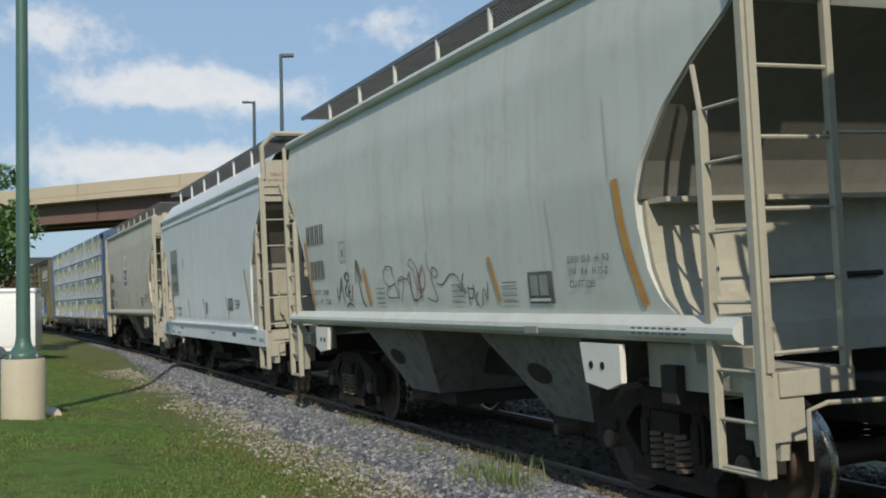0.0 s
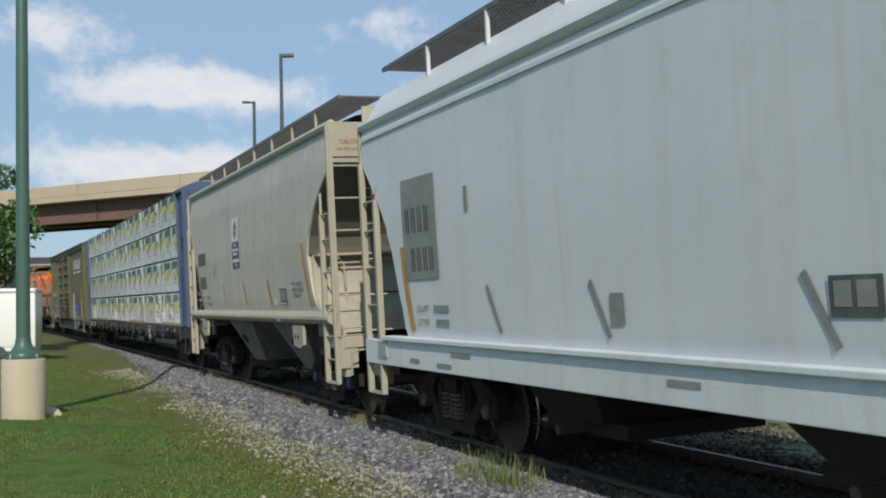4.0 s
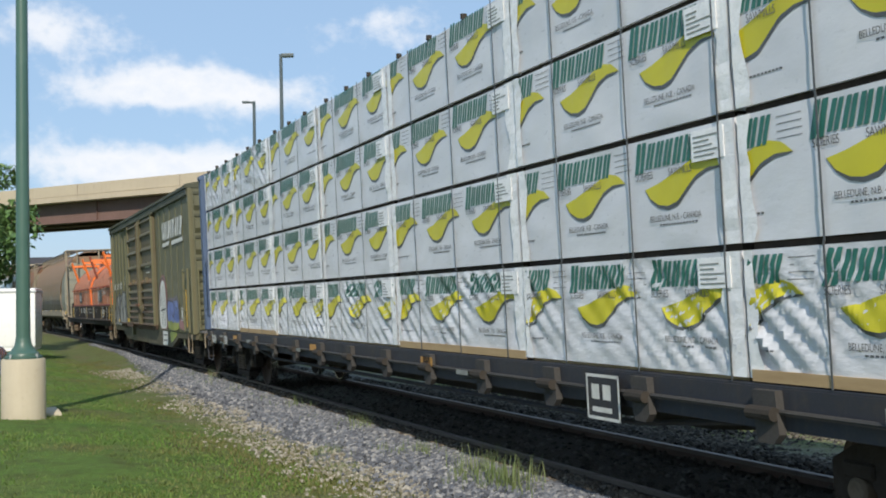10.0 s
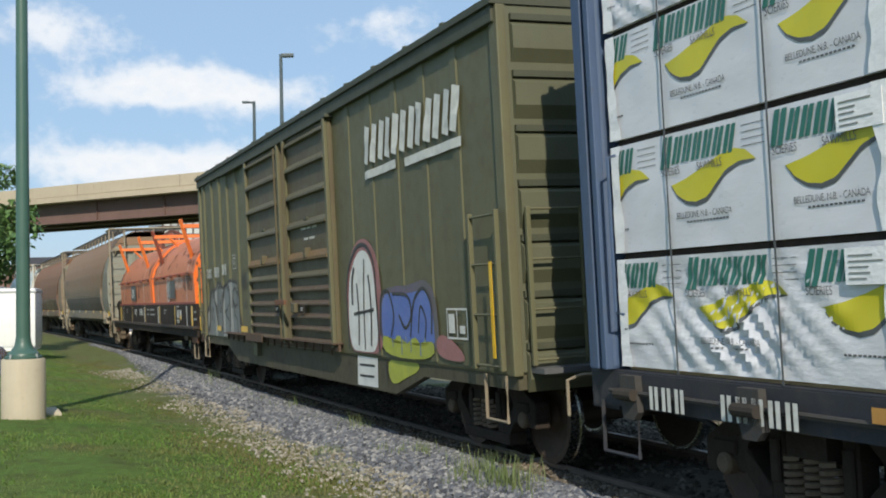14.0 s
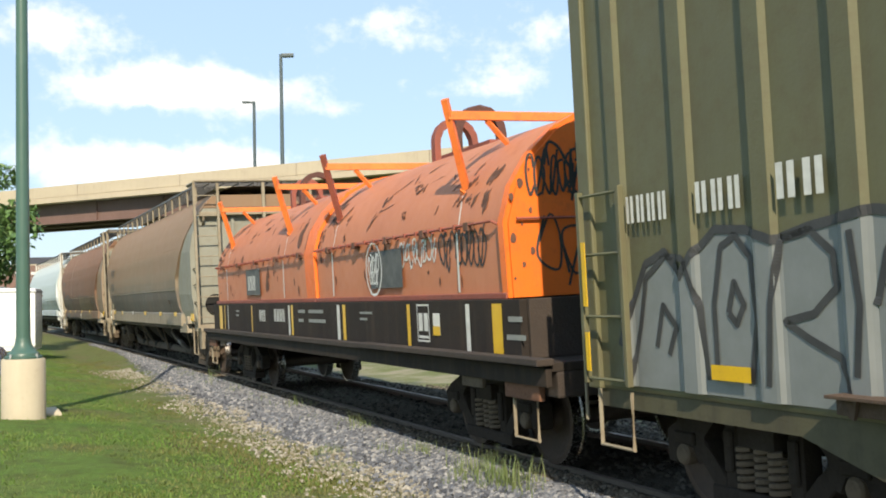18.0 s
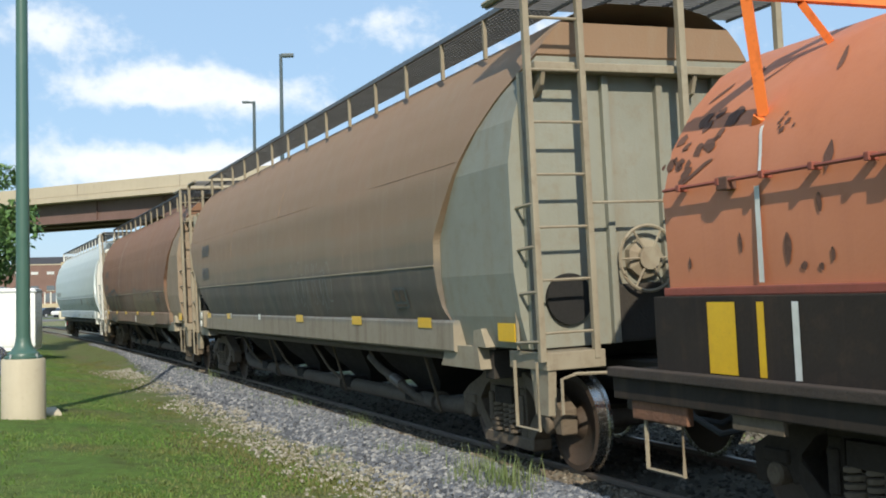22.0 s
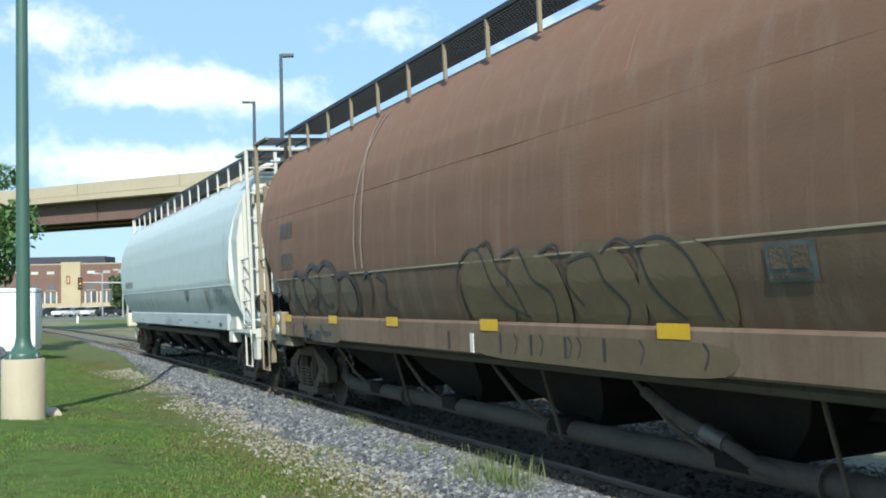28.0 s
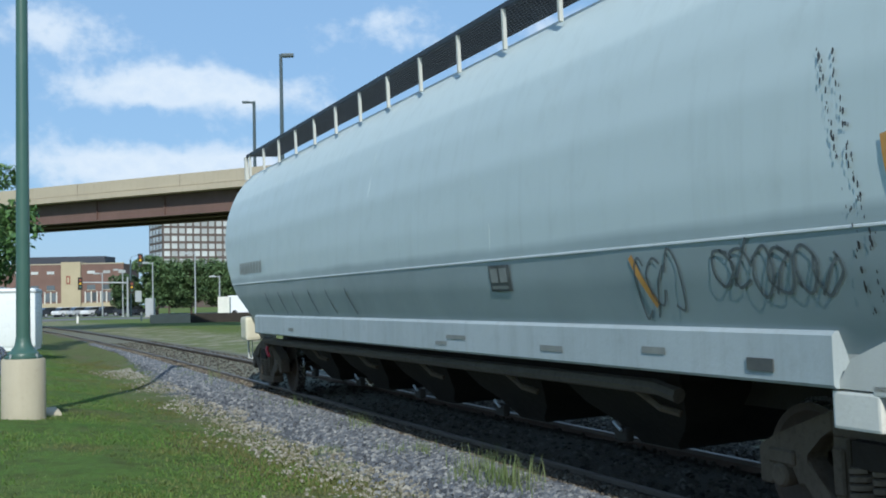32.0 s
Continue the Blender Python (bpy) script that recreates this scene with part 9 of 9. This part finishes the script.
        for k in range(5):
            x = x0 + 0.8 + k * (x1 - x0 - 1.6) / 4
            part("latch", a_box(x - 0.06, x + 0.06, -1.40, -1.32, 2.36, 2.45, 0.01), RUST_PATCH, cv)
        place = lambda x, z: (x, cover_y(z) - 0.008, z)
        bm = bmesh.new()
        for k in range(40):
            x, z = rnd.uniform(x0 + 0.2, x1 - 0.7), 1.8 + 1.5 * rnd.random()
            w, h = rnd.uniform(0.01, 0.05), rnd.uniform(0.02, 0.12) * (1.3 if z > 2.5 else 1)
            sk = rnd.uniform(-0.1, 0.25) if z > 2.5 else 0
            if z + h > 3.4 or z - h < 1.7:
                continue
            blob(bm, [(x + w * math.cos(a) * rnd.uniform(.5, 1.2) + sk * math.sin(a), z + h * math.sin(a) * rnd.uniform(.6, 1.1)) for a in (0, .7, 1.5, 2.2, 3.0, 3.8, 4.6, 5.4)], place, 2)
        for cx, cz, sx, sz in [(x1 - 0.65, 2.75, .16, .3), (x1 - 1.2, 2.9, .1, .16), (x0 + 0.45, 2.85, .28, .25), (x0 + 0.15, 2.6, .16, .14), (x0 + 3.6, 3.05, .2, .08), (x0 + 2.6, 2.95, .12, .1)] + [(rnd.uniform(x0 + .5, x1 - 1), rnd.uniform(2.55, 3.2), .08, .07) for _ in range(6)]:
            for _ in range(9):
                ox, oz, s = cx + rnd.gauss(0, sx * .45), cz + rnd.gauss(0, sz * .45), rnd.uniform(.15, .42)
                if 1.8 < oz - sz * s and oz + sz * s < 3.38:
                    blob(bm, [(ox + sx * s * math.cos(a) * rnd.uniform(.4, 1.2) + 0.3 * sz * s * math.sin(a), oz + sz * s * math.sin(a) * rnd.uniform(.5, 1.1)) for a in (0, .5, 1, 1.5, 2, 2.6, 3.1, 3.7, 4.2, 4.8, 5.3, 5.8)], place, 2)
        if seed == 9:
            for cx, cz, s in ((-2.9, 2.05, 0.5), (-2.8, 2.2, 0.35), (-3.0, 1.95, 0.3), (-0.85, 2.75, 0.7), (-5.0, 2.5, 0.35)):
                blob(bm, [(cx + s * a, cz + s * b) for a, b in ((-.12, -.3), (-.2, .0), (-.1, .25), (.05, .3), (.1, .05), (.22, -.1), (.12, -.35))], place, 3)
        tagged(part("rust_speckle", bm, RUST_PATCH, cv, "dark rust patches"), kind="stuff")
        # stacking arms: leaning posts with cross bars to the far side
        for x in ((5.6, 1.05) if seed == 6 else (-1.8, -6.5)):
            a = bmesh.new()
            top = (x + 0.24, -1.44, 3.76)
            base = (x, -1.14, 2.84)
            tube(a, [base, top], 0.05, 4)
            tube(a, [(base[0], base[1], base[2] + 0.0), (base[0] - 0.05, base[1] + 0.02, base[2] - 0.06)], 0.07, 6)
            part("stacking_post", a, ORANGE_ARM if x != 1.05 else MAROON, cv, "leaning angle-iron post")
            b = bmesh.new()
            zb = 3.55
            box(b, x + 0.17, x + 0.24, -1.4, 1.4, zb, zb + 0.09)
            tube(b, [(x + 0.2, -0.95, zb), (x + 0.2, -0.72, 3.3)], 0.035, 4)
            tube(b, [(x + 0.2, 0.95, zb), (x + 0.2, 0.72, 3.3)], 0.035, 4)
            part("stacking_bar", b, ORANGE_ARM, cv, "orange cross bar")
            c = bmesh.new()
            tube(c, [(x, 1.14, 2.84), (x + 0.24, 1.44, 3.76)], 0.05, 4)
            part("stacking_post", c, MAROON, cv)
            flat("chalk_line", cv, [(x + 0.1, 1.74, 0.05, 0.62)], STENCIL_WHITE, 1.334)
            c = bmesh.new()
            ribbon(c, [(x + 0.13, 2.45), (x + 0.1, 2.6), (x + 0.06, 2.76)], 0.028, place)
            part("chalk_line", c, STENCIL_WHITE, cv)
        # lifting arches on the ridge
        mid = 3.15 if seed == 6 else -4.35
        for dx, w in ((-0.42, 0.32), (0.38, 0.36)):
            bm = bmesh.new()
            pts = [(-w, 3.42), (-w, 3.75)] + [(-w * math.cos(t), 3.75 + w * math.sin(t)) for t in (0.3, .7, 1.1, 1.57, 2.04, 2.44, 2.84)] + [(w, 3.75), (w, 3.42)]
            inn = [(y * 0.74, 3.42 + (z - 3.42) * 0.86) for y, z in pts]
            for s0, s1 in ((mid + dx - 0.07, mid + dx + 0.07),):
                ov = [[bm.verts.new((x, y, z)) for y, z in pts] for x in (s0, s1)]
                iv = [[bm.verts.new((x, y, z)) for y, z in inn] for x in (s0, s1)]
                for i in range(len(pts) - 1):
                    bm.faces.new((ov[0][i], ov[0][i + 1], ov[1][i + 1], ov[1][i]))
                    bm.faces.new((iv[0][i], iv[0][i + 1], iv[1][i + 1], iv[1][i]))
                    for q in (0, 1):
                        bm.faces.new((ov[q][i], ov[q][i + 1], iv[q][i + 1], iv[q][i]))
            part("lifting_arch", bm, MAROON if dx < 0 else ARCH_DARK, cv, "arched dull red lifting lug" if dx < 0 else "arched soot-dark lifting lug", smooth=True)
        part("ridge_bar", a_box(mid - 0.9, mid + 0.9, -0.1, 0.1, 3.5, 3.6, 0.01), MAROON, cv)
        # painted signs
        if seed == 9:
            flat("sign_patch", cv, [(-4.55, 1.81, 1.15, 0.48)], STENCIL_BLACK, 1.338, "black patch with white blocks")
            flat("sign_blocks", cv, word_bars(-4.38, 1.9, 3, 0.18, 0.27, 0.04), STENCIL_WHITE, 1.342)
        else:
            flat("sign_patch", cv, [(2.85, 1.82, 1.19, 0.47)], STENCIL_BLACK, 1.338, "black patch, sprayed over")
            bm = bmesh.new()
            e = [(3.03 + 0.30 * math.cos(t), 2.07 + 0.33 * math.sin(t)) for t in (2 * math.pi * k / 14 for k in range(15))]
            over = lambda x, z: (x, -1.35, z)
            ribbon(bm, e, 0.03, over)
            scrawl(bm, rnd, 2.82, 3.22, 1.98, 2.26, over, 0.026, 5)
            scrawl(bm, rnd, 2.86, 3.2, 1.84, 2.06, over, 0.026, 4)
            scrawl(bm, rnd, 3.95, 5.1, 2.06, 2.40, place, 0.028, 8)
            ribbon(bm, [(2.75, 1.75), (2.85, 1.95), (2.95, 2.3)], 0.02, place)
            part("spray_tag", bm, SPRAY_WHITE, cv, "white looping spray tag")
            bm = bmesh.new()
            scrawl(bm, rnd, 5.2, 6.4, 1.98, 2.46, place, 0.03, 8)
            part("spray_tag", bm, SPRAY_BLACK, cv, "black looping spray tag")
            bm = bmesh.new()
            fx = x1 + 0.058
            fl = lambda a, b: (fx, a, b)
            scrawl(bm, rnd, -1.1, -0.5, 2.6, 3.1, fl, 0.025, 7)
            scrawl(bm, rnd, -0.9, 0.6, 2.6, 3.2, fl, 0.03, 6)
            scrawl(bm, rnd, -1.0, 0.9, 1.8, 2.5, fl, 0.025, 7)
            part("spray_tag", bm, SPRAY_BLACK, cv, "black looping spray tag")
            part("end_opening", a_box(x1 + 0.04, x1 + 0.056, -0.55, 0.55, 2.98, 3.16), DARK_HOLE, cv, "dark slot in the end plate")
            for k in range(9):
                bm = bmesh.new()
                yc, zc, r = -1.28 + 0.1 * (k % 3), 1.85 + 0.13 * k, 0.012 + 0.007 * (k % 4)
                blob(bm, [(yc + r * math.cos(a) * (1 + 0.3 * math.sin(3 * a + k)), zc + 1.6 * r * math.sin(a)) for a in (0, .8, 1.6, 2.4, 3.1, 3.9, 4.7, 5.5)], fl, 1)
                part("rust_chip", bm, RUST_PATCH, cv)
            part("end_rod", tube(bmesh.new(), [(x1 + 0.09, -1.25, 2.42), (x1 + 0.09, 1.2, 2.42)], 0.014, 6), MAROON, cv)
    return car


coil_car()


# ---- what moves ----
def motions():
    times = [float(t) for t in np.arange(0, SECONDS + 1e-6, 0.5)]
    for ob, u, half, off in MOVING:
        walk(ob, [(t, track_pose(u + SPEED * t, half) @ off) for t in times])
    spin = [float(t) for t in np.arange(0, SECONDS - 0.05, 0.15)] + [SECONDS]
    for ob, dx in SPINNING:
        walk(ob, [(t, pose(dx, 0, 0.457, 0, math.degrees(SPEED * t / 0.457) % 360, 0)) for t in spin])


motions()
